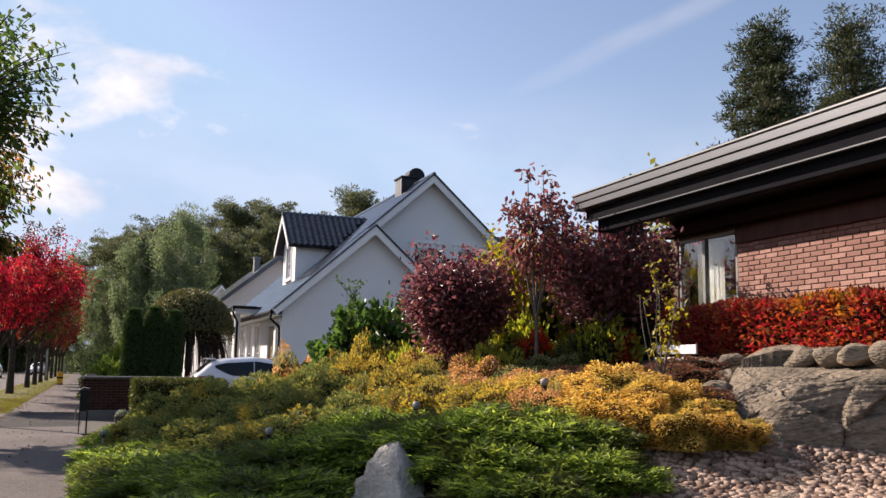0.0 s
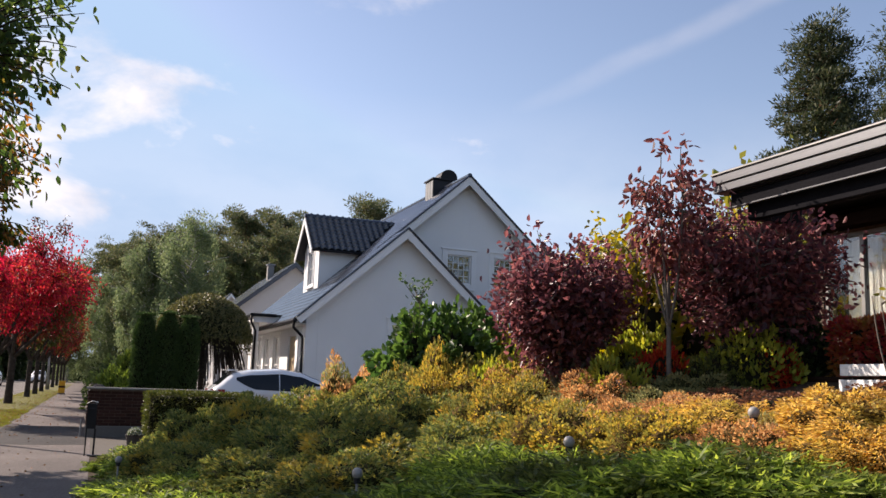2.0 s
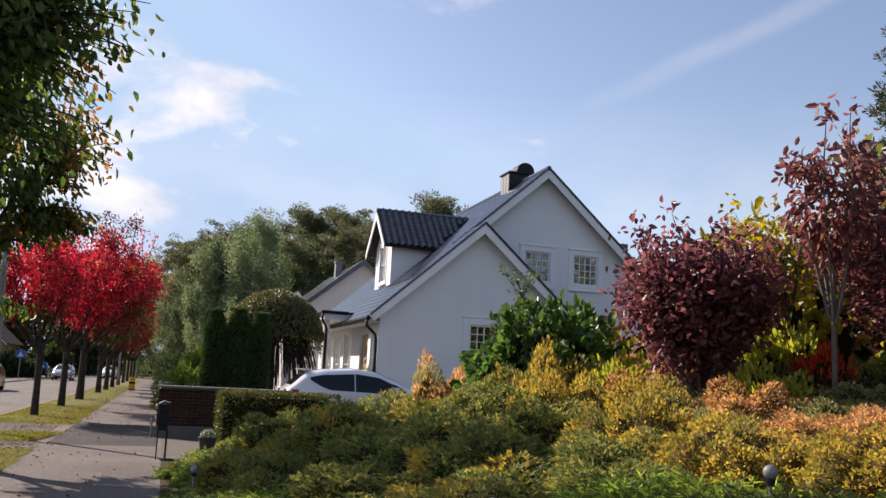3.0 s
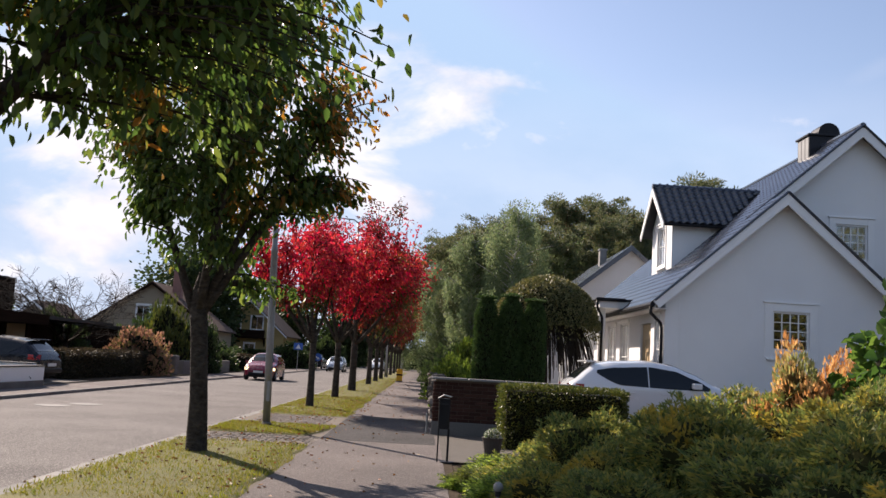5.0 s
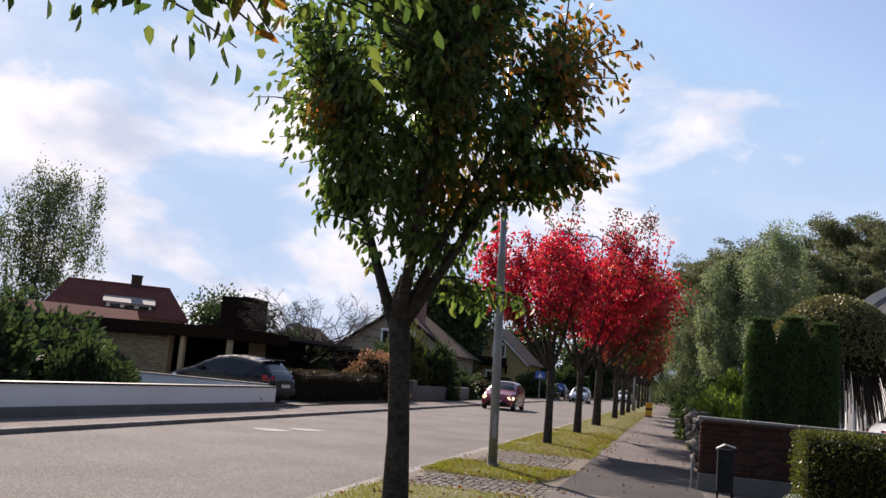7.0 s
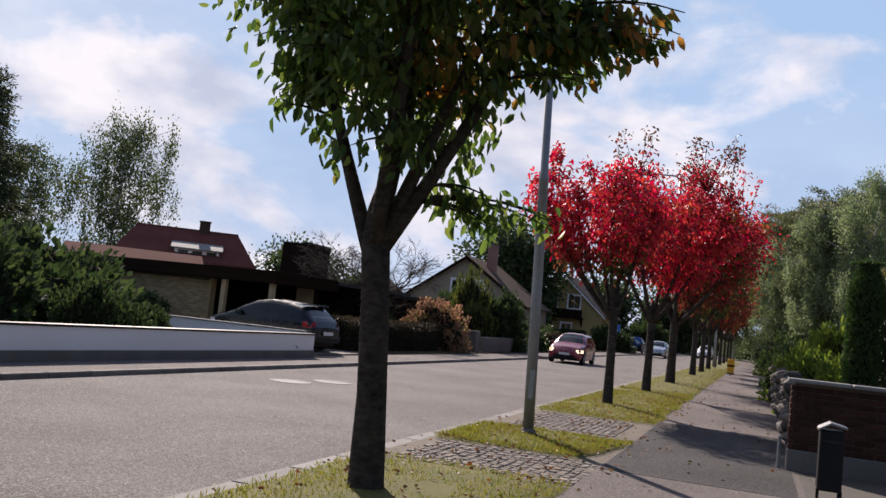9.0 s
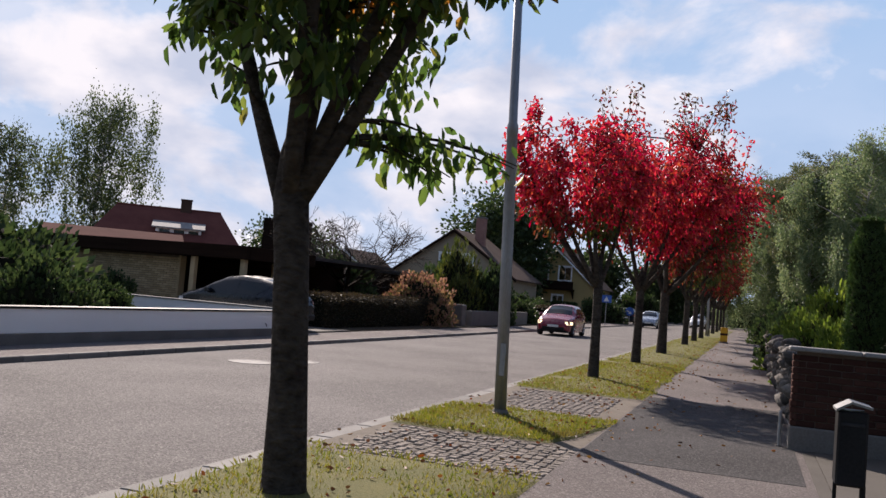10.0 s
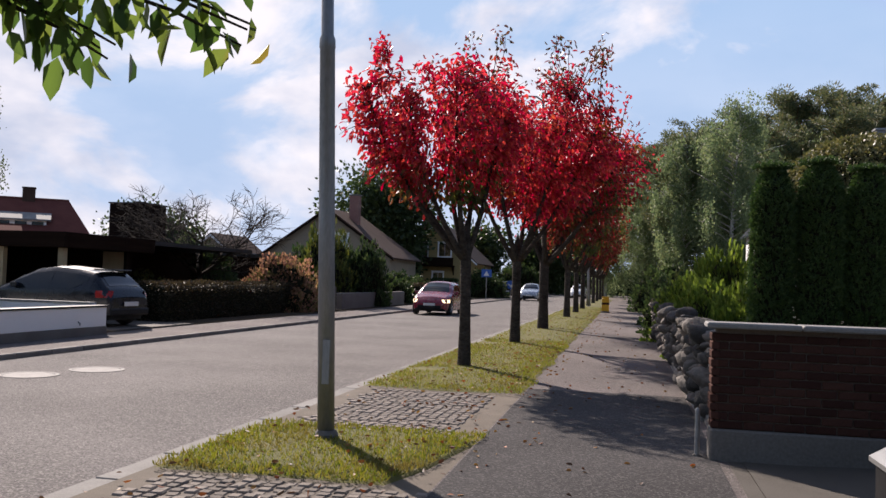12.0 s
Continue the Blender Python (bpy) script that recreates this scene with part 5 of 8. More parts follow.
    part("top_fascia", M().cbox(6.66, 6.9, -9.4, 11.6, 4.053, 4.16, 0.008), ALU, b, "pale grey metal roof edge")
    part("end_fascia", M().cbox(6.9, 7.7, 11.42, 11.6, 3.96, 4.158, 0.012), ALU, b)
    part("roof_edge_cap", M().cbox(6.64, 6.92, -9.4, 11.6, 4.16, 4.19, 0.008), METAL_GREY, b)
    lay_bricks(b, "x", WX + 0.05, -8.0, 10.86, 0.98, ZT, BRICK, (7.6, 10.86))
    return b


build_bungalow()


# ---- brick garden wall at the driveway ----
def build_brick_wall():
    w = thing("brick_garden_wall", (1.1, 25.95, 0), "dark brown brick garden wall on a concrete plinth with grey coping", "garden wall")
    part("plinth", M().cbox(-0.27, 2.75, 25.83, 26.1, -0.1, 0.27, 0.015), CONCRETE, w, "rough grey concrete plinth")
    part("core", M().box(-0.22, 2.7, 25.89, 26.06, 0.27, 1.13), MORTAR, w)
    for k in range(4):
        part("coping_stone", M().cbox(-0.31 + 0.775 * k, 0.455 + 0.775 * k, 25.79, 26.14, 1.13, 1.18, 0.012), COPING, w, "grey coping stone")
    lay_bricks(w, "y", 25.88, -0.245, 2.73, 0.275, 1.13, BRICK_DK, (-1, 3))
    # end courses seen from the footway
    r = random.Random(2)
    endm = mesh_of("brick", M().cbox(-0.016, 0.05, -0.112, 0.112, 0, 0.063, 0.006), BRICK_DK)
    for j in range(11):
        ob = new("brick", endm)
        ob.parent = w
        ob.location = Vector((-0.25 + r.uniform(-0.006, 0.006), 25.975, 0.275 + 0.075 * j)) - root_at(w)
    return w


build_brick_wall()


def stone_mesh(seed, r=(1, 1, 1), amp=0.22, cuts=5, material=None, nu=12, nv=8):
    """A stone: a lumpy ball with some faces planed flat."""
    rr = np.random.RandomState(seed)
    D = []
    for i in range(nv + 1):
        z = -math.cos(math.pi * i / nv)
        q = max(0.002, math.sqrt(max(0, 1 - z * z)))
        for k in range(nu):
            a = 2 * math.pi * k / nu
            D.append((q * math.cos(a), q * math.sin(a), z))
    V = np.array(D)
    V = V * (1 + amp * fnoise(V, seed, 2.2))[:, None]
    for k in range(cuts):
        n = unit(rr.normal(size=(1, 3)))[0]
        d = rr.uniform(0.55, 0.85)
        s = V @ n
        V = V - np.outer(np.maximum(0, s - d), n)
    if nu > 36:
        B = np.abs(fnoise(V, seed + 3, 5.0))
        C = np.abs(fnoise(V, seed + 4, 11.0))
        S3 = fnoise(V * np.array([0.6, 0.6, 2.4]), seed + 6, 4.0)
        V = V * (1 - 0.10 * np.maximum(0, 0.28 - B) / 0.28 - 0.05 * np.maximum(0, 0.2 - C) / 0.2 + 0.05 * np.sign(S3) * np.minimum(1, np.abs(S3) * 5))[:, None]
    V = V * np.array(r)
    F = [(i * nu + k, i * nu + (k + 1) % nu, (i + 1) * nu + (k + 1) % nu, (i + 1) * nu + k) for i in range(nv) for k in range(nu)]
    m = M().add(V.tolist(), F)
    me = mesh_of("stone", m, material, True)
    return me


def build_stone_wall():
    w = thing("dry_stone_wall", (0.1, 35, 0), "dry stone garden wall of grey field stones beside the footway", "garden wall")
    part("rubble_core", M().cbox(-0.02, 0.4, 27.9, 47, -0.1, 0.75, 0.05), CORE_SHADE, w)
    part("footing", M().cbox(-0.12, 0.42, 27.6, 28.1, -0.1, 0.12, 0.03), CONCRETE, w, "concrete footing slab")
    for k in range(30):
        part("kerb_slab", M().cbox(-0.16, -0.02, 28.15 + 0.62 * k, 28.75 + 0.62 * k, -0.1, 0.1, 0.015), COPING, w)
    meshes = [stone_mesh(40 + k, (1, 1, 1), 0.2, 6, FIELDSTONE, 10, 7) for k in range(7)]
    r = random.Random(11)
    y = 27.95
    n = 0
    while y < 46.5:
        z = 0.02
        while z < 0.85:
            s = r.uniform(0.11, 0.2)
            ob = new("stone", meshes[n % 7])
            ob.parent = w
            ob.location = Vector((-0.02 + r.uniform(-0.05, 0.05), y + r.uniform(-0.05, 0.05), z + s * 0.7)) - root_at(w)
            ob.scale = (s * 1.0, s * r.uniform(1.2, 1.8), s * 0.72)
            ob.rotation_euler = (r.uniform(-0.3, 0.3), r.uniform(-0.3, 0.3), r.uniform(0, 6.28))
            z += s * 1.08
            n += 1
        y += r.uniform(0.24, 0.36)
    return w


build_stone_wall()


# ---- far side of the street ----
def build_low_white_wall():
    w = thing("low_white_wall", (-12.8, 27, 0), "low white painted wall with a dark cap and grey plinth", "garden wall")
    part("plinth", M().cbox(-12.98, -12.7, 12.0, 36.3, -0.05, 0.16, 0.01), CONCRETE, w)
    part("wall", M().cbox(-12.95, -12.72, 12.0, 36.28, 0.16, 0.6, 0.008), RENDER_W, w)
    part("cap", M().cbox(-12.99, -12.69, 12.0, 36.32, 0.6, 0.64, 0.006), BLACK, w, "thin dark cap")
    part("return_wall", M().cbox(-18.6, -12.99, 36.05, 36.28, 0.0, 0.66, 0.01), RENDER_W, w)
    part("return_cap", M().cbox(-18.62, -13.0, 36.02, 36.31, 0.66, 0.7, 0.006), COPING, w)
    part("small_bracket", M().tube([(-12.71, 35.2, 0.3), (-12.66, 35.2, 0.26), (-12.66, 35.2, 0.22)], 0.012, 6), BLACK, w)


build_low_white_wall()


def build_west_bungalow():
    b = thing("brown_bungalow", (-20, 44, 0), "low dark brown flat-roofed house with yellow brick wall and carport", "house")
    part("brick_wall", M().box(-27.0, -19.05, 40.0, 40.25, -0.05, 2.02), MORTAR, b)
    lay_bricks(b, "y", 39.99, -27.0, -19.0, 0.0, 2.0, BRICK_Y, (-50, -49))
    part("wall_end", M().cbox(-19.05, -18.98, 39.97, 40.3, -0.05, 2.02, 0.008), BRICK_Y, b, "yellow brick wall end")
    part("fascia", M().cbox(-28.5, -16.0, 39.3, 39.5, 2.02, 2.46, 0.02), BROWNWOOD, b, "dark stained roof fascia")
    part("roof", M().box(-28.4, -16.2, 39.5, 52.0, 2.3, 2.44), METAL_DARK, b)
    part("east_fascia", M().cbox(-16.2, -16.0, 39.5, 44.0, 2.02, 2.46, 0.02), BROWNWOOD, b)
    part("east_wall", M().box(-20.2, -19.9, 43.3, 63.5, -0.05, 2.3), BROWNWOOD, b)
    part("wing_roof", M().cbox(-31.4, -19.6, 52.01, 64.0, 2.3, 2.5, 0.02), METAL_DARK, b)
    part("house_wall", holed("y", 43.0, 0.25, -28.2, -16.4, -0.05, (lambda u: 2.3, ()), [(-17.3, -16.5, 0.05, 2.05)]), BROWNWOOD, b)
    for x in (-18.2, -16.3):
        part("carport_post", M().cbox(x - 0.09, x + 0.09, 39.55, 39.73, 0, 2.3, 0.01), BRICK_Y, b, "pale post")
    part("door", M().cbox(-17.28, -16.52, 43.06, 43.12, 0.05, 2.03, 0.006), DOORWOOD, b, "reddish wooden door")
    part("roof_box", M().cbox(-28.9, -26.7, 61.4, 63.6, 2.4, 5.1, 0.03), BROWNWOOD, b, "large dark box on the roof")
    part("roof_box_rim", M().cbox(-28.95, -26.65, 61.35, 63.65, 5.1, 5.17, 0.01), BLACK, b)
    part("roof_box_vent", M().lathe([(0.28, 5.17), (0.28, 5.27)], (-27.6, 62.2, 0), 12), METAL_DARK, b)


build_west_bungalow()


def gable_house(name, x0, x1, y0, y1, eave, ridge, axis, wall, roof, label, wins, chimney=None, ov=0.4, base=-0.05, trim=None):
    """A plain gabled house: axis is the way its ridge runs. wins: (side, u0, u1, z0, z1)."""
    h = thing(name, ((x0 + x1) / 2, (y0 + y1) / 2, 0), label, "house")
    t = 0.14
    if axis == "y":
        c, s = (x0 + x1) / 2, (ridge - eave) / ((x1 - x0) / 2)
        tops = {"y": (lambda u: eave + s * min(u - x0, x1 - u), (c,)), "x": (lambda u: eave, ())}
        for k, (a, b) in enumerate(((x0 - ov, c), (x1 + ov, c))):
            za = eave - s * ov
            part("roof_slope", M().prism([(a, za + 0.02), (b, ridge + 0.02), (b, ridge + t), (a, za + t)], "y", y0 - ov, y1 + ov), roof, h)
            m = M().prism([(a, za + 0.03), (b, ridge + 0.03), (b, ridge - 0.2), (a, za - 0.14)], "y", y0 - ov - 0.05, y0 - ov)
            part("bargeboard", m, trim or TRIM_W, h)
    else:
        c, s = (y0 + y1) / 2, (ridge - eave) / ((y1 - y0) / 2)
        tops = {"x": (lambda u: eave + s * min(u - y0, y1 - u), (c,)), "y": (lambda u: eave, ())}
        for k, (a, b) in enumerate(((y0 - ov, c), (y1 + ov, c))):
            za = eave - s * ov
            part("roof_slope", M().prism([(a, za + 0.02), (b, ridge + 0.02), (b, ridge + t), (a, za + t)], "x", x0 - ov, x1 + ov), roof, h)
            for xx in (x0 - ov - 0.05, x1 + ov):
                part("bargeboard", M().prism([(a, za + 0.03), (b, ridge + 0.03), (b, ridge - 0.2), (a, za - 0.14)], "x", xx, xx + 0.05), trim or TRIM_W, h)
    for side, face, at, th, u0, u1 in (("south", "y", y0, 0.25, x0, x1), ("north", "y", y1 - 0.25, 0.25, x0, x1), ("east", "x", x1 - 0.25, 0.25, y0 + 0.25, y1 - 0.25), ("west", "x", x0, 0.25, y0 + 0.25, y1 - 0.25)):
        hs = [w[1:5] for w in wins if w[0] == side]
        part("wall", holed(face, at, th, u0, u1, base, tops[face], hs), wall, h)
        for w in wins:
            if w[0] == side:
                window(h, face, at if side in ("south", "west") else at + th, w[1], w[2], w[3], w[4], 2, 1, 0.1, out=-1 if side in ("south", "west") else 1)
    part("floor_between", M().box(x0 + 0.3, x1 - 0.3, y0 + 0.3, y1 - 0.3, eave - 0.2, eave - 0.05), INSIDE, h)
    if chimney:
        cx, cy, cz = chimney
        cm = part("chimney", M().cbox(cx - 0.4, cx + 0.4, cy - 0.4, cy + 0.4, eave, cz, 0.02), BRICK, h, "brick chimney")
        part("chimney_cap", M().cbox(cx - 0.46, cx + 0.46, cy - 0.46, cy + 0.46, cz, cz + 0.12, 0.02), CONCRETE, cm)
    return h


WALL_TAN = mat("tan_render", (0.25, 0.2, 0.14), (0.33, 0.27, 0.19), 0.5, 20, 0.9, 0.2)
WALL_GREY = mat("grey_render", (0.42, 0.42, 0.43), (0.52, 0.52, 0.53), 0.5, 20, 0.9, 0.2)
WALL_OCHRE = mat("ochre_render", (0.3, 0.22, 0.09), (0.4, 0.3, 0.13), 0.5, 20, 0.9, 0.2)
gable_house("tan_house", -31.1, -20.1, 88, 97, 3.3, 7.1, "y", WALL_TAN, TILE_BROWN, "tan rendered gabled house behind garden trees", [("south", -26.9, -25.7, 3.7, 5.0), ("south", -25.0, -23.8, 3.7, 5.0), ("south", -30, -28.8, 1, 2.3)], (-24.2, 91, 8.5), trim=BROWNWOOD)
gable_house("tan_house_wing", -39.0, -33.5, 88.5, 95, 2.6, 4.8, "y", WALL_TAN, TILE_BROWN, "low brown-roofed wing beside the tan house", [])
gable_house("ochre_house", -26.0, -17.2, 112, 124, 3.6, 7.6, "y", WALL_OCHRE, TILE_BROWN, "ochre gabled house with a small balcony", [("south", -23.6, -22.4, 3.7, 5.6), ("south", -21.2, -19.8, 4.0, 5.5), ("south", -21.8, -20.6, 1.0, 2.3), ("east", 114, 115.2, 1.0, 2.2)], (-23.4, 116, 8.9))
bal = thing("balcony", (-21.5, 111.4, 2.8), "dark wooden balcony on the ochre gable", "balcony")
part("deck", M().cbox(-23.8, -19.3, 110.9, 111.98, 2.9, 3.05, 0.02), BROWNWOOD, bal)
part("balustrade", M().cbox(-23.8, -19.3, 110.86, 110.94, 3.05, 3.9, 0.02), BROWNWOOD, bal)
for xx in (-23.6, -19.5):
    part("bracket", M().prism([(111.98, 2.0), (111.98, 2.9), (110.95, 2.9)], "x", xx, xx + 0.12), BROWNWOOD, bal)
def hipped_house(name, x0, x1, y0, y1, eave, ridge, hip, wall, roof, label, chimney):
    """A house with a hipped roof; hip: how far each ridge end stands back from the eaves."""
    h = thing(name, ((x0 + x1) / 2, (y0 + y1) / 2, 0), label, "house")
    part("wall", M().box(x0 + 0.5, x1 - 0.5, y0 + 0.5, y1 - 0.5, -0.05, eave), wall, h)
    c = (y0 + y1) / 2
    a = [(x0, y0), (x1, y0), (x1, y1), (x0, y1)]
    part("roof", M().add([(x, y, eave - 0.15) for x, y in a] + [(x, y, eave) for x, y in a] + [(x0 + hip, c, ridge), (x1 - hip, c, ridge)],
                         [(3, 2, 1, 0), (0, 1, 5, 4), (1, 2, 6, 5), (2, 3, 7, 6), (3, 0, 4, 7), (4, 5, 9, 8), (6, 7, 8, 9), (5, 6, 9), (7, 4, 8)]), roof, h, "red tiled hipped roof")
    part("ridge_tiles", M().tube([(x0 + hip, c, ridge + 0.02), (x1 - hip, c, ridge + 0.02)], 0.09, 6), roof, h)
    cx, cy, cz = chimney
    cm = part("chimney", M().cbox(cx - 0.45, cx + 0.45, cy - 0.4, cy + 0.4, eave, cz, 0.02), TILE_BROWN, h, "red-brown brick chimney")
    part("chimney_cap", M().cbox(cx - 0.5, cx + 0.5, cy - 0.46, cy + 0.46, cz, cz + 0.1, 0.02), TILE_BROWN, cm)
    return h


red = hipped_house("red_roofed_house", -53.6, -41.9, 73.4, 81.3, 4.0, 6.75, 1.6, WALL_TAN, TILE_RED, "house with a red tiled roof and a wide dormer", (-46.4, 77.4, 7.55))
rd = part("dormer", M().cbox(-48.6, -45.0, 74.3, 74.5, 4.3, 4.95, 0.02), TRIM_W, red, "wide low dormer with a sheet metal roof")
part("dormer_lid", M().prism([(73.9, 4.93), (76.8, 5.85), (76.8, 5.95), (73.9, 5.03)], "x", -48.9, -44.7), COPING, red)
for k in range(3):
    part("dormer_window", M().cbox(-48.3 + 1.15 * k, -47.5 + 1.15 * k, 74.26, 74.3, 4.4, 4.85, 0.01), CAR_GLASS, red)
red.rotation_euler = (0, 0, radians(35))
annex = gable_house("red_roofed_annex", -47.0, -38.5, 62.0, 67.5, 2.8, 3.95, "x", WALL_TAN, TILE_RED, "low annex with a red tiled roof", [], trim=BROWNWOOD)
annex.rotation_euler = (0, 0, radians(42))
# neighbour beyond the white house
nb = gable_house("grey_roofed_house", 6.3, 15.0, 56, 68, 4.8, 8.4, "y", WALL_GREY, TILE, "pale grey neighbouring house with a dark tiled roof", [("south", 9.6, 10.8, 1.2, 2.4), ("west", 58, 59.2, 1.2, 2.4)], trim=TILE)
part("chimney", M().cbox(9.75, 10.15, 60.0, 60.5, 7.0, 8.75, 0.02), COPING, nb, "slim pale chimney")
part("cowl", M().cbox(9.7, 10.2, 59.95, 60.55, 8.75, 8.85, 0.01), METAL_GREY, nb)
gable_house("small_white_house", 7.6, 12.2, 78, 86, 5.6, 8.3, "y", RENDER_W, TILE, "small white gabled house further down the street", [("south", 9.4, 10.4, 5.2, 6.4)])


# ---- vehicles ----
def build_car(name, at, yaw, L, W, H, paint, label, boxy=0.0, lit=False, glass_mat=None, sleek=False):
    """A hatchback or estate: at is the ground under its middle; it drives along its own +x."""
    c = thing(name, at, label, "car")
    c.rotation_euler = (0, 0, radians(yaw))
    belt, sill = 0.60 * H, 0.15 * H

    def lerp(tab, s):
        for (a, va), (b, vb) in zip(tab, tab[1:]):
            if s <= b:
                t = (s - a) / (b - a)
                t = t * t * (3 - 2 * t) * 0.5 + t * 0.5
                return va + (vb - va) * t
        return tab[-1][1]
    top = [(0.0, 0.52 * H), (0.015, 0.62 * H), (0.05, 0.74 * H + boxy * 0.1), (0.12, 0.93 * H), (0.20, 0.985 * H), (0.42, H), (0.52, 0.965 * H), (0.60, 0.86 * H), (0.72, 0.665 * H), (0.80, 0.625 * H), (0.93, 0.54 * H), (0.985, 0.44 * H), (1.0, 0.36 * H)]
    if sleek:
        top = [(0.0, 0.5 * H), (0.015, 0.6 * H), (0.04, 0.68 * H), (0.115, 0.86 * H), (0.125, 0.905 * H), (0.24, 0.965 * H), (0.42, H), (0.54, 0.96 * H), (0.64, 0.85 * H), (0.74, 0.7 * H), (0.81, 0.635 * H), (0.93, 0.54 * H), (0.985, 0.44 * H), (1.0, 0.36 * H)]
    plan = [(0.0, 0.80), (0.03, 0.91), (0.12, 0.985), (0.3, 1.0), (0.7, 1.0), (0.88, 0.95), (0.96, 0.84), (1.0, 0.66)]
    low = [(0.0, 0.24 * H), (0.06, 0.17 * H), (0.15, sill), (0.85, sill), (0.95, 0.16 * H), (1.0, 0.22 * H)]
    NS, NZ = 60, 12

    def half(s, z):
        w = W / 2 * lerp(plan, s)
        zt = lerp(top, s)
        if z > belt:
            w *= 1 - 0.30 * ((z - belt) / (H - belt)) ** 1.15
        if z < 0.32 * H:
            w *= 1 - 0.06 * (0.32 * H - z) / (0.32 * H)
        k = (zt - z) / (0.09 * H)
        if k < 1:
            w *= 1 - 0.16 * (1 - max(0, k)) ** 2
        return w
    wheels = (0.175, 0.815)
    wr = 0.215 * H

    def pt(s, z, side, off=0.0):
        return ((s - 0.5) * L, side * (half(s, z) + off), z)
    body = M()
    ss = [k / NS for k in range(NS + 1)]
    for side in (-1, 1):
        rows = []
        for s in ss:
            lo, hi = lerp(low, s), lerp(top, s)
            for wc in wheels:
                d = abs(s - wc) * L
                if d < wr * 1.14:
                    lo = max(lo, math.sqrt((wr * 1.14) ** 2 - d * d) + wr * 0.98)
            rows.append([pt(s, lo + (hi - lo) * (k / NZ) ** 0.9, side) for k in range(NZ + 1)])
        body.grid(rows)
    roof = []
    for s in ss:
        zt = lerp(top, s)
        w = half(s, zt)
        roof.append([((s - 0.5) * L, w * q, zt + 0.03 * H * (1 - q * q) * (1 if 0.1 < s < 0.95 else 0.5)) for q in (-1, -0.66, -0.33, 0, 0.33, 0.66, 1)])
    body.grid(roof)
    for s in (0.0, 1.0):
        lo, hi = lerp(low, s), lerp(top, s)
        w = half(s, hi)
        body.grid([[((s - 0.5) * L, half(s, lo + (hi - lo) * k / 4) * q, lo + (hi - lo) * k / 4) for q in (-1, -0.5, 0, 0.5, 1)] for k in range(5)])
    b = part("body", body, paint, c, smooth=True, world=False)
    part("underbody", M().box(-0.46 * L, 0.46 * L, -0.40 * W, 0.40 * W, 0.12 * H, 0.42 * H), RUBBER, c, world=False)
    gm = glass_mat or CAR_GLASS
    # side glass between belt and roof, in two fields
    for side in (-1, 1):
        for s0, s1 in ((0.15, 0.405), (0.411, 0.715)):
            rows = []
            for k in range(21):
                s = s0 + (s1 - s0) * k / 20
                lo = belt + 0.012 * H + 0.03 * H * max(0, (0.5 - s) / 0.35) + 0.15 * H * max(0, (0.27 - s) / 0.12) ** 1.4
                hi = lerp(top, s) - 0.075 * H
                hi = max(hi, lo + 0.004)
                rows.append([pt(s, lo + (hi - lo) * q / 4, side, 0.006) for q in range(5)])
            part("side_window", M().grid(rows), gm, c, smooth=True, world=False)
        part("door_mirror", M().cbox(0.12 * L, 0.165 * L, side * W * 0.5 - 0.02 if side > 0 else side * W * 0.5 - 0.14, side * W * 0.5 + 0.14 if side > 0 else side * W * 0.5 + 0.02, 0.63 * H, 0.72 * H, 0.02), paint, c, world=False)
        for s in (0.30, 0.47):
            part("door_handle", M().cbox((s - 0.5) * L, (s - 0.5) * L + 0.18, side * half(s, 0.52 * H) - 0.015, side * half(s, 0.52 * H) + 0.02, 0.52 * H, 0.535 * H, 0.006), paint, c, world=False)

    def across(s0, s1, q0, n=8, off=0.008):
        rows = []
        for k in range(n + 1):
            s = s0 + (s1 - s0) * k / n
            zt = lerp(top, s)
            w = half(s, zt) * q0
            rows.append([((s - 0.5) * L - (off if s < 0.2 else -off) * 0.7, w * q, zt + 0.03 * H * (1 - (q * q0) ** 2) * (1 if 0.1 < s < 0.95 else 0.5) + off) for q in (-1, -0.6, -0.2, 0.2, 0.6, 1)])
        return M().grid(rows)
    part("windscreen", across(0.525, 0.70, 0.93), gm, c, smooth=True, world=False)
    part("rear_window", across(0.045, 0.125, 0.86), gm, c, smooth=True, world=False)
    part("spoiler", M().cbox(-0.40 * L, -0.345 * L, -0.33 * W, 0.33 * W, 0.955 * H, 0.98 * H, 0.01), paint, c, world=False)
    for side in (-1, 1):
        part("tail_lamp", M().grid([[pt(s, z, side, 0.01) for z in (0.5 * H, 0.56 * H, 0.62 * H)] for s in (0.006, 0.02, 0.05, 0.085)]), LENS_RED, c, world=False)
        part("headlamp", M().grid([[pt(s, z, side, 0.012) for z in (0.38 * H, 0.43 * H, 0.48 * H)] for s in (0.88, 0.93, 0.97, 0.985)]), HEADLIGHT if lit else LENS_CLEAR, c, world=False)
    part("front_grille", M().cbox(0.482 * L, 0.508 * L, -0.3 * W, 0.3 * W, 0.2 * H, 0.3 * H, 0.01), BLACK, c, world=False)
    part("rear_bumper", M().cbox(-0.508 * L, -0.47 * L, -0.42 * W, 0.42 * W, 0.2 * H, 0.32 * H, 0.03), BLACK if boxy else paint, c, world=False)
    part("number_plate", M().cbox(0.508 * L, 0.512 * L, -0.26, 0.26, 0.29 * H, 0.365 * H, 0.002), PLATE, c, world=False)
    part("rear_plate", M().cbox(-0.516 * L, -0.508 * L, -0.26, 0.26, 0.36 * H, 0.435 * H, 0.002), PLATE, c, world=False)
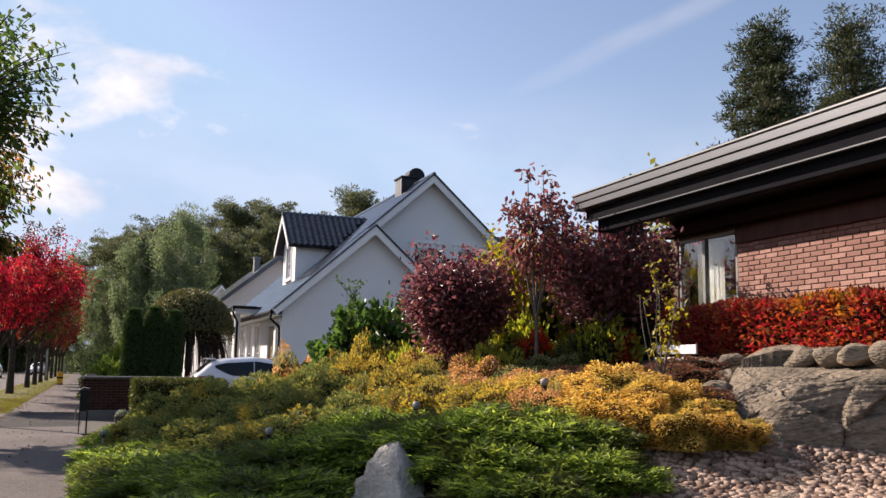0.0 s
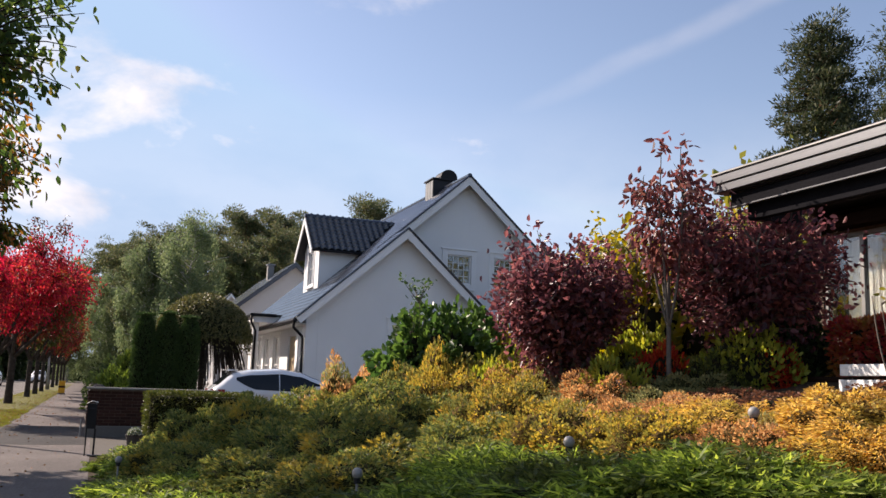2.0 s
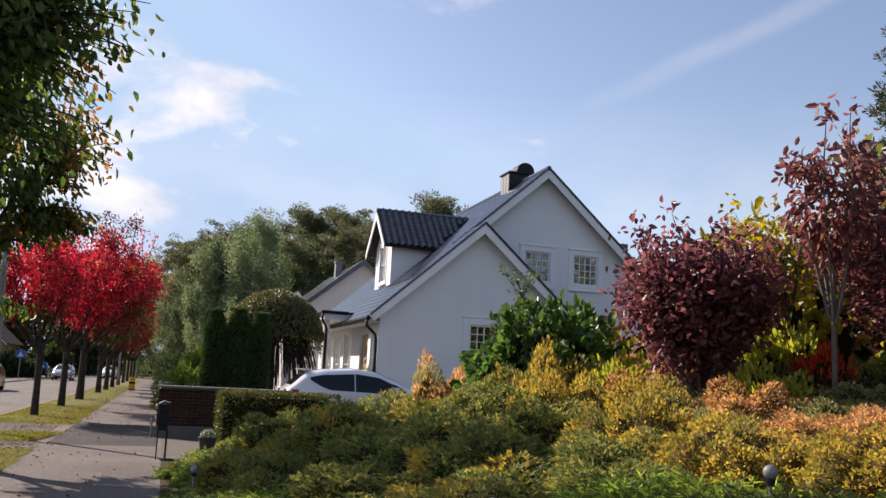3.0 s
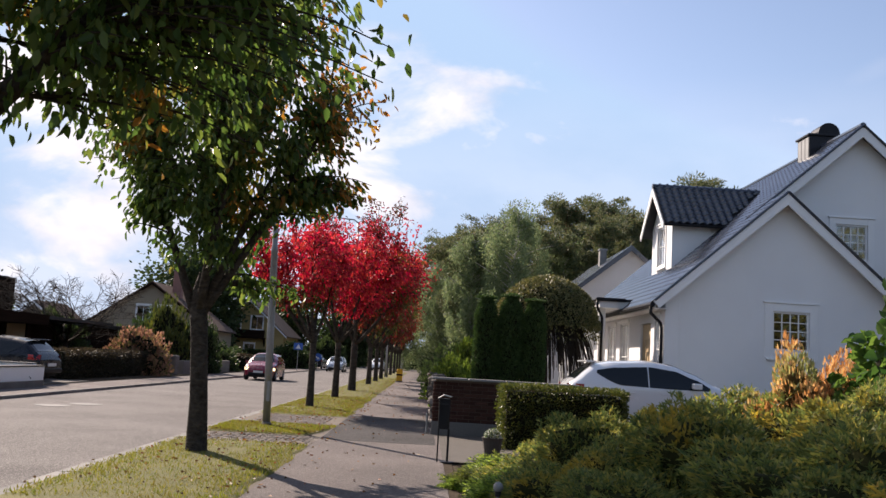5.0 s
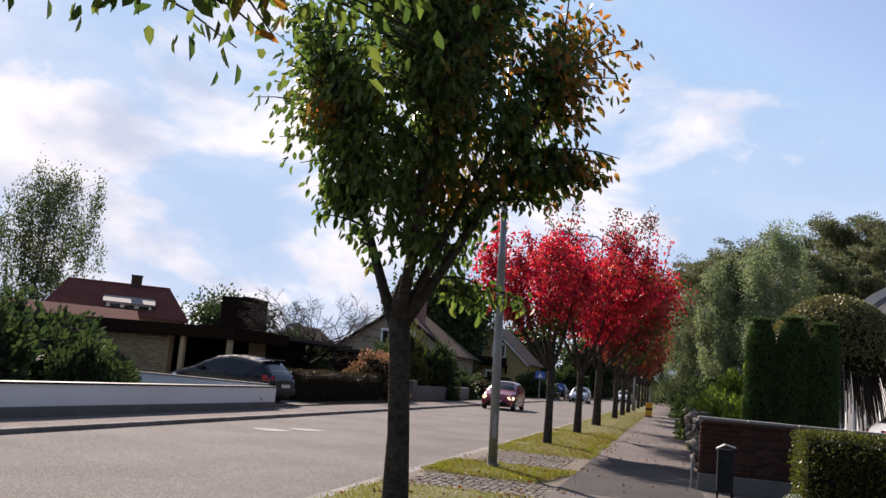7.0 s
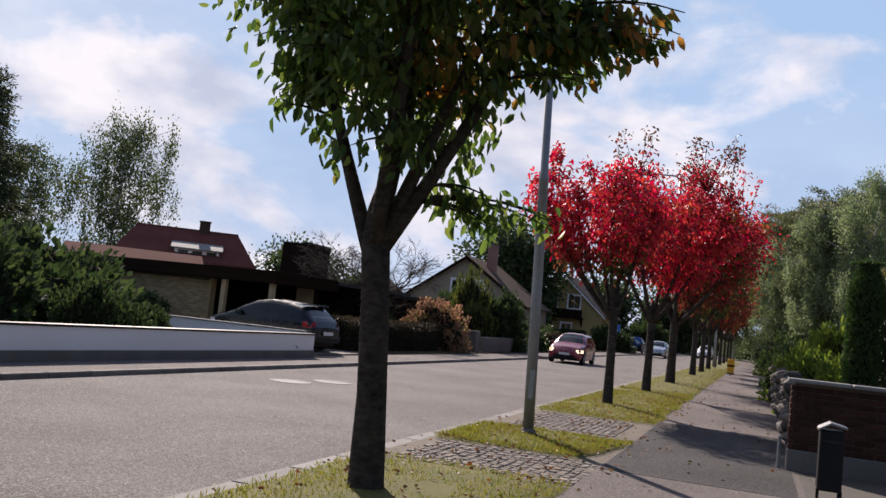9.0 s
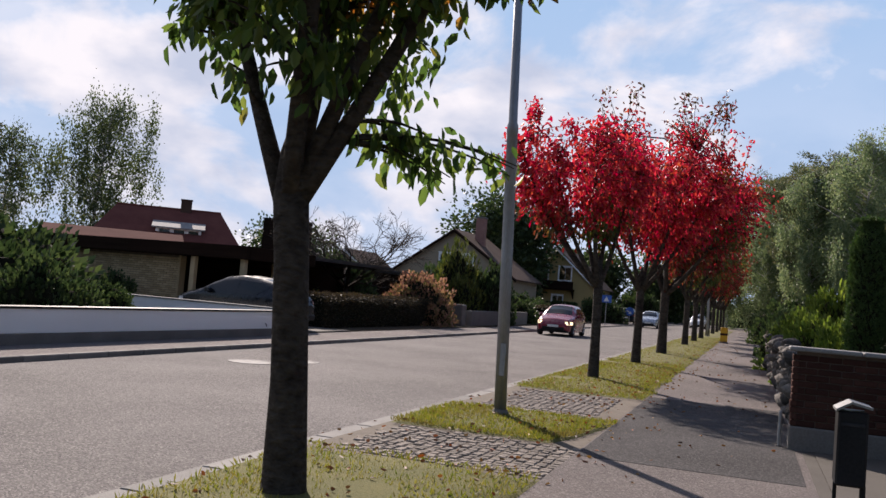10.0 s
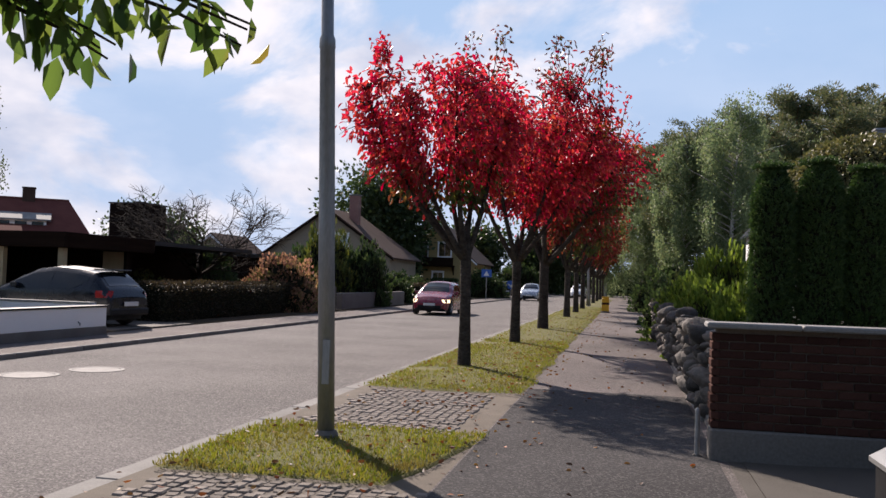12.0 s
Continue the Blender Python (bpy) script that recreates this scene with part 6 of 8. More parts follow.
    for wc in wheels:
        for side in (-1, 1):
            x, y = (wc - 0.5) * L, side * (W / 2 - 0.11)
            ty = part("tyre", M().lathe([(wr * 0.62, -0.1), (wr * 0.93, -0.1), (wr, -0.06), (wr, 0.06), (wr * 0.93, 0.1), (wr * 0.62, 0.1)], (x, y, wr), 22, "y"), RUBBER, c, smooth=False, world=False)
            rim = M().lathe([(wr * 0.16, side * 0.075), (wr * 0.6, side * 0.085), (wr * 0.66, side * 0.102), (wr * 0.66, side * 0.02)], (x, y, wr), 20, "y")
            part("rim", rim, CHROME, ty, world=False)
            for k in range(5):
                a = 2 * math.pi * k / 5 + 0.3
                u, v = math.cos(a), math.sin(a)
                sp = M().tube([(x + u * wr * 0.1, y + side * 0.1, wr + v * wr * 0.1), (x + u * wr * 0.62, y + side * 0.095, wr + v * wr * 0.62)], 0.028, 6)
                part("spoke", sp, CHROME, ty, world=False)
    return c


build_car("white_hatchback", (4.98, 28.0, 0.27), 0, 4.5, 1.76, 1.49, CAR_WHITE, "white hatchback parked in the driveway before the house", sleek=True)
build_car("dark_estate_car", (-15.55, 38.6, 0.015), 174, 4.3, 1.8, 1.48, CAR_DARK, "dark blue crossover car parked nose-in at the carport", boxy=1.0, sleek=True)
build_car("red_hatchback", (-9.5, 58.0, ROAD_Z), -90, 4.1, 1.75, 1.47, CAR_RED, "dark red hatchback with lit headlamps on the road", lit=True)
build_car("silver_car", (-9.2, 96.0, ROAD_Z), -90, 4.3, 1.76, 1.47, CAR_SILVER, "silver car further down the street")
build_car("white_car", (-6.2, 118.0, ROAD_Z), -90, 4.3, 1.76, 1.5, CAR_WHITE, "white car far down the street")
build_car("pale_parked_car", (3.6, 63.0, 0.2), -90, 4.4, 1.8, 1.75, CAR_SILVER, "pale car parked behind garden bushes", boxy=1.0)
build_car("blue_car", (-12.2, 104.0, 0.0), 90, 4.3, 1.76, 1.5, CAR_DARK, "dark car parked at the far kerb")


# ---- street furniture ----
def build_lamp(name, x, y, h=7.6, arm=True):
    p = thing(name, (x, y, 0.0), "galvanised steel street lamp post on the verge", "street lamp", "street lamps")
    part("footing", M().lathe([(0.11, -0.05), (0.11, 0.05), (0.085, 0.09)], (x, y, 0), 14), CONCRETE, p)
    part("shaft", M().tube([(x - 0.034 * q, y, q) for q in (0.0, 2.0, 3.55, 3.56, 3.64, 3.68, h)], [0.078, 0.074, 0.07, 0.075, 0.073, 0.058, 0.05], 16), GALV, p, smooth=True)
    part("door", M().cbox(x - 0.035, x + 0.035, y - 0.082, y - 0.07, 0.5, 0.9, 0.004), GALV, p)
    if arm:
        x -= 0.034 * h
        part("arm", M().tube([(x, y, h - 0.05), (x - 0.2, y, h + 0.1), (x - 1.4, y, h + 0.18)], 0.03, 8), GALV, p, smooth=True)
        part("lantern", M().prism([(x - 2.1, h + 0.14), (x - 1.3, h + 0.12), (x - 1.3, h + 0.26), (x - 1.55, h + 0.3), (x - 2.0, h + 0.22)], "y", y - 0.13, y + 0.13), METAL_GREY, p, "flat grey lantern head")
    return p


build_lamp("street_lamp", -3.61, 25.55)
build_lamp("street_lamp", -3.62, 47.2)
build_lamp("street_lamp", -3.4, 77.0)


def build_mailbox():
    x, y = -0.14, 20.85
    p = thing("mailbox", (x, y, 0.0), "black metal mailbox on a thin post by the footway", "mailbox")
    b = part("box", M().cbox(x - 0.085, x + 0.085, y - 0.1, y + 0.1, 0.5, 0.95, 0.012), BLACK, p)
    part("lid", M().prism([(x - 0.1, 0.96), (x - 0.015, 1.01), (x + 0.1, 0.985), (x + 0.1, 0.97), (x - 0.015, 0.995), (x - 0.1, 0.945)], "y", y - 0.12, y + 0.11), METAL_GREY, b, "grey sheet lid")
    part("slot", M().cbox(x - 0.065, x + 0.065, y - 0.106, y - 0.099, 0.86, 0.88, 0.002), METAL_DARK, b)
    part("post", M().tube([(x - 0.07, y + 0.06, -0.1), (x - 0.07, y + 0.06, 0.5)], 0.012, 8), BLACK, p)
    part("post", M().tube([(x + 0.08, y, -0.1), (x + 0.08, y, 0.5)], 0.018, 8), BLACK, p)
    part("foot", M().lathe([(0.1, 0.0), (0.1, 0.02)], (x + 0.08, y, 0), 12), METAL_DARK, p)


build_mailbox()
q = thing("steel_stub_post", (-0.36, 26.0, 0), "short grey steel post at the wall corner", "post")
part("tube", M().lathe([(0.022, -0.05), (0.022, 0.4), (0.012, 0.42)], (-0.36, 26.0, 0), 10), GALV, q)
part("collar", M().lathe([(0.04, 0.0), (0.035, 0.02)], (-0.36, 26.0, 0), 10), CONCRETE, q)


def build_grit_post():
    x, y = -2.05, 65.5
    p = thing("yellow_utility_post", (x, y, 0), "yellow plastic marker post on the verge", "utility post")
    part("base", M().cbox(x - 0.24, x + 0.24, y - 0.2, y + 0.2, -0.05, 0.08, 0.02), CONCRETE, p)
    part("body", M().cbox(x - 0.19, x + 0.19, y - 0.15, y + 0.15, 0.08, 0.78, 0.03), YELLOW, p)
    part("top", M().cbox(x - 0.2, x + 0.2, y - 0.16, y + 0.16, 0.78, 0.86, 0.03), YELLOW, p)
    part("dark_band", M().cbox(x - 0.195, x + 0.195, y - 0.156, y + 0.156, 0.42, 0.55, 0.01), BRICK_DK, p, "dark red band")


build_grit_post()


def build_sign(x, y, z, kind):
    p = thing("road_sign", (x, y, 0), "blue and white road sign on a grey pole", "road sign", "road signs")
    part("pole", M().lathe([(0.03, -0.1), (0.03, z + 0.4)], (x, y, 0), 8), GALV, p)
    if kind == "round":
        part("face", M().lathe([(0.4, -0.01), (0.4, 0.01)], (x, y - 0.05, z), 24, "y"), BLUE, p)
        part("arrow", M().prism([(x - 0.22, z + 0.14), (x + 0.06, z - 0.06), (x + 0.12, z + 0.04), (x + 0.2, z - 0.24), (x - 0.1, z - 0.2), (x - 0.02, z - 0.14), (x - 0.28, z + 0.06)], "y", y - 0.075, y - 0.062), PLATE, p)
    else:
        part("face", M().cbox(x - 0.4, x + 0.4, y - 0.06, y - 0.04, z - 0.3, z + 0.3, 0.005), BLUE, p)
        part("symbol", M().prism([(x - 0.22, z - 0.2), (x + 0.22, z - 0.2), (x, z + 0.2)], "y", y - 0.07, y - 0.061), PLATE, p)


build_sign(-11.7, 86.0, 2.1, "square")
build_sign(-11.6, 100.0, 1.2, "round")


# kerbs: single stones
def kerb(name, x0, x1, ya, yb, ln, z0, z1, label, near, stone=KERBSTONE):
    k = thing(name, ((x0 + x1) / 2, near[0], 0), label, "kerb", kind="structure")
    n = int((yb - ya) / ln)
    me = mesh_of("kerbstone", M().cbox(0, x1 - x0, 0, ln - 0.012, z0, z1, 0.015), stone)
    rest = M()
    for i in range(n):
        y = ya + i * ln
        if near[0] <= y <= near[1]:
            ob = new("kerbstone", me)
            ob.parent = k
            ob.location = Vector((x0, y, 0)) - root_at(k)
        else:
            rest.cbox(x0, x1, y, y + ln - 0.012, z0, z1, 0.015)
    part("kerb_run", rest, stone, k)["kind"] = "stuff"


kerb("kerb_east", -4.72, -4.5, -20, 200, 0.95, -0.3, -0.03, "pale granite kerb, nearly flush with the verge", (12, 75))
kerb("kerb_west", -11.35, -11.2, -20, 200, 0.95, -0.3, -0.02, "raised dark kerb of the far footway", (18, 90), KERB_DARK)
# manhole covers
for x, y in ((-9.5, 29.35), (-9.08, 30.4)):
    c = thing("manhole_cover", (x, y, ROAD_Z), "round worn cast-iron manhole cover in the road", "manhole cover", "manhole covers")
    part("ring", M().lathe([(0.42, ROAD_Z - 0.05), (0.42, ROAD_Z + 0.008), (0.36, ROAD_Z + 0.008), (0.36, ROAD_Z - 0.05)], (x, y, 0), 24), IRON, c)
    part("plate", M().lathe([(0.35, ROAD_Z - 0.05), (0.35, ROAD_Z + 0.006)], (x, y, 0), 24), IRON, c)


def build_bench():
    x, y = 6.95, 9.75
    z = height(x, y) - 0.46
    p = thing("garden_bench", (x, y, z), "white painted slatted garden bench against the planting", "bench")
    for k in range(3):
        part("seat_slat", M().cbox(x - 0.22 + 0.15 * k, x - 0.09 + 0.15 * k, y - 0.42, y + 0.42, z + 0.4, z + 0.43, 0.006), WHITEPAINT, p)
    for k in range(2):
        part("back_slat", M().cbox(x + 0.2, x + 0.225, y - 0.42, y + 0.42, z + 0.5 + 0.16 * k, z + 0.62 + 0.16 * k, 0.006), WHITEPAINT, p)
    for yy in (y - 0.38, y + 0.33):
        part("leg", M().cbox(x - 0.2, x - 0.14, yy, yy + 0.05, z - 0.05, z + 0.4, 0.005), WHITEPAINT, p)
        part("leg", M().cbox(x + 0.14, x + 0.2, yy, yy + 0.05, z - 0.05, z + 0.62, 0.005), WHITEPAINT, p)


build_bench()
# low dark retaining wall under the red hedge
solid("retaining_wall", M().cbox(7.55, 7.75, 3.0, 11.2, 0.6, 1.78, 0.02), BROWNWOOD, "dark timber retaining edge below the red hedge", "retaining wall")
solid("terrace", M().box(7.75, 9.15, 3.0, 11.2, 0.6, 1.74), SOIL, "raised bed before the brick wall", "ground", kind="structure")


def build_garden_lamp(x, y):
    z = height(x, y)
    p = thing("garden_lamp", (x, y, z), "small garden lamp with a milky globe on a thin stake", "garden lamp", "garden lamps")
    part("stake", M().tube([(x, y, z - 0.1), (x, y, z + 0.36)], 0.012, 6), GALV, p)
    part("collar", M().lathe([(0.024, z + 0.34), (0.03, z + 0.385)], (x, y, 0), 10), METAL_DARK, p)
    part("globe", M().lathe([(0.045 * math.sin(t), z + 0.42 - 0.045 * math.cos(t)) for t in np.linspace(0.15, 3.05, 8)], (x, y, 0), 12), GLOBE, p, "milky glass globe", smooth=True)


for x, y in ((0.22, 15.2), (1.85, 9.9), (3.25, 9.0), (4.45, 8.35), (5.35, 11.6)):
    build_garden_lamp(x, y)


# ---- street trees ----
CH = "cherry street tree"
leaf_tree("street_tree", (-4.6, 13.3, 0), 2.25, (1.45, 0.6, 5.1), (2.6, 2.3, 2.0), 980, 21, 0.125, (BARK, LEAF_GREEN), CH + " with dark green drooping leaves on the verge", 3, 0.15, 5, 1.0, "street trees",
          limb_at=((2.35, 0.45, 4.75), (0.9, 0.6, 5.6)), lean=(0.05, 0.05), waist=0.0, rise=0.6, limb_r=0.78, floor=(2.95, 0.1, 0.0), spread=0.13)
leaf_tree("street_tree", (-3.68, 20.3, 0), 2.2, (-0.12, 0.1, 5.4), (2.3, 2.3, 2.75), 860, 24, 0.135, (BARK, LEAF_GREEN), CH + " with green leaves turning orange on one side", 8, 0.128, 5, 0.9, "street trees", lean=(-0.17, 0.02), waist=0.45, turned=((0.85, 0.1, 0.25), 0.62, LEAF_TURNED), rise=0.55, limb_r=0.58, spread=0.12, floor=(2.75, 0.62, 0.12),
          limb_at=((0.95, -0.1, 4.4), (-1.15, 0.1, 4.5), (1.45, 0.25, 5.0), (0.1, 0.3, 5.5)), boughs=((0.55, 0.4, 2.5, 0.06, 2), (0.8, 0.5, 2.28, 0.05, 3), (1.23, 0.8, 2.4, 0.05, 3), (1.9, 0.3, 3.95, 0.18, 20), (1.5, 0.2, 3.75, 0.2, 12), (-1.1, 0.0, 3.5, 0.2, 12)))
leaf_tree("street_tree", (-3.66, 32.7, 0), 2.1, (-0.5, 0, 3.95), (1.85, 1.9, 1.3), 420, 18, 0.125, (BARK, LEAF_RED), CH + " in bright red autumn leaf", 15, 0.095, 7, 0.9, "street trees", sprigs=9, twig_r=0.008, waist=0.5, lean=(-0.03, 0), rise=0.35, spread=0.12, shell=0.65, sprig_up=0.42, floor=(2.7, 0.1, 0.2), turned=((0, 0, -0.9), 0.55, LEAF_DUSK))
leaf_tree("street_tree", (-3.58, 39.0, 0), 2.2, (0.3, 0, 4.75), (2.6, 2.4, 1.85), 620, 18, 0.13, (BARK, LEAF_RED), CH + " in deep red autumn leaf, olive at its top", 22, 0.11, 7, 0.9, "street trees", sprigs=16, twig_r=0.008, waist=0.5, rise=0.35, spread=0.13, shell=0.62, sprig_up=0.5, floor=(2.85, 0.05, 0.1), turned=((0.15, 0, 0.9), 0.78, LEAF_OLIVERED))
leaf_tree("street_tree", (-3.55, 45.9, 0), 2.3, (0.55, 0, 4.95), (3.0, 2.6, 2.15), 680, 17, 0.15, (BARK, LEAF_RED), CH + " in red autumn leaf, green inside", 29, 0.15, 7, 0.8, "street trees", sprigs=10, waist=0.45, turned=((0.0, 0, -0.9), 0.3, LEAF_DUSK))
for k, (y, sd) in enumerate(((56.6, 31), (63.5, 33), (70.5, 35), (79.0, 37), (88.0, 39))):
    leaf_tree("street_tree", (-3.5, y, 0), 2.3, (0, 0, 4.9), (2.5, 2.6, 2.2), 420, 14, 0.19, (BARK, LEAF_DUSK), CH + ", leaves partly turned red and green", sd, 0.13, 6, 0.7, "street trees", sprigs=5, waist=0.4)
for y in (97.0, 106.0, 116.0):
    leaf_tree("street_tree", (-3.5, y, 0), 2.3, (0, 0, 4.9), (2.4, 2.4, 2.0), 150, 12, 0.24, (BARK, LEAF_DUSK), CH + " far along the verge", int(y), 0.12, 5, 0.7, "street trees", waist=0.4)

# ---- garden of the bungalow ----
shrub_source("juniper", LEAF_JUNIPER, 5600, 0.11, 0.2, "spray", 0.3, 4.6, 0.35, 3, core=CORE_GREEN)
shrub_source("juniper_b", LEAF_JUNIPER, 5600, 0.11, 0.2, "spray", 0.32, 4.0, 0.3, 4, core=CORE_GREEN)
shrub_source("frond", LEAF_FROND, 2500, 0.36, 0.1, "frond", 0.34, 4.4, 0.35, 5, gap=0.35, tufts=46)
shrub_source("gold", LEAF_GOLD, 10500, 0.054, 0.031, "tiny", 0.12, 3.5, 0.5, 6, tufts=30, core=CORE_WARM)
shrub_source("gold_b", LEAF_GOLD, 10500, 0.054, 0.031, "tiny", 0.16, 4.0, 0.5, 16, tufts=30, core=CORE_WARM)
shrub_source("rust", LEAF_RUST, 10500, 0.054, 0.029, "tiny", 0.15, 3.8, 0.55, 7, tufts=30, core=CORE_WARM)
shrub_source("rust_b", LEAF_RUST, 10500, 0.054, 0.029, "tiny", 0.19, 3.2, 0.55, 17, tufts=30, core=CORE_WARM)
shrub_source("orange", LEAF_ORANGE, 12500, 0.062, 0.025, "droop", 0.15, 4.2, 0.4, 8, tufts=30, core=CORE_WARM)
shrub_source("sage", LEAF_SAGE, 5200, 0.09, 0.035, "tiny", 0.16, 3.5, 0.8, 9, core=CORE_GREEN)
shrub_source("dry", LEAF_DRY, 3500, 0.09, 0.05, "tiny", 0.22, 4.5, 0.5, 10)
shrub_source("lime", LEAF_LIME, 2600, 0.11, 0.075, "leaf", 0.22, 3.0, 0.4, 11, gap=0.4)
shrub_source("yellow", LEAF_YELLOW, 1800, 0.13, 0.08, "droop", 0.25, 3.0, 0.4, 12, gap=0.5)
shrub_source("scarlet", LEAF_SCARLET, 2400, 0.12, 0.07, "leaf", 0.22, 3.0, 0.4, 13, gap=0.4)
shrub_source("salmon", LEAF_SALMON, 4200, 0.13, 0.08, "leaf", 0.18, 3.0, 0.05, 14, gap=0.3, tufts=22)
shrub_source("pinkish", LEAF_PINKISH, 6000, 0.075, 0.06, "tiny", 0.16, 4.0, 0.3, 24, gap=0.25, tufts=60)
shrub_source("vine", LEAF_VINE, 5200, 0.1, 0.075, "droop", 0.26, 3.0, 0.4, 18, gap=0.3, tufts=40)
shrub_source("green", LEAF_HEDGE, 5200, 0.08, 0.05, "tiny", 0.2, 3.0, 0.4, 19, gap=0.3, tufts=40)
shrub_source("fresh", LEAF_FRESH, 6000, 0.09, 0.06, "leaf", 0.24, 3.0, 0.4, 25, gap=0.35, tufts=40, core=CORE_GREEN)
shrub_source("dull", LEAF_DARK, 5200, 0.09, 0.056, "tiny", 0.2, 2.6, 0.4, 20, gap=0.3, tufts=40)

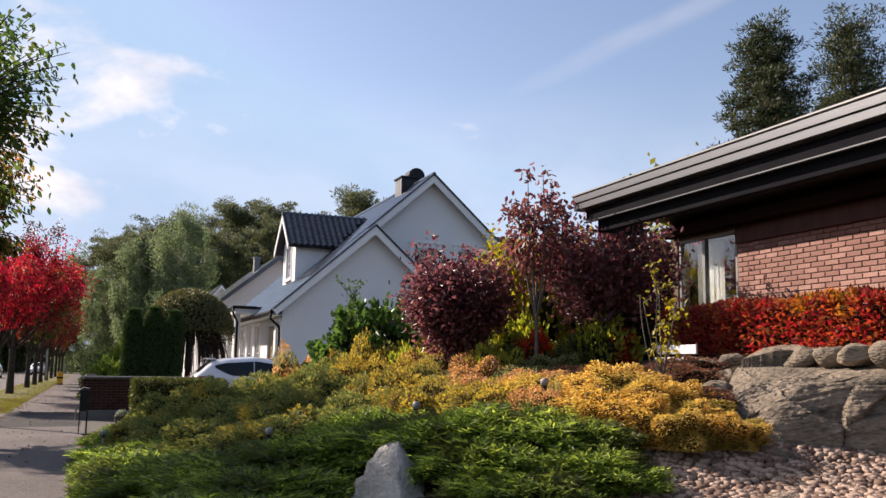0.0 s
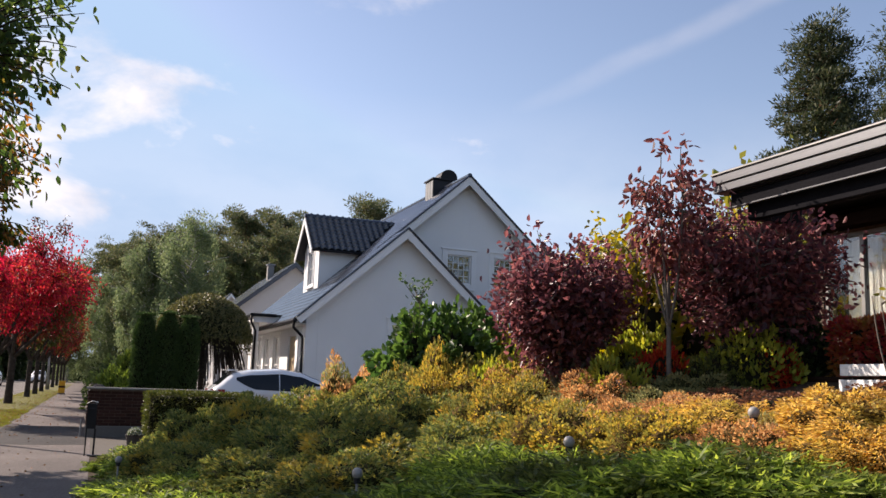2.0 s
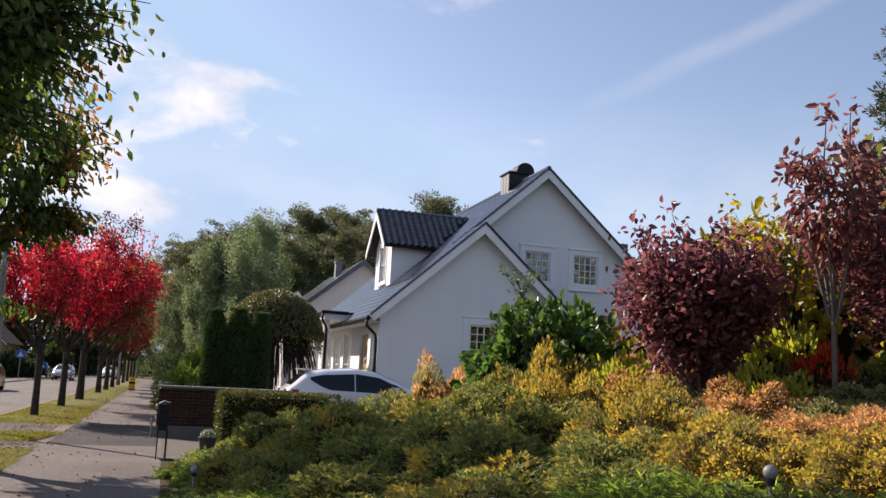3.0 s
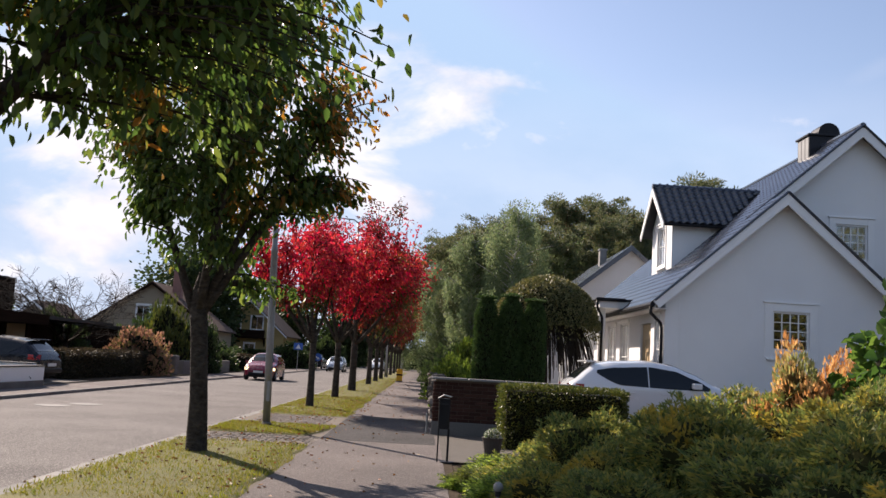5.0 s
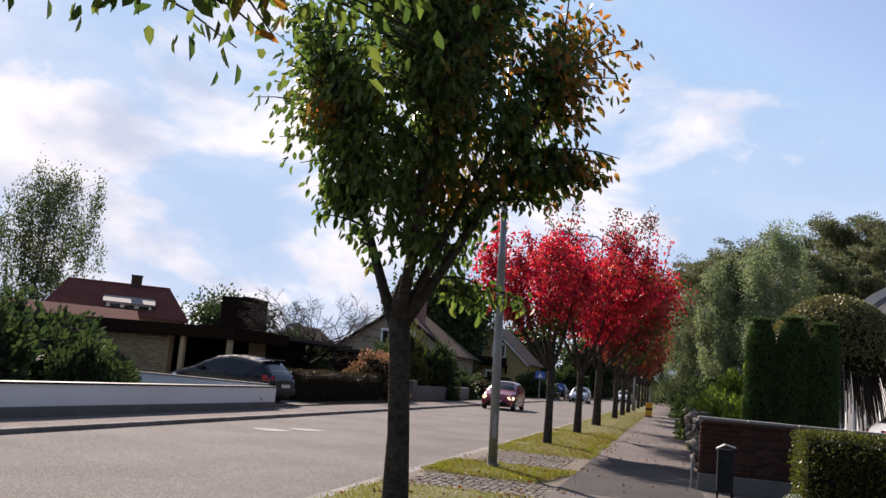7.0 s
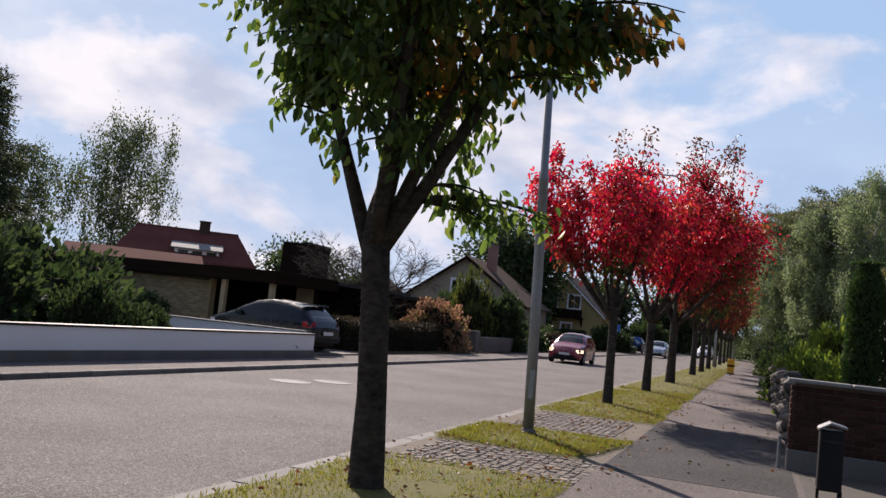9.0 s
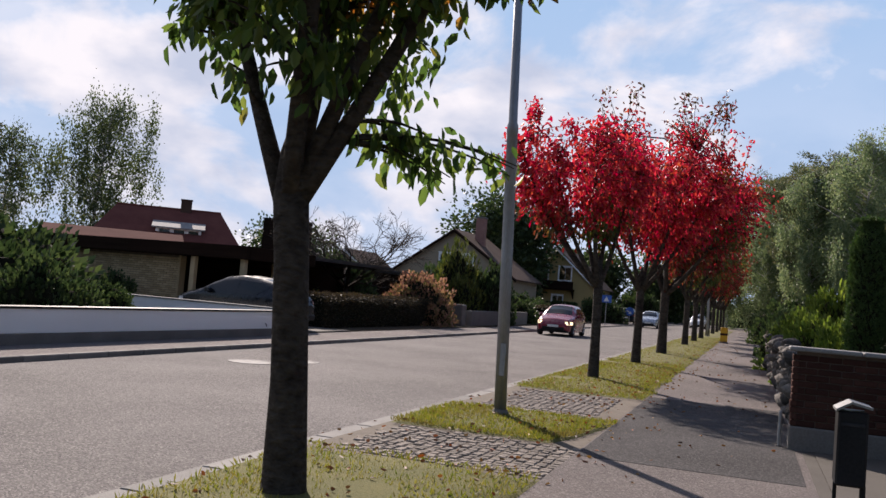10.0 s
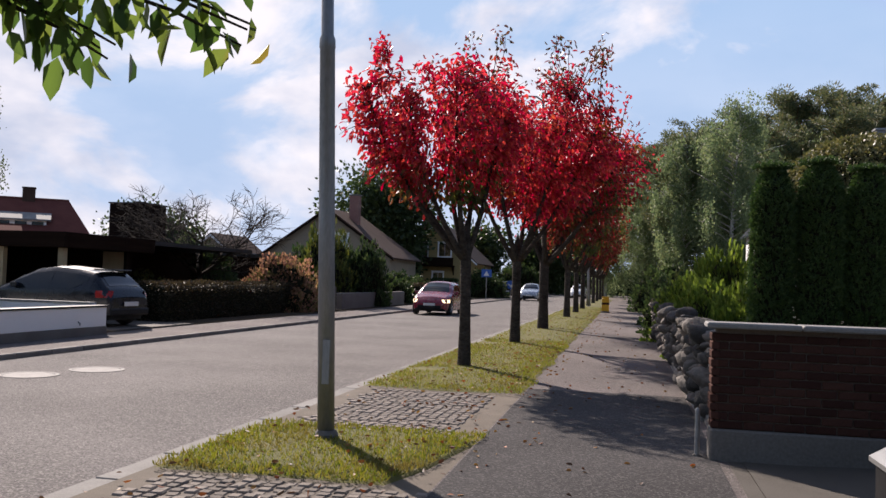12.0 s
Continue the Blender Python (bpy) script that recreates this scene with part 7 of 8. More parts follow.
JUN = "dark green spreading juniper shrub on the bank"
GLD = "rounded golden-green shrub in autumn colour"
RST = "rusty orange low shrub, fine leaved"
ORA = "bright orange-yellow low shrub beside the gravel"
FRN = "low bright green juniper with feathery fronds"
SAG = "grey-green grassy perennial clump"
PLANTS = [
    # juniper bank along the footway
    ("juniper_b", 1.7, 18.7, 1.05, 0.72, JUN), ("juniper", 0.95, 17.9, 0.75, 0.42, JUN), ("juniper_b", 2.8, 18.4, 1.15, 0.8, JUN),
    ("juniper", 1.6, 17.2, 1.05, 0.82, JUN), ("juniper_b", 2.9, 16.6, 1.2, 0.95, JUN), ("juniper", 1.1, 15.6, 0.85, 0.62, JUN), ("juniper_b", 2.1, 15.2, 1.1, 0.85, JUN),
    ("juniper", 1.2, 14.0, 0.9, 0.5, JUN), ("juniper_b", 2.4, 13.5, 1.05, 0.75, JUN), ("juniper", 3.4, 14.9, 1.1, 0.85, JUN), ("juniper_b", 1.6, 12.2, 0.95, 0.5, JUN),
    ("juniper", 2.7, 11.8, 1.0, 0.62, JUN), ("juniper_b", 3.4, 12.8, 1.0, 0.7, JUN), ("juniper", 2.1, 10.7, 0.9, 0.5, JUN), ("juniper_b", 3.2, 10.6, 0.85, 0.55, JUN),
    ("juniper", 3.9, 18.3, 1.1, 0.7, JUN), ("rust_b", 3.7, 19.8, 0.9, 0.55, RST), ("juniper", 2.5, 19.9, 0.9, 0.5, JUN), ("frond", 0.95, 19.2, 0.7, 0.28, FRN), ("gold_b", 1.5, 20.2, 0.6, 0.35, GLD),
    # low green fronds in front
    ("frond", 0.28, 12.4, 0.42, 0.2, FRN), ("frond", 0.3, 14.6, 0.46, 0.24, FRN), ("frond", 0.34, 18.4, 0.46, 0.22, FRN), ("frond", 0.26, 10.9, 0.38, 0.18, FRN), ("frond", 0.75, 13.1, 0.8, 0.32, FRN), ("frond", 0.7, 11.6, 0.7, 0.3, FRN), ("frond", 1.0, 10.2, 0.8, 0.32, FRN), ("frond", 1.5, 9.0, 0.85, 0.34, FRN), ("frond", 2.3, 8.9, 0.8, 0.34, FRN),
    ("frond", 3.1, 8.4, 0.8, 0.36, FRN), ("frond", 3.9, 7.9, 0.8, 0.36, FRN), ("frond", 3.4, 7.4, 0.7, 0.3, FRN), ("frond", 1.6, 8.0, 0.7, 0.3, FRN), ("frond", 1.2, 7.6, 0.8, 0.3, FRN), ("frond", 3.0, 9.5, 0.7, 0.36, FRN), ("frond", 0.7, 16.8, 0.6, 0.3, FRN),
    ("frond", 4.3, 7.4, 0.55, 0.28, FRN), ("frond", 4.1, 6.8, 0.55, 0.26, FRN), ("frond", 3.4, 6.7, 0.6, 0.26, FRN),
    # golden and rusty mounds on the crest
    ("rust", 3.6, 16.6, 0.95, 1.15, RST), ("gold", 4.35, 14.7, 0.95, 1.0, GLD), ("gold_b", 3.9, 13.2, 0.85, 0.75, GLD), ("rust_b", 5.2, 17.6, 1.0, 1.0, RST), ("gold", 5.2, 14.4, 0.8, 0.7, GLD),
    ("gold_b", 4.6, 12.6, 0.9, 0.6, GLD), ("rust", 5.0, 13.4, 0.8, 0.62, RST), ("rust_b", 5.25, 11.9, 0.85, 0.5, RST), ("gold_b", 3.7, 11.4, 0.8, 0.62, GLD),
    ("gold", 3.75, 10.0, 0.75, 0.58, GLD), ("gold_b", 4.25, 10.8, 0.8, 0.5, GLD), ("rust", 4.7, 10.1, 0.75, 0.48, RST), ("rust_b", 5.4, 10.3, 0.7, 0.36, RST), ("gold", 4.2, 9.2, 0.7, 0.5, GLD),
    ("orange", 4.85, 9.1, 0.7, 0.45, ORA), ("orange", 5.25, 8.35, 0.72, 0.5, ORA), ("orange", 5.05, 7.75, 0.75, 0.5, ORA), ("orange", 5.55, 7.6, 0.6, 0.4, ORA), ("orange", 5.2, 7.15, 0.62, 0.46, ORA), ("orange", 5.62, 6.95, 0.46, 0.34, ORA), ("orange", 4.75, 7.75, 0.55, 0.42, ORA), ("rust", 4.5, 8.4, 0.6, 0.4, RST),
    ("sage", 4.6, 11.6, 0.6, 0.5, SAG), ("sage", 5.6, 12.6, 0.7, 0.5, SAG), ("sage", 5.6, 11.2, 0.6, 0.4, SAG), ("sage", 6.3, 11.6, 0.7, 0.42, SAG), ("sage", 4.6, 17.4, 0.7, 0.8, SAG), ("sage", 4.9, 14.1, 0.5, 0.85, SAG),
    ("dry", 6.0, 9.6, 0.7, 0.25, "dry brown ground cover"), ("dry", 6.4, 8.7, 0.6, 0.22, "dry brown ground cover"), ("dry", 6.0, 8.5, 0.55, 0.2, "dry brown ground cover"), ("dry", 6.8, 9.1, 0.6, 0.22, "dry brown ground cover"), ("dry", 6.1, 10.6, 0.6, 0.25, "dry brown ground cover"), ("dry", 6.0, 7.7, 0.5, 0.2, "dry brown ground cover"),
    # taller things behind
    ("salmon", 4.7, 18.9, 0.85, 0.82, "salmon flowering shrub gone to seed"), ("salmon", 5.6, 18.6, 0.9, 0.92, "salmon flowering shrub gone to seed"), ("salmon", 3.6, 20.9, 0.7, 0.82, "salmon flowering shrub gone to seed"), ("salmon", 4.8, 20.6, 0.85, 0.85, "salmon flowering shrub gone to seed"),
    ("lime", 4.8, 14.0, 0.5, 0.85, "lime green young shrub"), ("lime", 5.3, 14.6, 0.6, 0.95, "lime green young shrub"), ("lime", 6.6, 13.0, 0.6, 1.0, "lime green shrub under the purple leaves"), ("lime", 5.6, 12.0, 0.5, 0.7, "lime green shrub under the purple leaves"), ("lime", 7.2, 11.6, 0.6, 0.8, "lime green shrub under the purple leaves"),
    ("yellow", 7.2, 14.8, 1.1, 2.3, "yellow-leaved shrub behind the purple bushes"), ("yellow", 9.2, 14.2, 1.4, 2.3, "yellow-leaved shrub behind the purple bushes"), ("yellow", 6.3, 16.2, 0.7, 1.4, "yellow-leaved shrub behind the purple bushes"),
    ("scarlet", 6.3, 12.1, 0.42, 0.72, "scarlet autumn shrub between purple bushes"), ("scarlet", 7.3, 11.3, 0.4, 0.5, "scarlet autumn shrub between purple bushes"), ("green", 6.75, 11.6, 0.5, 0.55, "low green shrub under the purple bushes"), ("green", 6.0, 12.3, 0.5, 0.55, "low green shrub under the purple bushes"), ("dull", 7.9, 11.9, 0.8, 1.0, "dark green shrub under the purple bushes"),
    ("vine", 4.7, 15.6, 1.2, 1.72, "big glossy green bush with trailing shoots"), ("vine", 5.5, 16.3, 1.0, 1.8, "big glossy green bush with trailing shoots"),
]
for k, (key, x, y, rr, hh, lab) in enumerate(PLANTS):
    if key[:4] in ("gold", "rust") and y > 11.2:
        rr, hh = rr * 0.86, hh * 1.18
    shrub({"frond": "low_juniper", "juniper": "juniper_shrub", "juniper_b": "juniper_shrub", "sage": "perennial_clump", "dry": "ground_cover"}.get(key, "garden_shrub"),
          key, x, y, rr, hh, lab, turn=k * 1.37)

# purple bushes and slim plum tree
PB = "purple-leaved bush with dense dark foliage"
leaf_tree("purple_bush", (5.35, 12.9, height(5.35, 12.9)), 0.35, (-0.05, 0, 1.32), (0.95, 0.95, 0.75), 560, 18, 0.09, (TWIG, LEAF_PURPLE), PB, 51, 0.05, 9, 0.1, "", sprigs=4, category="shrub", waist=0.5, shell=0.35, twig_r=0.008, aspect=0.6, spread=0.13, floor=(0.62, 0.0, 0.0))
leaf_tree("purple_bush", (7.35, 11.7, height(7.35, 11.7)), 0.35, (0.0, 0, 1.3), (1.3, 1.1, 1.0), 680, 16, 0.09, (TWIG, LEAF_PURPLE), PB, 52, 0.05, 9, 0.1, "", sprigs=4, category="shrub", waist=0.5, shell=0.35, twig_r=0.008, aspect=0.6, spread=0.13, floor=(0.62, 0.0, 0.0))
leaf_tree("plum_tree", (6.1, 11.7, height(6.1, 11.7)), 1.2, (0, 0, 2.2), (0.5, 0.5, 0.8), 80, 11, 0.12, (TWIG, LEAF_PLUM), "slim young plum tree with bronze-red hanging leaves", 53, 0.03, 5, 0.8, "", sprigs=3, waist=0.2, twig_r=0.006, spread=0.09, aspect=0.45)
leaf_tree("yellow_sapling", (5.78, 8.15, height(5.78, 8.15)), 0.15, (0, 0, 0.85), (0.32, 0.3, 0.55), 22, 6, 0.065, (TWIG, LEAF_YELLOW), "young sapling with yellow leaves and bare pale stems", 54, 0.015, 6, 0.3, "", sprigs=2, waist=0.4, twig_r=0.006, spread=0.05, aspect=0.6)
leaf_tree("yellow_shrub", (6.6, 13.3, height(6.6, 13.3)), 0.4, (0, 0, 1.75), (0.75, 0.55, 0.45), 110, 12, 0.1, (TWIG, LEAF_YELLOW), "tall shrub with bright yellow leaves among purple bushes", 57, 0.03, 7, 0.5, "", sprigs=2, category="shrub", waist=0.3, twig_r=0.006, aspect=0.6)
# bare whip of the green bush
leaf_tree("trailing_shoot", (4.3, 15.6, height(4.3, 15.6)), 1.2, (0, 0, 1.6), (0.22, 0.22, 0.6), 16, 8, 0.075, (TWIG, LEAF_VINE), "long leafy shoot above the green bush", 55, 0.015, 4, 0.4, "", sprigs=4, category="shrub", twig_r=0.005, spread=0.05)


def hedge_box(name, x0, x1, y0, y1, z0, z1, leaf, n, L, label, seed, round_=0.08, style="leaf", W=None, core=CORE_SHADE):
    """A clipped hedge: single leaves over an inside coloured near-black for shade."""
    r = np.random.RandomState(seed)
    e = thing(name, ((x0 + x1) / 2, (y0 + y1) / 2, z0), label, "hedge")
    areas = np.array([(x1 - x0) * (y1 - y0), (x1 - x0) * (z1 - z0), (x1 - x0) * (z1 - z0), (y1 - y0) * (z1 - z0), (y1 - y0) * (z1 - z0)])
    which = r.choice(5, n, p=areas / areas.sum())
    u, v = r.rand(n), r.rand(n)
    P, Nn = np.zeros((n, 3)), np.zeros((n, 3))
    X, Y, Z = x0 + (x1 - x0) * u, y0 + (y1 - y0) * u, z0 + (z1 - z0) * v
    sets = [(X, y0 + (y1 - y0) * v, z1, (0, 0, 1)), (X, y0, Z, (0, -1, 0)), (X, y1, Z, (0, 1, 0)), (x0, Y, Z, (-1, 0, 0)), (x1, Y, Z, (1, 0, 0))]
    for k, (a, b, c, nn) in enumerate(sets):
        s = which == k
        P[s, 0] = (a[s] if isinstance(a, np.ndarray) else a)
        P[s, 1] = (b[s] if isinstance(b, np.ndarray) else b)
        P[s, 2] = (c[s] if isinstance(c, np.ndarray) else c)
        Nn[s] = nn
    lump = round_ * fnoise(P, seed, 2.6) + r.uniform(-0.08, 0.02, n)
    P += Nn * lump[:, None]
    D = Nn + r.normal(size=(n, 3)) * 0.55 + np.array([0, 0, 0.2])
    size = L * r.uniform(0.7, 1.3, n)
    V, F = blades(P, D, size, size * (W or 0.55), r, 0.25, six=False) if style != "spray" else sprays(P, D, size * 1.4, r, 0.2, 2)
    c = Vector(e.location)
    ob = new("leaves", mesh_np("leaves", V - np.array(c), F, leaf))
    ob.parent = e
    i = 0.09
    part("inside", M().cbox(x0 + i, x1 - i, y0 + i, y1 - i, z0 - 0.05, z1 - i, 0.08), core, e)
    return e


hedge_box("red_hedge", 7.8, 8.45, 3.2, 10.9, 1.7, 2.42, LEAF_REDHEDGE, 24000, 0.075, "hedge in red and orange autumn leaf before the brick wall", 61, 0.09)
hedge_box("clipped_hedge", 0.95, 3.2, 23.1, 24.0, 0.0, 1.14, LEAF_HEDGE, 16000, 0.05, "clipped green box hedge beside the driveway", 62, 0.05)
hedge_box("brown_hedge", -15.1, -14.1, 41.2, 54.6, 0.0, 1.12, LEAF_DULL, 16000, 0.08, "long dark brown clipped hedge along the far footway", 63, 0.06)
hedge_box("small_hedge", -16.4, -13.6, 74.0, 75.2, 0.0, 1.1, LEAF_DULL, 3000, 0.13, "clipped hedge before the ochre house", 64, 0.06)
hedge_box("garden_hedge", -20.5, -18.0, 106.0, 107.0, 0.0, 1.5, LEAF_DARK, 3000, 0.2, "garden hedge before the ochre house", 65, 0.08)


def thuja(x, y, w, h, seed):
    r = np.random.RandomState(seed)
    e = thing("columnar_thuja", (x, y, 0.1), "narrow clipped column of dark green thuja", "conifer", "thuja columns")
    n = 7000
    z = r.rand(n) ** 0.9
    a = r.uniform(0, 2 * math.pi, n)
    q = np.where(z > 0.84, np.clip((1.005 - z) / 0.165, 0, 1) ** 0.6, 1.0) * (0.9 + 0.1 * np.sin(z * 3.0))
    top = r.rand(n) < 0.06
    q = np.where(top, q * r.rand(n), q)
    zz = np.where(top, 0.985, z)
    rad = w / 2 * q * (1 + 0.06 * fnoise(np.stack([np.cos(a) * 2, np.sin(a) * 2, zz * h * 3], 1), seed, 1.5)) - r.rand(n) * 0.03
    P = np.stack([np.cos(a) * rad, np.sin(a) * rad, zz * h], 1)
    D = np.stack([np.cos(a), np.sin(a), np.full(n, 1.1)], 1) + r.normal(size=(n, 3)) * 0.35
    V, F = sprays(P, D, 0.085 * r.uniform(0.7, 1.3, n), r, 0.22, 2)
    ob = new("foliage", mesh_np("foliage", V, F, LEAF_THUJA))
    ob.parent = e
    prof = [(w * 0.36, 0), (w * 0.44, h * 0.3), (w * 0.44, h * 0.85), (w * 0.25, h * 0.96)]
    # near-black core stands for shade among the sprays
    part("inside", M().lathe(prof, (0, 0, 0), 14), CORE_SHADE, e, world=False, smooth=True)
    part("stem", M().lathe([(0.05, -0.15), (0.05, 0.3)], (0, 0, 0), 8), BARK, e, world=False)


for k, (x, w, h) in enumerate(((1.2, 0.6, 3.3), (1.89, 0.62, 3.38), (2.57, 0.6, 3.28))):
    thuja(x, 32.3, w, h, 70 + k)


def dome_tree():
    """A clipped umbrella-shaped weeping tree."""
    r = np.random.RandomState(80)
    at = (3.42, 36.2, 0.2)
    e = thing("umbrella_tree", at, "clipped dome-shaped weeping elm with bare branches below", "tree")
    n = 15000
    D = dome_dirs(n, r, -0.05)
    R = np.array([1.72, 1.72, 1.58])
    P = D * R * (1 - 0.1 * r.rand(n) ** 2 + 0.03 * fnoise(D, 81, 5))[:, None] + np.array([0, 0, 2.7])
    fl = r.rand(n) < 0.25 * (P[:, 2] < 3.2)
    P[fl, 2] -= r.rand(fl.sum()) * 0.5
    V, F = blades(P, D * 0.6 + r.normal(size=(n, 3)) * 0.4 - np.array([0, 0, 0.7]), 0.085, 0.055, r, 0.2, six=False)
    ob = new("crown", mesh_np("crown", V, F, LEAF_ELM_SUNLIT))
    ob.parent = e
    part("inside", blob_mesh("inside", (1.6, 1.6, 1.42), 3, 0.05, 3, CORE_SHADE, zmin=0.05), None, e, world=False, at=(0, 0, 2.7))
    w = M()
    w.tube([(0, 0, -0.1), (0.03, 0, 1.0), (0, 0.05, 2.3), (0, 0, 3.2)], [0.12, 0.1, 0.09, 0.06], 10)
    for k in range(420):
        a = r.uniform(0, 6.28)
        q = r.uniform(0.9, 1.66)
        s = np.array([0, 0, r.uniform(2.2, 3.4)])
        t = np.array([q * math.cos(a), q * math.sin(a), r.uniform(0.7, 2.2)])
        mid = np.array([q * 0.7 * math.cos(a), q * 0.7 * math.sin(a), 3.6])
        w.tube(curve3(s, mid, t, 8), list(np.linspace(0.024, 0.011, 8)), 4, cap=False)
    ob = part("trunk", w, BARK, e, world=False, smooth=True)


dome_tree()

# shrubs beyond the stone wall and along the street
for k, (key, x, y, rr, hh, lab) in enumerate((
        ("fresh", 1.0, 34.2, 0.7, 1.5, "green garden bush behind the stone wall"), ("fresh", 0.85, 36.5, 1.0, 1.6, "green garden bush behind the stone wall"), ("fresh", 0.9, 39.0, 1.0, 1.7, "green garden bush behind the stone wall"),
        ("fresh", 0.7, 42.0, 1.1, 1.6, "green garden bush behind the stone wall"), ("fresh", 1.4, 40.2, 1.1, 2.4, "tall green bush behind the stone wall"), ("dull", 0.6, 46.0, 1.2, 1.7, "dark green bush by the footway"), ("dull", 1.2, 52.0, 1.6, 2.0, "dark green bush by the footway"),
        ("green", 1.6, 58.0, 1.5, 2.1, "green bush by the footway"), ("dull", 1.0, 70.0, 1.8, 2.2, "dark green bush by the footway"), ("green", 1.8, 31.2, 0.7, 0.7, "low green bush beside the thuja columns"), ("green", 3.2, 31.3, 0.8, 0.55, "low green bush beside the thuja columns"),
        ("dull", -18.2, 31.0, 2.9, 2.7, "large dark rhododendron behind the low white wall"), ("dull", -14.4, 29.2, 1.2, 1.6, "dark evergreen bush behind the low white wall"), ("dull", -17.8, 27.6, 2.6, 2.9, "large dark rhododendron behind the low white wall"), ("dull", -17.2, 34.4, 0.9, 1.0, "low dark evergreen bush behind the low white wall"), ("dull", -20.3, 38.2, 1.0, 1.35, "dark evergreen bush by the yellow brick wall"), ("dull", -22.6, 37.0, 1.5, 2.0, "dark evergreen bush by the yellow brick wall"),
        ("pinkish", -14.9, 52.2, 1.7, 2.35, "bush with fading pinkish flower heads"), ("green", -18.6, 47.5, 1.3, 1.4, "green bush under the bare tree"), ("dull", -20.6, 55.0, 2.2, 3.2, "dark bush behind the bare tree"),
        ("green", -16.2, 61.0, 1.7, 4.2, "tall green bush with loose shoots"), ("dull", -14.6, 62.5, 1.6, 3.4, "tall dark bush beside the green one"), ("dull", -18.6, 66.0, 2.4, 3.8, "tall dark bush behind"), ("dull", -15.0, 70.0, 1.6, 1.7, "low dark green garden bush"), ("dull", -17.5, 82.0, 2.2, 2.0, "low dark green garden bush"),
        ("dull", -14.0, 98.0, 2.2, 2.6, "dark green bush far down the street"), ("dull", -13.6, 124.0, 3.0, 4.0, "dark green bush far down the street"), ("dull", 2.5, 92.0, 3.0, 3.5, "dark green bush far down the street"), ("dull", -1.0, 150.0, 5.0, 4.0, "dark bush at the end of the street"), ("dull", -9.0, 165.0, 6.0, 5.0, "dark bush at the end of the street"), ("dull", -15, 150.0, 5.0, 5.0, "dark bush at the end of the street"))):
    shrub("bush", key, x, y, rr, hh, lab, "bush", z=0.0, turn=k * 0.9)
solid("low_tan_wall", M().cbox(-14.0, -13.7, 56.5, 68.0, -0.05, 0.72, 0.02), CONCRETE, "low tan garden wall along the far footway", "garden wall")
solid("stone_pier", M().cbox(-14.3, -13.8, 55.2, 55.9, -0.05, 1.0, 0.04), FIELDSTONE, "dark stone pier at a gate", "gate pier")


def bare_tree():
    r = np.random.RandomState(90)
    e = thing("bare_tree", (-18.3, 51.5, 0), "leafless garden tree with a wide twiggy crown", "tree")
    w = M()
    w.tube([(0, 0, -0.1), (0.05, 0, 0.8), (0, 0, 1.5)], [0.16, 0.13, 0.12], 10)

    def grow(p, d, ln, rad, lvl):
        p, d = np.array(p), np.array(d)
        e2 = p + d * ln
        mid = p + d * ln * 0.5 + r.normal(size=3) * ln * 0.09
        w.tube(curve3(p, mid, e2, 4), list(np.linspace(rad, rad * 0.6, 4)), 5 if lvl < 3 else 3, cap=False)
        if lvl >= 6:
            return
        for k in range(3 if lvl < 3 else 3):
            nd = unit((d + r.normal(size=3) * np.array([0.75, 0.75, 0.42]) + np.array([0, 0, 0.06]))[None])[0]
            grow(e2 if k else mid, nd, ln * r.uniform(0.66, 0.86), max(0.011, rad * 0.6), lvl + 1)
    for k in range(6):
        a = k * 1.05
        grow((0, 0, 1.3), (0.85 * math.cos(a), 0.85 * math.sin(a), 0.6 + 0.35 * (k % 2)), 1.35, 0.075, 1)
    part("trunk", w, BARK, e, world=False, smooth=True)


bare_tree()

# ---- big trees and woods ----
clump_tree("birch_tree", (-73.0, 97.0, 0), 20.6, 0.2, 13.5, LEAF_GREYGREEN, BARK_BIRCH, "tall weeping birch behind the red roof", 101, "birch", 17000, 0.32, 0.26)
clump_tree("birch_tree", (-82.5, 93.0, 0), 17.0, 0.25, 9.5, LEAF_GREYGREEN, BARK_BIRCH, "tall weeping birch, thinner crown", 102, "birch", 8000, 0.32, 0.22)
clump_tree("spruce_tree", (-40.5, 49.0, 0), 12.5, 0.03, 7.0, NEEDLE_NEAR, BARK_PINE, "dark spruce in a garden", 103, "spruce", 12000, 0.34, 0.2)
clump_tree("maple_tree", (-26.0, 108.0, 0), 11.0, 0.16, 11.5, LEAF_DARK, BARK, "large round dark tree behind the tan house", 104, "round", 15000, 0.5, 0.4)
clump_tree("maple_tree", (-21.0, 134.0, 0), 7.4, 0.16, 9.0, LEAF_DARK, BARK, "round dark tree behind the ochre house", 105, "round", 11000, 0.55, 0.4)
clump_tree("maple_tree", (-12.5, 142.0, 0), 6.6, 0.12, 9.0, LEAF_DARK, BARK, "round dark tree further off", 115, "round", 11000, 0.55, 0.4)
clump_tree("maple_tree", (-60.0, 120.0, 0), 7.5, 0.16, 12.0, LEAF_DARK, BARK, "round dark tree on the skyline", 116, "round", 8000, 0.5, 0.4)
bi = clump_tree("birch_tree", (8.0, 100.0, 0), 18.3, 0.1, 8.6, LEAF_BIRCH_HAZY, BARK_BIRCH, "tall yellowing birch at the edge of the wood", 106, "birch", 34000, 0.21, 0.25)
b2 = clump_tree("birch_tree", (4.2, 104.0, 0), 15.5, 0.12, 7.4, LEAF_BIRCH_HAZY, BARK_BIRCH, "yellowing birch at the edge of the wood", 107, "birch", 28000, 0.21, 0.22)
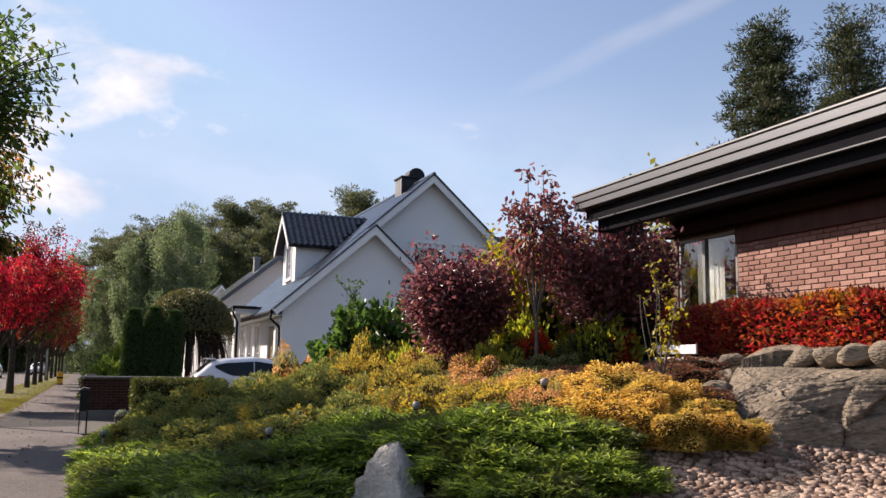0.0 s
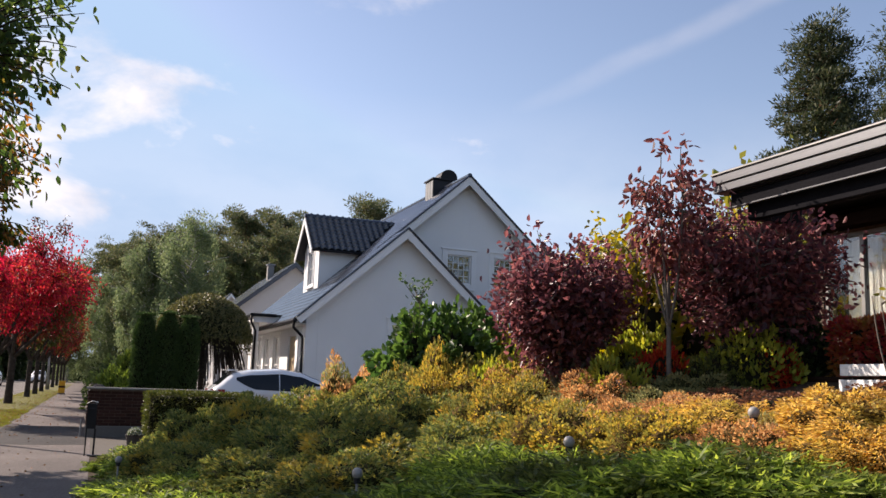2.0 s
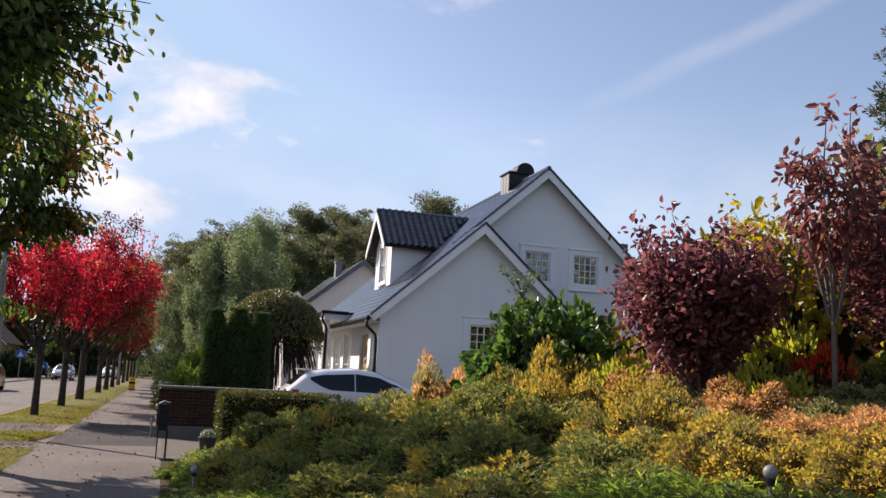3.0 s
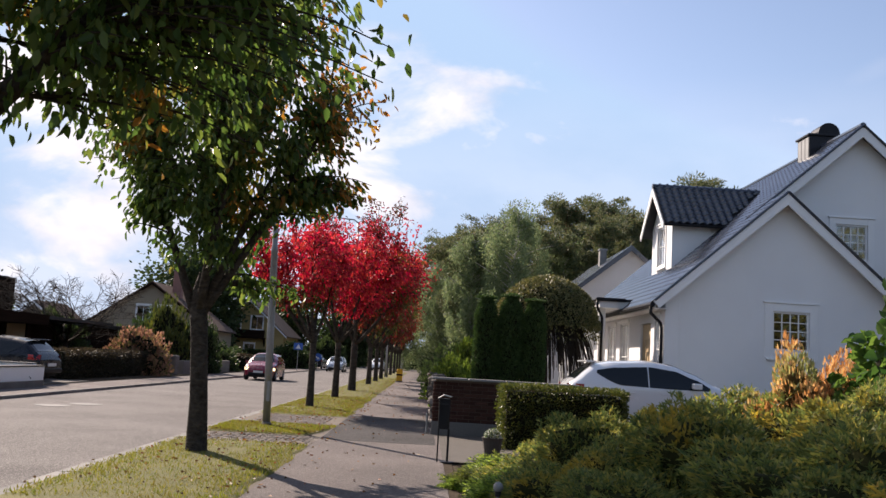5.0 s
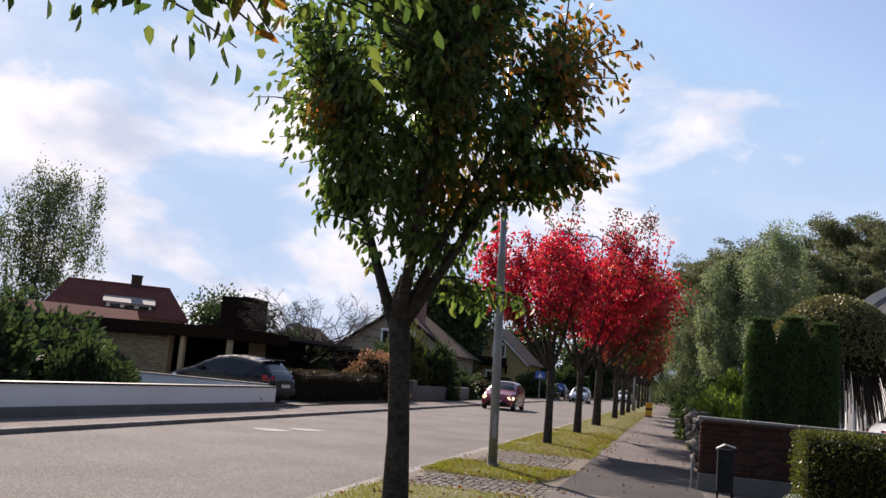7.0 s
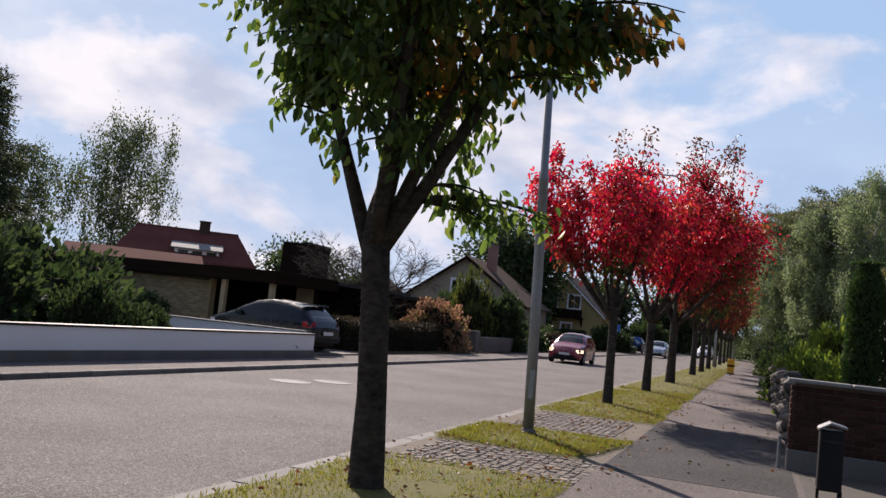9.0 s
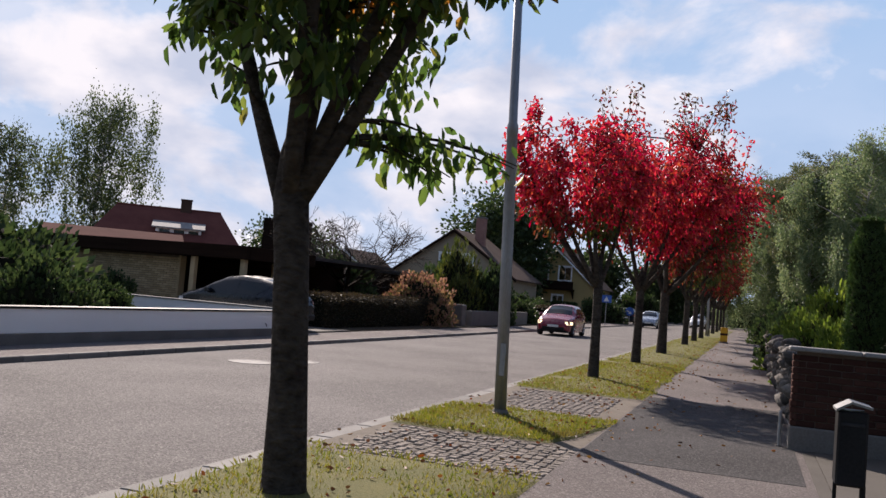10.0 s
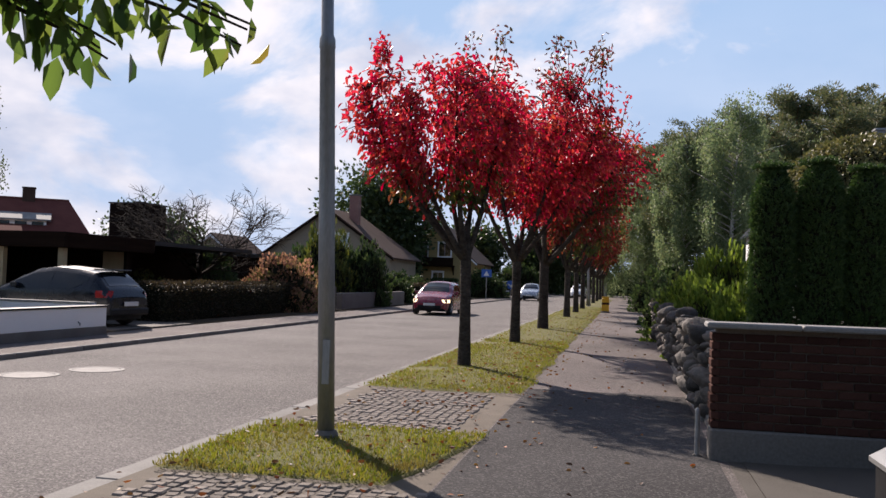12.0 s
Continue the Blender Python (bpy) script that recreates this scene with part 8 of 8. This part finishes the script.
p1 = clump_tree("pine_tree", (17.0, 118.0, 0), 23.5, 0.3, 10.0, NEEDLE_HAZY, BARK_PINE, "tall pine in the wood behind the houses", 108, "pine", 24000, 0.46, 0.3, "wood")
p2 = clump_tree("pine_tree", (12.0, 124.0, 0), 22.0, 0.2, 11.0, NEEDLE_HAZY, BARK_PINE, "broad pine in the wood behind the houses", 109, "pine", 24000, 0.46, 0.3, "wood")
rr = random.Random(4)
for k, (x, y, s) in enumerate(((21.5, 116, 1.0), (25.5, 122, 1.02), (7.5, 128, 0.92), (4.0, 122, 0.84), (10, 138, 1.0), (19, 132, 1.08), (29, 126, 0.95), (33.0, 118, 0.96), (37.0, 122, 0.9), (12.0, 108, 0.8), (23.0, 108, 0.88), (1.0, 130, 0.85), (4.6, 106, 0.7), (3.0, 116, 0.78), (18.0, 104, 0.8))):
    t = copy_thing((p1, p2)[k % 2], pose(x, y, -0.2, 0, 0, 67 * k) @ Matrix.Scale(s, 4))
for k, (x, y, s) in enumerate(((14.5, 108, 0.9), (0.6, 112, 0.85), (-3.5, 128, 0.9))):
    copy_thing((bi, b2)[k % 2], pose(x, y, -0.2, 0, 0, 41 * k) @ Matrix.Scale(s, 4))
# two pines close behind the white house's ridge, and those behind the bungalow
copy_thing(p1, pose(25.5, 88.0, 0, 0, 0, 20) @ Matrix.Scale(0.86, 4))
copy_thing(p2, pose(29.5, 90.0, 0, 0, 0, 120) @ Matrix.Scale(0.78, 4))
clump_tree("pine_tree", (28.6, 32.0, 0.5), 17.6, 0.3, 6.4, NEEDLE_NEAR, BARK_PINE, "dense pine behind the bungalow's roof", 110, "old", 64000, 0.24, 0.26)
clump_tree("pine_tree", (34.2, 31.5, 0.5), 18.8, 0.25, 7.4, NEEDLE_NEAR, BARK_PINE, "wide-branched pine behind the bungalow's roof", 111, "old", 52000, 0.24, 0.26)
clump_tree("maple_tree", (20.0, 44.0, 0.2), 7.5, 0.2, 7.0, LEAF_BIRCH_HAZY, BARK, "green garden tree behind the white house", 112, "round", 3500, 0.34, 0.2)


# ---- rocks, gravel, flower pot ----
def rock_thing(name, at, r, seed, material, label, amp=0.2, cuts=9, tilt=(0, 0, 0), nu=40, nv=24):
    me = stone_mesh(seed, r, amp, cuts, material, nu, nv)
    ob = new(name, me)
    ob.location, ob.rotation_euler = at, tilt
    return tagged(ob, label, "rock")


rock_thing("boulder", (2.6, 7.6, 0.3), (0.66, 0.6, 0.56), 205, BOULDER, "pale pointed granite boulder among low juniper", 0.1, 14, (0.1, 0.2, 1.2))


def cleft_mesh(seed, r, points=22, bevel=0.04, rough=0.02):
    """An angular block of rock: a hull of few points, worn edges, uneven faces."""
    rr = np.random.RandomState(seed)
    P = unit(rr.normal(size=(points, 3))) * rr.uniform(0.82, 1.08, (points, 1))
    P[:, 2] = np.clip(P[:, 2], -0.9, 0.72 + 0.1 * P[:, 0])
    bm = bmesh.new()
    for p in P * np.array(r):
        bm.verts.new(p)
    bmesh.ops.convex_hull(bm, input=bm.verts)
    bmesh.ops.delete(bm, geom=[v for v in bm.verts if not v.link_faces], context="VERTS")
    bmesh.ops.dissolve_limit(bm, angle_limit=0.3, verts=bm.verts, edges=bm.edges)
    bmesh.ops.bevel(bm, geom=list(bm.edges), offset=bevel, segments=2, profile=0.6, affect="EDGES")
    bmesh.ops.triangulate(bm, faces=bm.faces)
    for k in range(3):
        bmesh.ops.subdivide_edges(bm, edges=[e for e in bm.edges if e.calc_length() > 0.11], cuts=1, use_grid_fill=True)
        bmesh.ops.triangulate(bm, faces=bm.faces)
    bm.normal_update()
    V = np.array([v.co[:] for v in bm.verts])
    d = rough * (fnoise(V, seed, 5.0) + 0.7 * fnoise(V, seed + 1, 13.0)) - 2.6 * rough * (np.abs(fnoise(V * np.array([0.7, 0.7, 2.2]), seed + 2, 3.4)) < 0.07)
    for v, q in zip(bm.verts, d):
        v.co += v.normal * float(q)
    for f in bm.faces:
        f.smooth = True
    me = bpy.data.meshes.new("rock_slab")
    bm.to_mesh(me)
    bm.free()
    me.materials.append(ROCK)
    return me


OUT = "big weathered grey rock outcrop split by cracks"


def rock_mass(name, at, blocks, label):
    e = thing(name, at, label, "rock")
    for k, (x, y, z, rx, ry, rz, tx, ty, tz) in enumerate(blocks):
        ob = new("rock_slab", cleft_mesh(int(at[0] * 10) + 7 * k, (rx, ry, rz), 20 + 3 * (k % 3)))
        ob.parent = e
        ob.location = Vector((x, y, z)) - Vector(at)
        ob.rotation_euler = (tx, ty, tz)


def outcrop():
    """A whaleback of bedded rock: a steep broken face towards the gravel, a bare slab rising behind it."""
    r = np.random.RandomState(17)
    nu, nv = 280, 190
    u = np.linspace(0, 1, nu)[None, :] * np.ones((nv, 1))
    v = np.linspace(0, 1, nv)[:, None] * np.ones((1, nu))
    fx, fy = 5.7 + 3.4 * u, 6.75 - 1.75 * u + 0.12 * np.sin(9 * u)
    face = np.clip(v / 0.42, 0, 1)
    back = np.clip((v - 0.42) / 0.5, 0, 1)
    drop = np.clip((v - 0.92) / 0.08, 0, 1)
    end = np.clip(u / 0.2, 0, 1) ** 0.6
    off = (0.42 * face ** 1.3 + 2.0 * back + 0.15 * drop) * (0.35 + 0.65 * end)
    X, Y = fx + 0.5 * off, fy + 0.86 * off
    ground = np.vectorize(height)(X, Y)
    crest = 1.36 + 0.42 * u + 0.55 * back * (0.6 + 0.4 * u) + 0.04 * np.sin(5 * u + 3 * back)
    low = np.vectorize(height)(fx, fy) - 0.15
    Z = low + (crest - low) * (1 - (1 - face) ** 1.5)
    Z = Z * end + (ground - 0.1) * (1 - end)
    Z = np.where((v > 0.42) & (v < 0.92), np.maximum(Z, ground + 0.08 * end), Z)
    Z = Z * (1 - drop) + (ground - 0.3) * drop
    P = np.stack([X, Y, Z], 2).reshape(-1, 3)
    Q = np.stack([(P[:, 0] * 0.86 - P[:, 1] * 0.5) * 1.0 + 0.25 * P[:, 2], P[:, 0] * 0.5 + P[:, 1] * 0.86, (P[:, 2] - 0.22 * P[:, 0]) * 2.3], 1)
    Q += 0.12 * np.stack([fnoise(Q, 5, 2.0), fnoise(Q, 6, 2.0), fnoise(Q, 7, 2.0)], 1)
    seeds = Q[r.choice(len(Q), 20, replace=False)]
    dist = np.linalg.norm(Q[:, None, :] - seeds[None], axis=2)
    near = np.argsort(dist, axis=1)[:, :2]
    gap = dist[np.arange(len(Q)), near[:, 1]] - dist[np.arange(len(Q)), near[:, 0]]
    tilt = r.normal(size=(20, 3)) * 0.06
    step = r.uniform(-0.1, 0.1, 20)
    d = step[near[:, 0]] + ((Q - seeds[near[:, 0]]) * tilt[near[:, 0]]).sum(1)
    d -= 0.07 * np.exp(-(gap / 0.022) ** 2) * np.clip(fnoise(Q, 12, 1.5) * 3, 0, 1)
    bed = np.abs(((Q[:, 2] * 3.1 + 0.25 * fnoise(Q, 9, 2.5)) % 1.0) - 0.5)
    d += 0.022 * fnoise(Q, 8, 5.0) + 0.014 * fnoise(Q, 10, 13.0) + 0.008 * fnoise(Q, 13, 34.0) - 0.022 * (bed < 0.05) * (fnoise(Q, 14, 2.0) > 0)
    w = (face * (1 - drop)).reshape(-1)
    fr = (1 - back).reshape(-1)
    N = unit(np.stack([-0.5 * fr, -0.86 * fr, 0.35 + back.reshape(-1)], 1))
    P = P + N * (d * (0.25 + 0.75 * w) * (1 - 0.6 * back.reshape(-1)) * end.reshape(-1))[:, None]
    e = thing("rock_outcrop", (7.3, 7.0, 0.4), OUT, "rock")
    a = (np.arange(nv - 1)[:, None] * nu + np.arange(nu - 1)[None, :]).ravel()
    F = np.stack([a, a + 1, a + nu + 1, a + nu], 1)
    for k in range(20):
        f = F[near[F[:, 0], 0] == k]
        if len(f):
            ids, back_to = np.unique(f, return_inverse=True)
            me = mesh_np("rock_slab", P[ids] - np.array([7.3, 7.0, 0.4]), back_to.reshape(-1, 4), ROCK)
            me.polygons.foreach_set("use_smooth", [True] * len(me.polygons))
            ob = new("rock_slab", me)
            ob.parent = e


outcrop()
rock_mass("rock_ledge", (4.6, 5.9, 0.2), ((5.6, 5.98, 0.42, 0.95, 0.42, 0.27, 0.0, -0.06, -0.1), (4.3, 5.93, 0.3, 0.85, 0.4, 0.26, 0.03, -0.04, 0.05), (3.35, 5.9, 0.2, 0.7, 0.38, 0.22, 0.0, 0.0, 0.1)), "flat grey rock ledge before the gravel")
for k, (x, y, z, s) in enumerate(((6.75, 8.3, 1.42, 0.24), (7.0, 8.9, 1.55, 0.24), (7.35, 8.8, 1.62, 0.28), (7.7, 8.5, 1.68, 0.24), (8.1, 8.0, 1.72, 0.3), (6.35, 7.95, 1.32, 0.2), (5.95, 6.6, 0.72, 0.24), (7.42, 8.2, 1.7, 0.2), (7.44, 7.8, 1.72, 0.22), (7.46, 7.4, 1.73, 0.19), (7.46, 7.05, 1.74, 0.21), (7.48, 6.65, 1.76, 0.2), (7.48, 6.25, 1.78, 0.22))):
    rock_thing("edge_stone", (x, y, z), (s * 1.15, s, s * 0.7), 220 + k, ROCK, "rounded grey stone edging the bed", 0.15, 5, (0, 0, k), 24, 16)


def gravel():
    r = np.random.RandomState(31)
    base = np.array([(math.cos(a) * math.cos(b), math.sin(a) * math.cos(b), math.sin(b)) for b in (-0.9, 0.0, 0.9) for a in np.arange(6) * math.pi / 3])
    F0 = [(i * 6 + k, i * 6 + (k + 1) % 6, (i + 1) * 6 + (k + 1) % 6, (i + 1) * 6 + k) for i in range(2) for k in range(6)] + [(12, 13, 14, 15), (12, 15, 16, 17)]
    F0 = np.array(F0)
    n = 5200
    x = r.uniform(3.6, 7.6, n)
    y = r.uniform(5.2, 7.3, n)
    z = np.array([height(a, b) for a, b in zip(x, y)]) + 0.01
    s = r.uniform(0.018, 0.05, n)
    a = r.uniform(0, 6.28, n)
    B = base[None] * np.stack([s * 1.3, s, s * 0.75], 1)[:, None, :]
    X = B[..., 0] * np.cos(a)[:, None] - B[..., 1] * np.sin(a)[:, None]
    Y = B[..., 0] * np.sin(a)[:, None] + B[..., 1] * np.cos(a)[:, None]
    V = np.stack([X + x[:, None], Y + y[:, None], B[..., 2] + z[:, None]], 2).reshape(-1, 3)
    F = (np.arange(n)[:, None, None] * 18 + F0[None]).reshape(-1, 4)
    ob = new("gravel", mesh_np("gravel", V, F, PEBBLE))
    tagged(ob, "rounded pinkish-brown pebbles between rock and planting", "gravel", kind="stuff")


gravel()


def flower_pot():
    x, y = 0.68, 21.7
    p = thing("flower_pot", (x, y, 0.0), "dark pot of white flowers by the driveway", "flower pot")
    part("pot", M().lathe([(0.11, 0.0), (0.16, 0.3), (0.18, 0.34), (0.15, 0.34), (0.13, 0.28)], (x, y, 0), 16), TERRACOTTA, p)
    r = np.random.RandomState(9)
    n = 520
    D = dome_dirs(n, r, 0)
    P = D * np.array([0.14, 0.14, 0.13]) * r.uniform(0.6, 1, (n, 1)) + np.array([x, y, 0.34])
    V, F = blades(P, D + r.normal(size=(n, 3)) * 0.5, 0.034, 0.024, r, 0.2, six=False)
    part("blossom", mesh_np("blossom", V - np.array([x, y, 0]), F, PETAL), None, p, world=False)["kind"] = "stuff"


flower_pot()


# ---- turf, fallen leaves, setts ----
def turf():
    r = np.random.RandomState(71)
    P = []
    for x0, a, b, n in ((-4.45, 16.0, 22.2, 9000), (-4.45, 24.0, 26.25, 9000), (-4.45, 29.4, 40.0, 22000), (-4.45, 40.0, 75.0, 14000)):
        y = r.uniform(a, b, n)
        x1 = np.array([verge_edge(q) for q in y])
        x = x0 + (x1 - x0) * r.rand(n)
        P.append(np.stack([x, y, np.full(n, 0.01)], 1))
    P = np.concatenate(P)
    keep = fnoise(P * np.array([1, 1, 0]), 72, 1.3) > -0.75
    P = P[keep]
    n = len(P)
    D = r.normal(size=(n, 3)) * 0.5 + np.array([0, 0, 1.0])
    V, F = blades(P, D, r.uniform(0.03, 0.075, n), 0.011, r, 0.1, six=False)
    tagged(new("grass", mesh_np("grass", V, F, GRASS)), "short yellow-green grass blades on the verge", "grass", kind="stuff")


turf()


def fallen_leaves():
    r = np.random.RandomState(77)
    n = 1500
    x = np.concatenate([-2.3 + r.normal(size=400) * 0.35, r.uniform(-4.6, -0.3, 600), r.uniform(-4.45, -2.4, n - 1000)])
    y = np.concatenate([r.uniform(14, 70, 1000), r.uniform(17, 40, n - 1000)])
    x = np.clip(x, -4.5, -0.2)
    P = np.stack([x, y, np.where(x > -2.3, 0.008, 0.05)], 1)
    D = np.stack([r.normal(size=n), r.normal(size=n), r.uniform(-0.02, 0.2, n)], 1)
    V, F = blades(P, D, r.uniform(0.04, 0.07, n), 0.032, r, 0.15)
    tagged(new("fallen_leaves", mesh_np("fallen_leaves", V, F, FALLEN)), "fallen red and brown leaves on footway and verge", "leaves", kind="stuff")


fallen_leaves()


def setts():
    """Bands of small granite setts across the verge, single stones near the footway lamp."""
    bed = thing("sett_paving", (-3.4, 25.0, 0.0), "bands of worn granite setts across the verge", "paving", kind="structure")
    meshes = []
    for k in range(4):
        r = random.Random(k)
        meshes.append(mesh_of("sett", M().cbox(-0.05 + r.uniform(0, 0.006), 0.05 - r.uniform(0, 0.006), -0.048, 0.046, -0.06, r.uniform(-0.002, 0.008), 0.012), SETT))
    rest = M()
    r = random.Random(8)
    n = 0
    for a, b in VERGE_SETTS:
        y = a + 0.05
        while y < b - 0.03:
            x = -4.44 + r.uniform(0, 0.05)
            while x < verge_edge(min(24.0, max(22, y))) - 0.02:
                z = -0.012 + r.uniform(-0.006, 0.006) + (-0.03 if x < -4.3 else 0)
                if n < 320 and 22.6 < y < 24.0 and x > -4.1:
                    ob = new("sett", meshes[n % 4])
                    ob.parent = bed
                    ob.location = Vector((x + 0.05, y, z)) - root_at(bed)
                    ob.rotation_euler = (r.uniform(-0.04, 0.04), r.uniform(-0.04, 0.04), r.uniform(-0.08, 0.08))
                    n += 1
                else:
                    rest.cbox(x + 0.002, x + 0.098, y - 0.047, y + 0.046, -0.07, z + 0.003, 0.012)
                x += 0.106
            y += 0.104
    part("sett_run", rest, SETT, bed)["kind"] = "stuff"


setts()


# small garden trees in the lawn behind the bungalow's end
for k, (x, y, h) in enumerate(((14.5, 18.5, 5.2), (18.5, 19.5, 6.0), (22.5, 17.5, 6.5))):
    clump_tree("garden_tree", (x, y, 1.0), h, 0.05, 4.6, LEAF_LIT, BARK, "small yellow-green garden tree beyond the bungalow", 150 + k, "round", 5000, 0.2, 0.12)
# garden trees behind the viewer's start, seen only in window glass
for k, (x, y, sc) in enumerate(((14.0, -22.0, 0.8), (3.0, -30.0, 0.9), (25.0, -16.0, 0.8), (-12.0, -34.0, 0.9), (22.0, -17.0, 1.35), (31.0, -20.0, 1.45), (40.0, -15.0, 1.4))):
    clump_tree("garden_tree", (x, y, 0), 11.0 * sc, 0.12, 11.0 * sc, LEAF_LIT if x > 10 else LEAF_DARK, BARK, "round green garden tree further back along the street", 130 + k, "round", 3000, 0.5, 0.3)
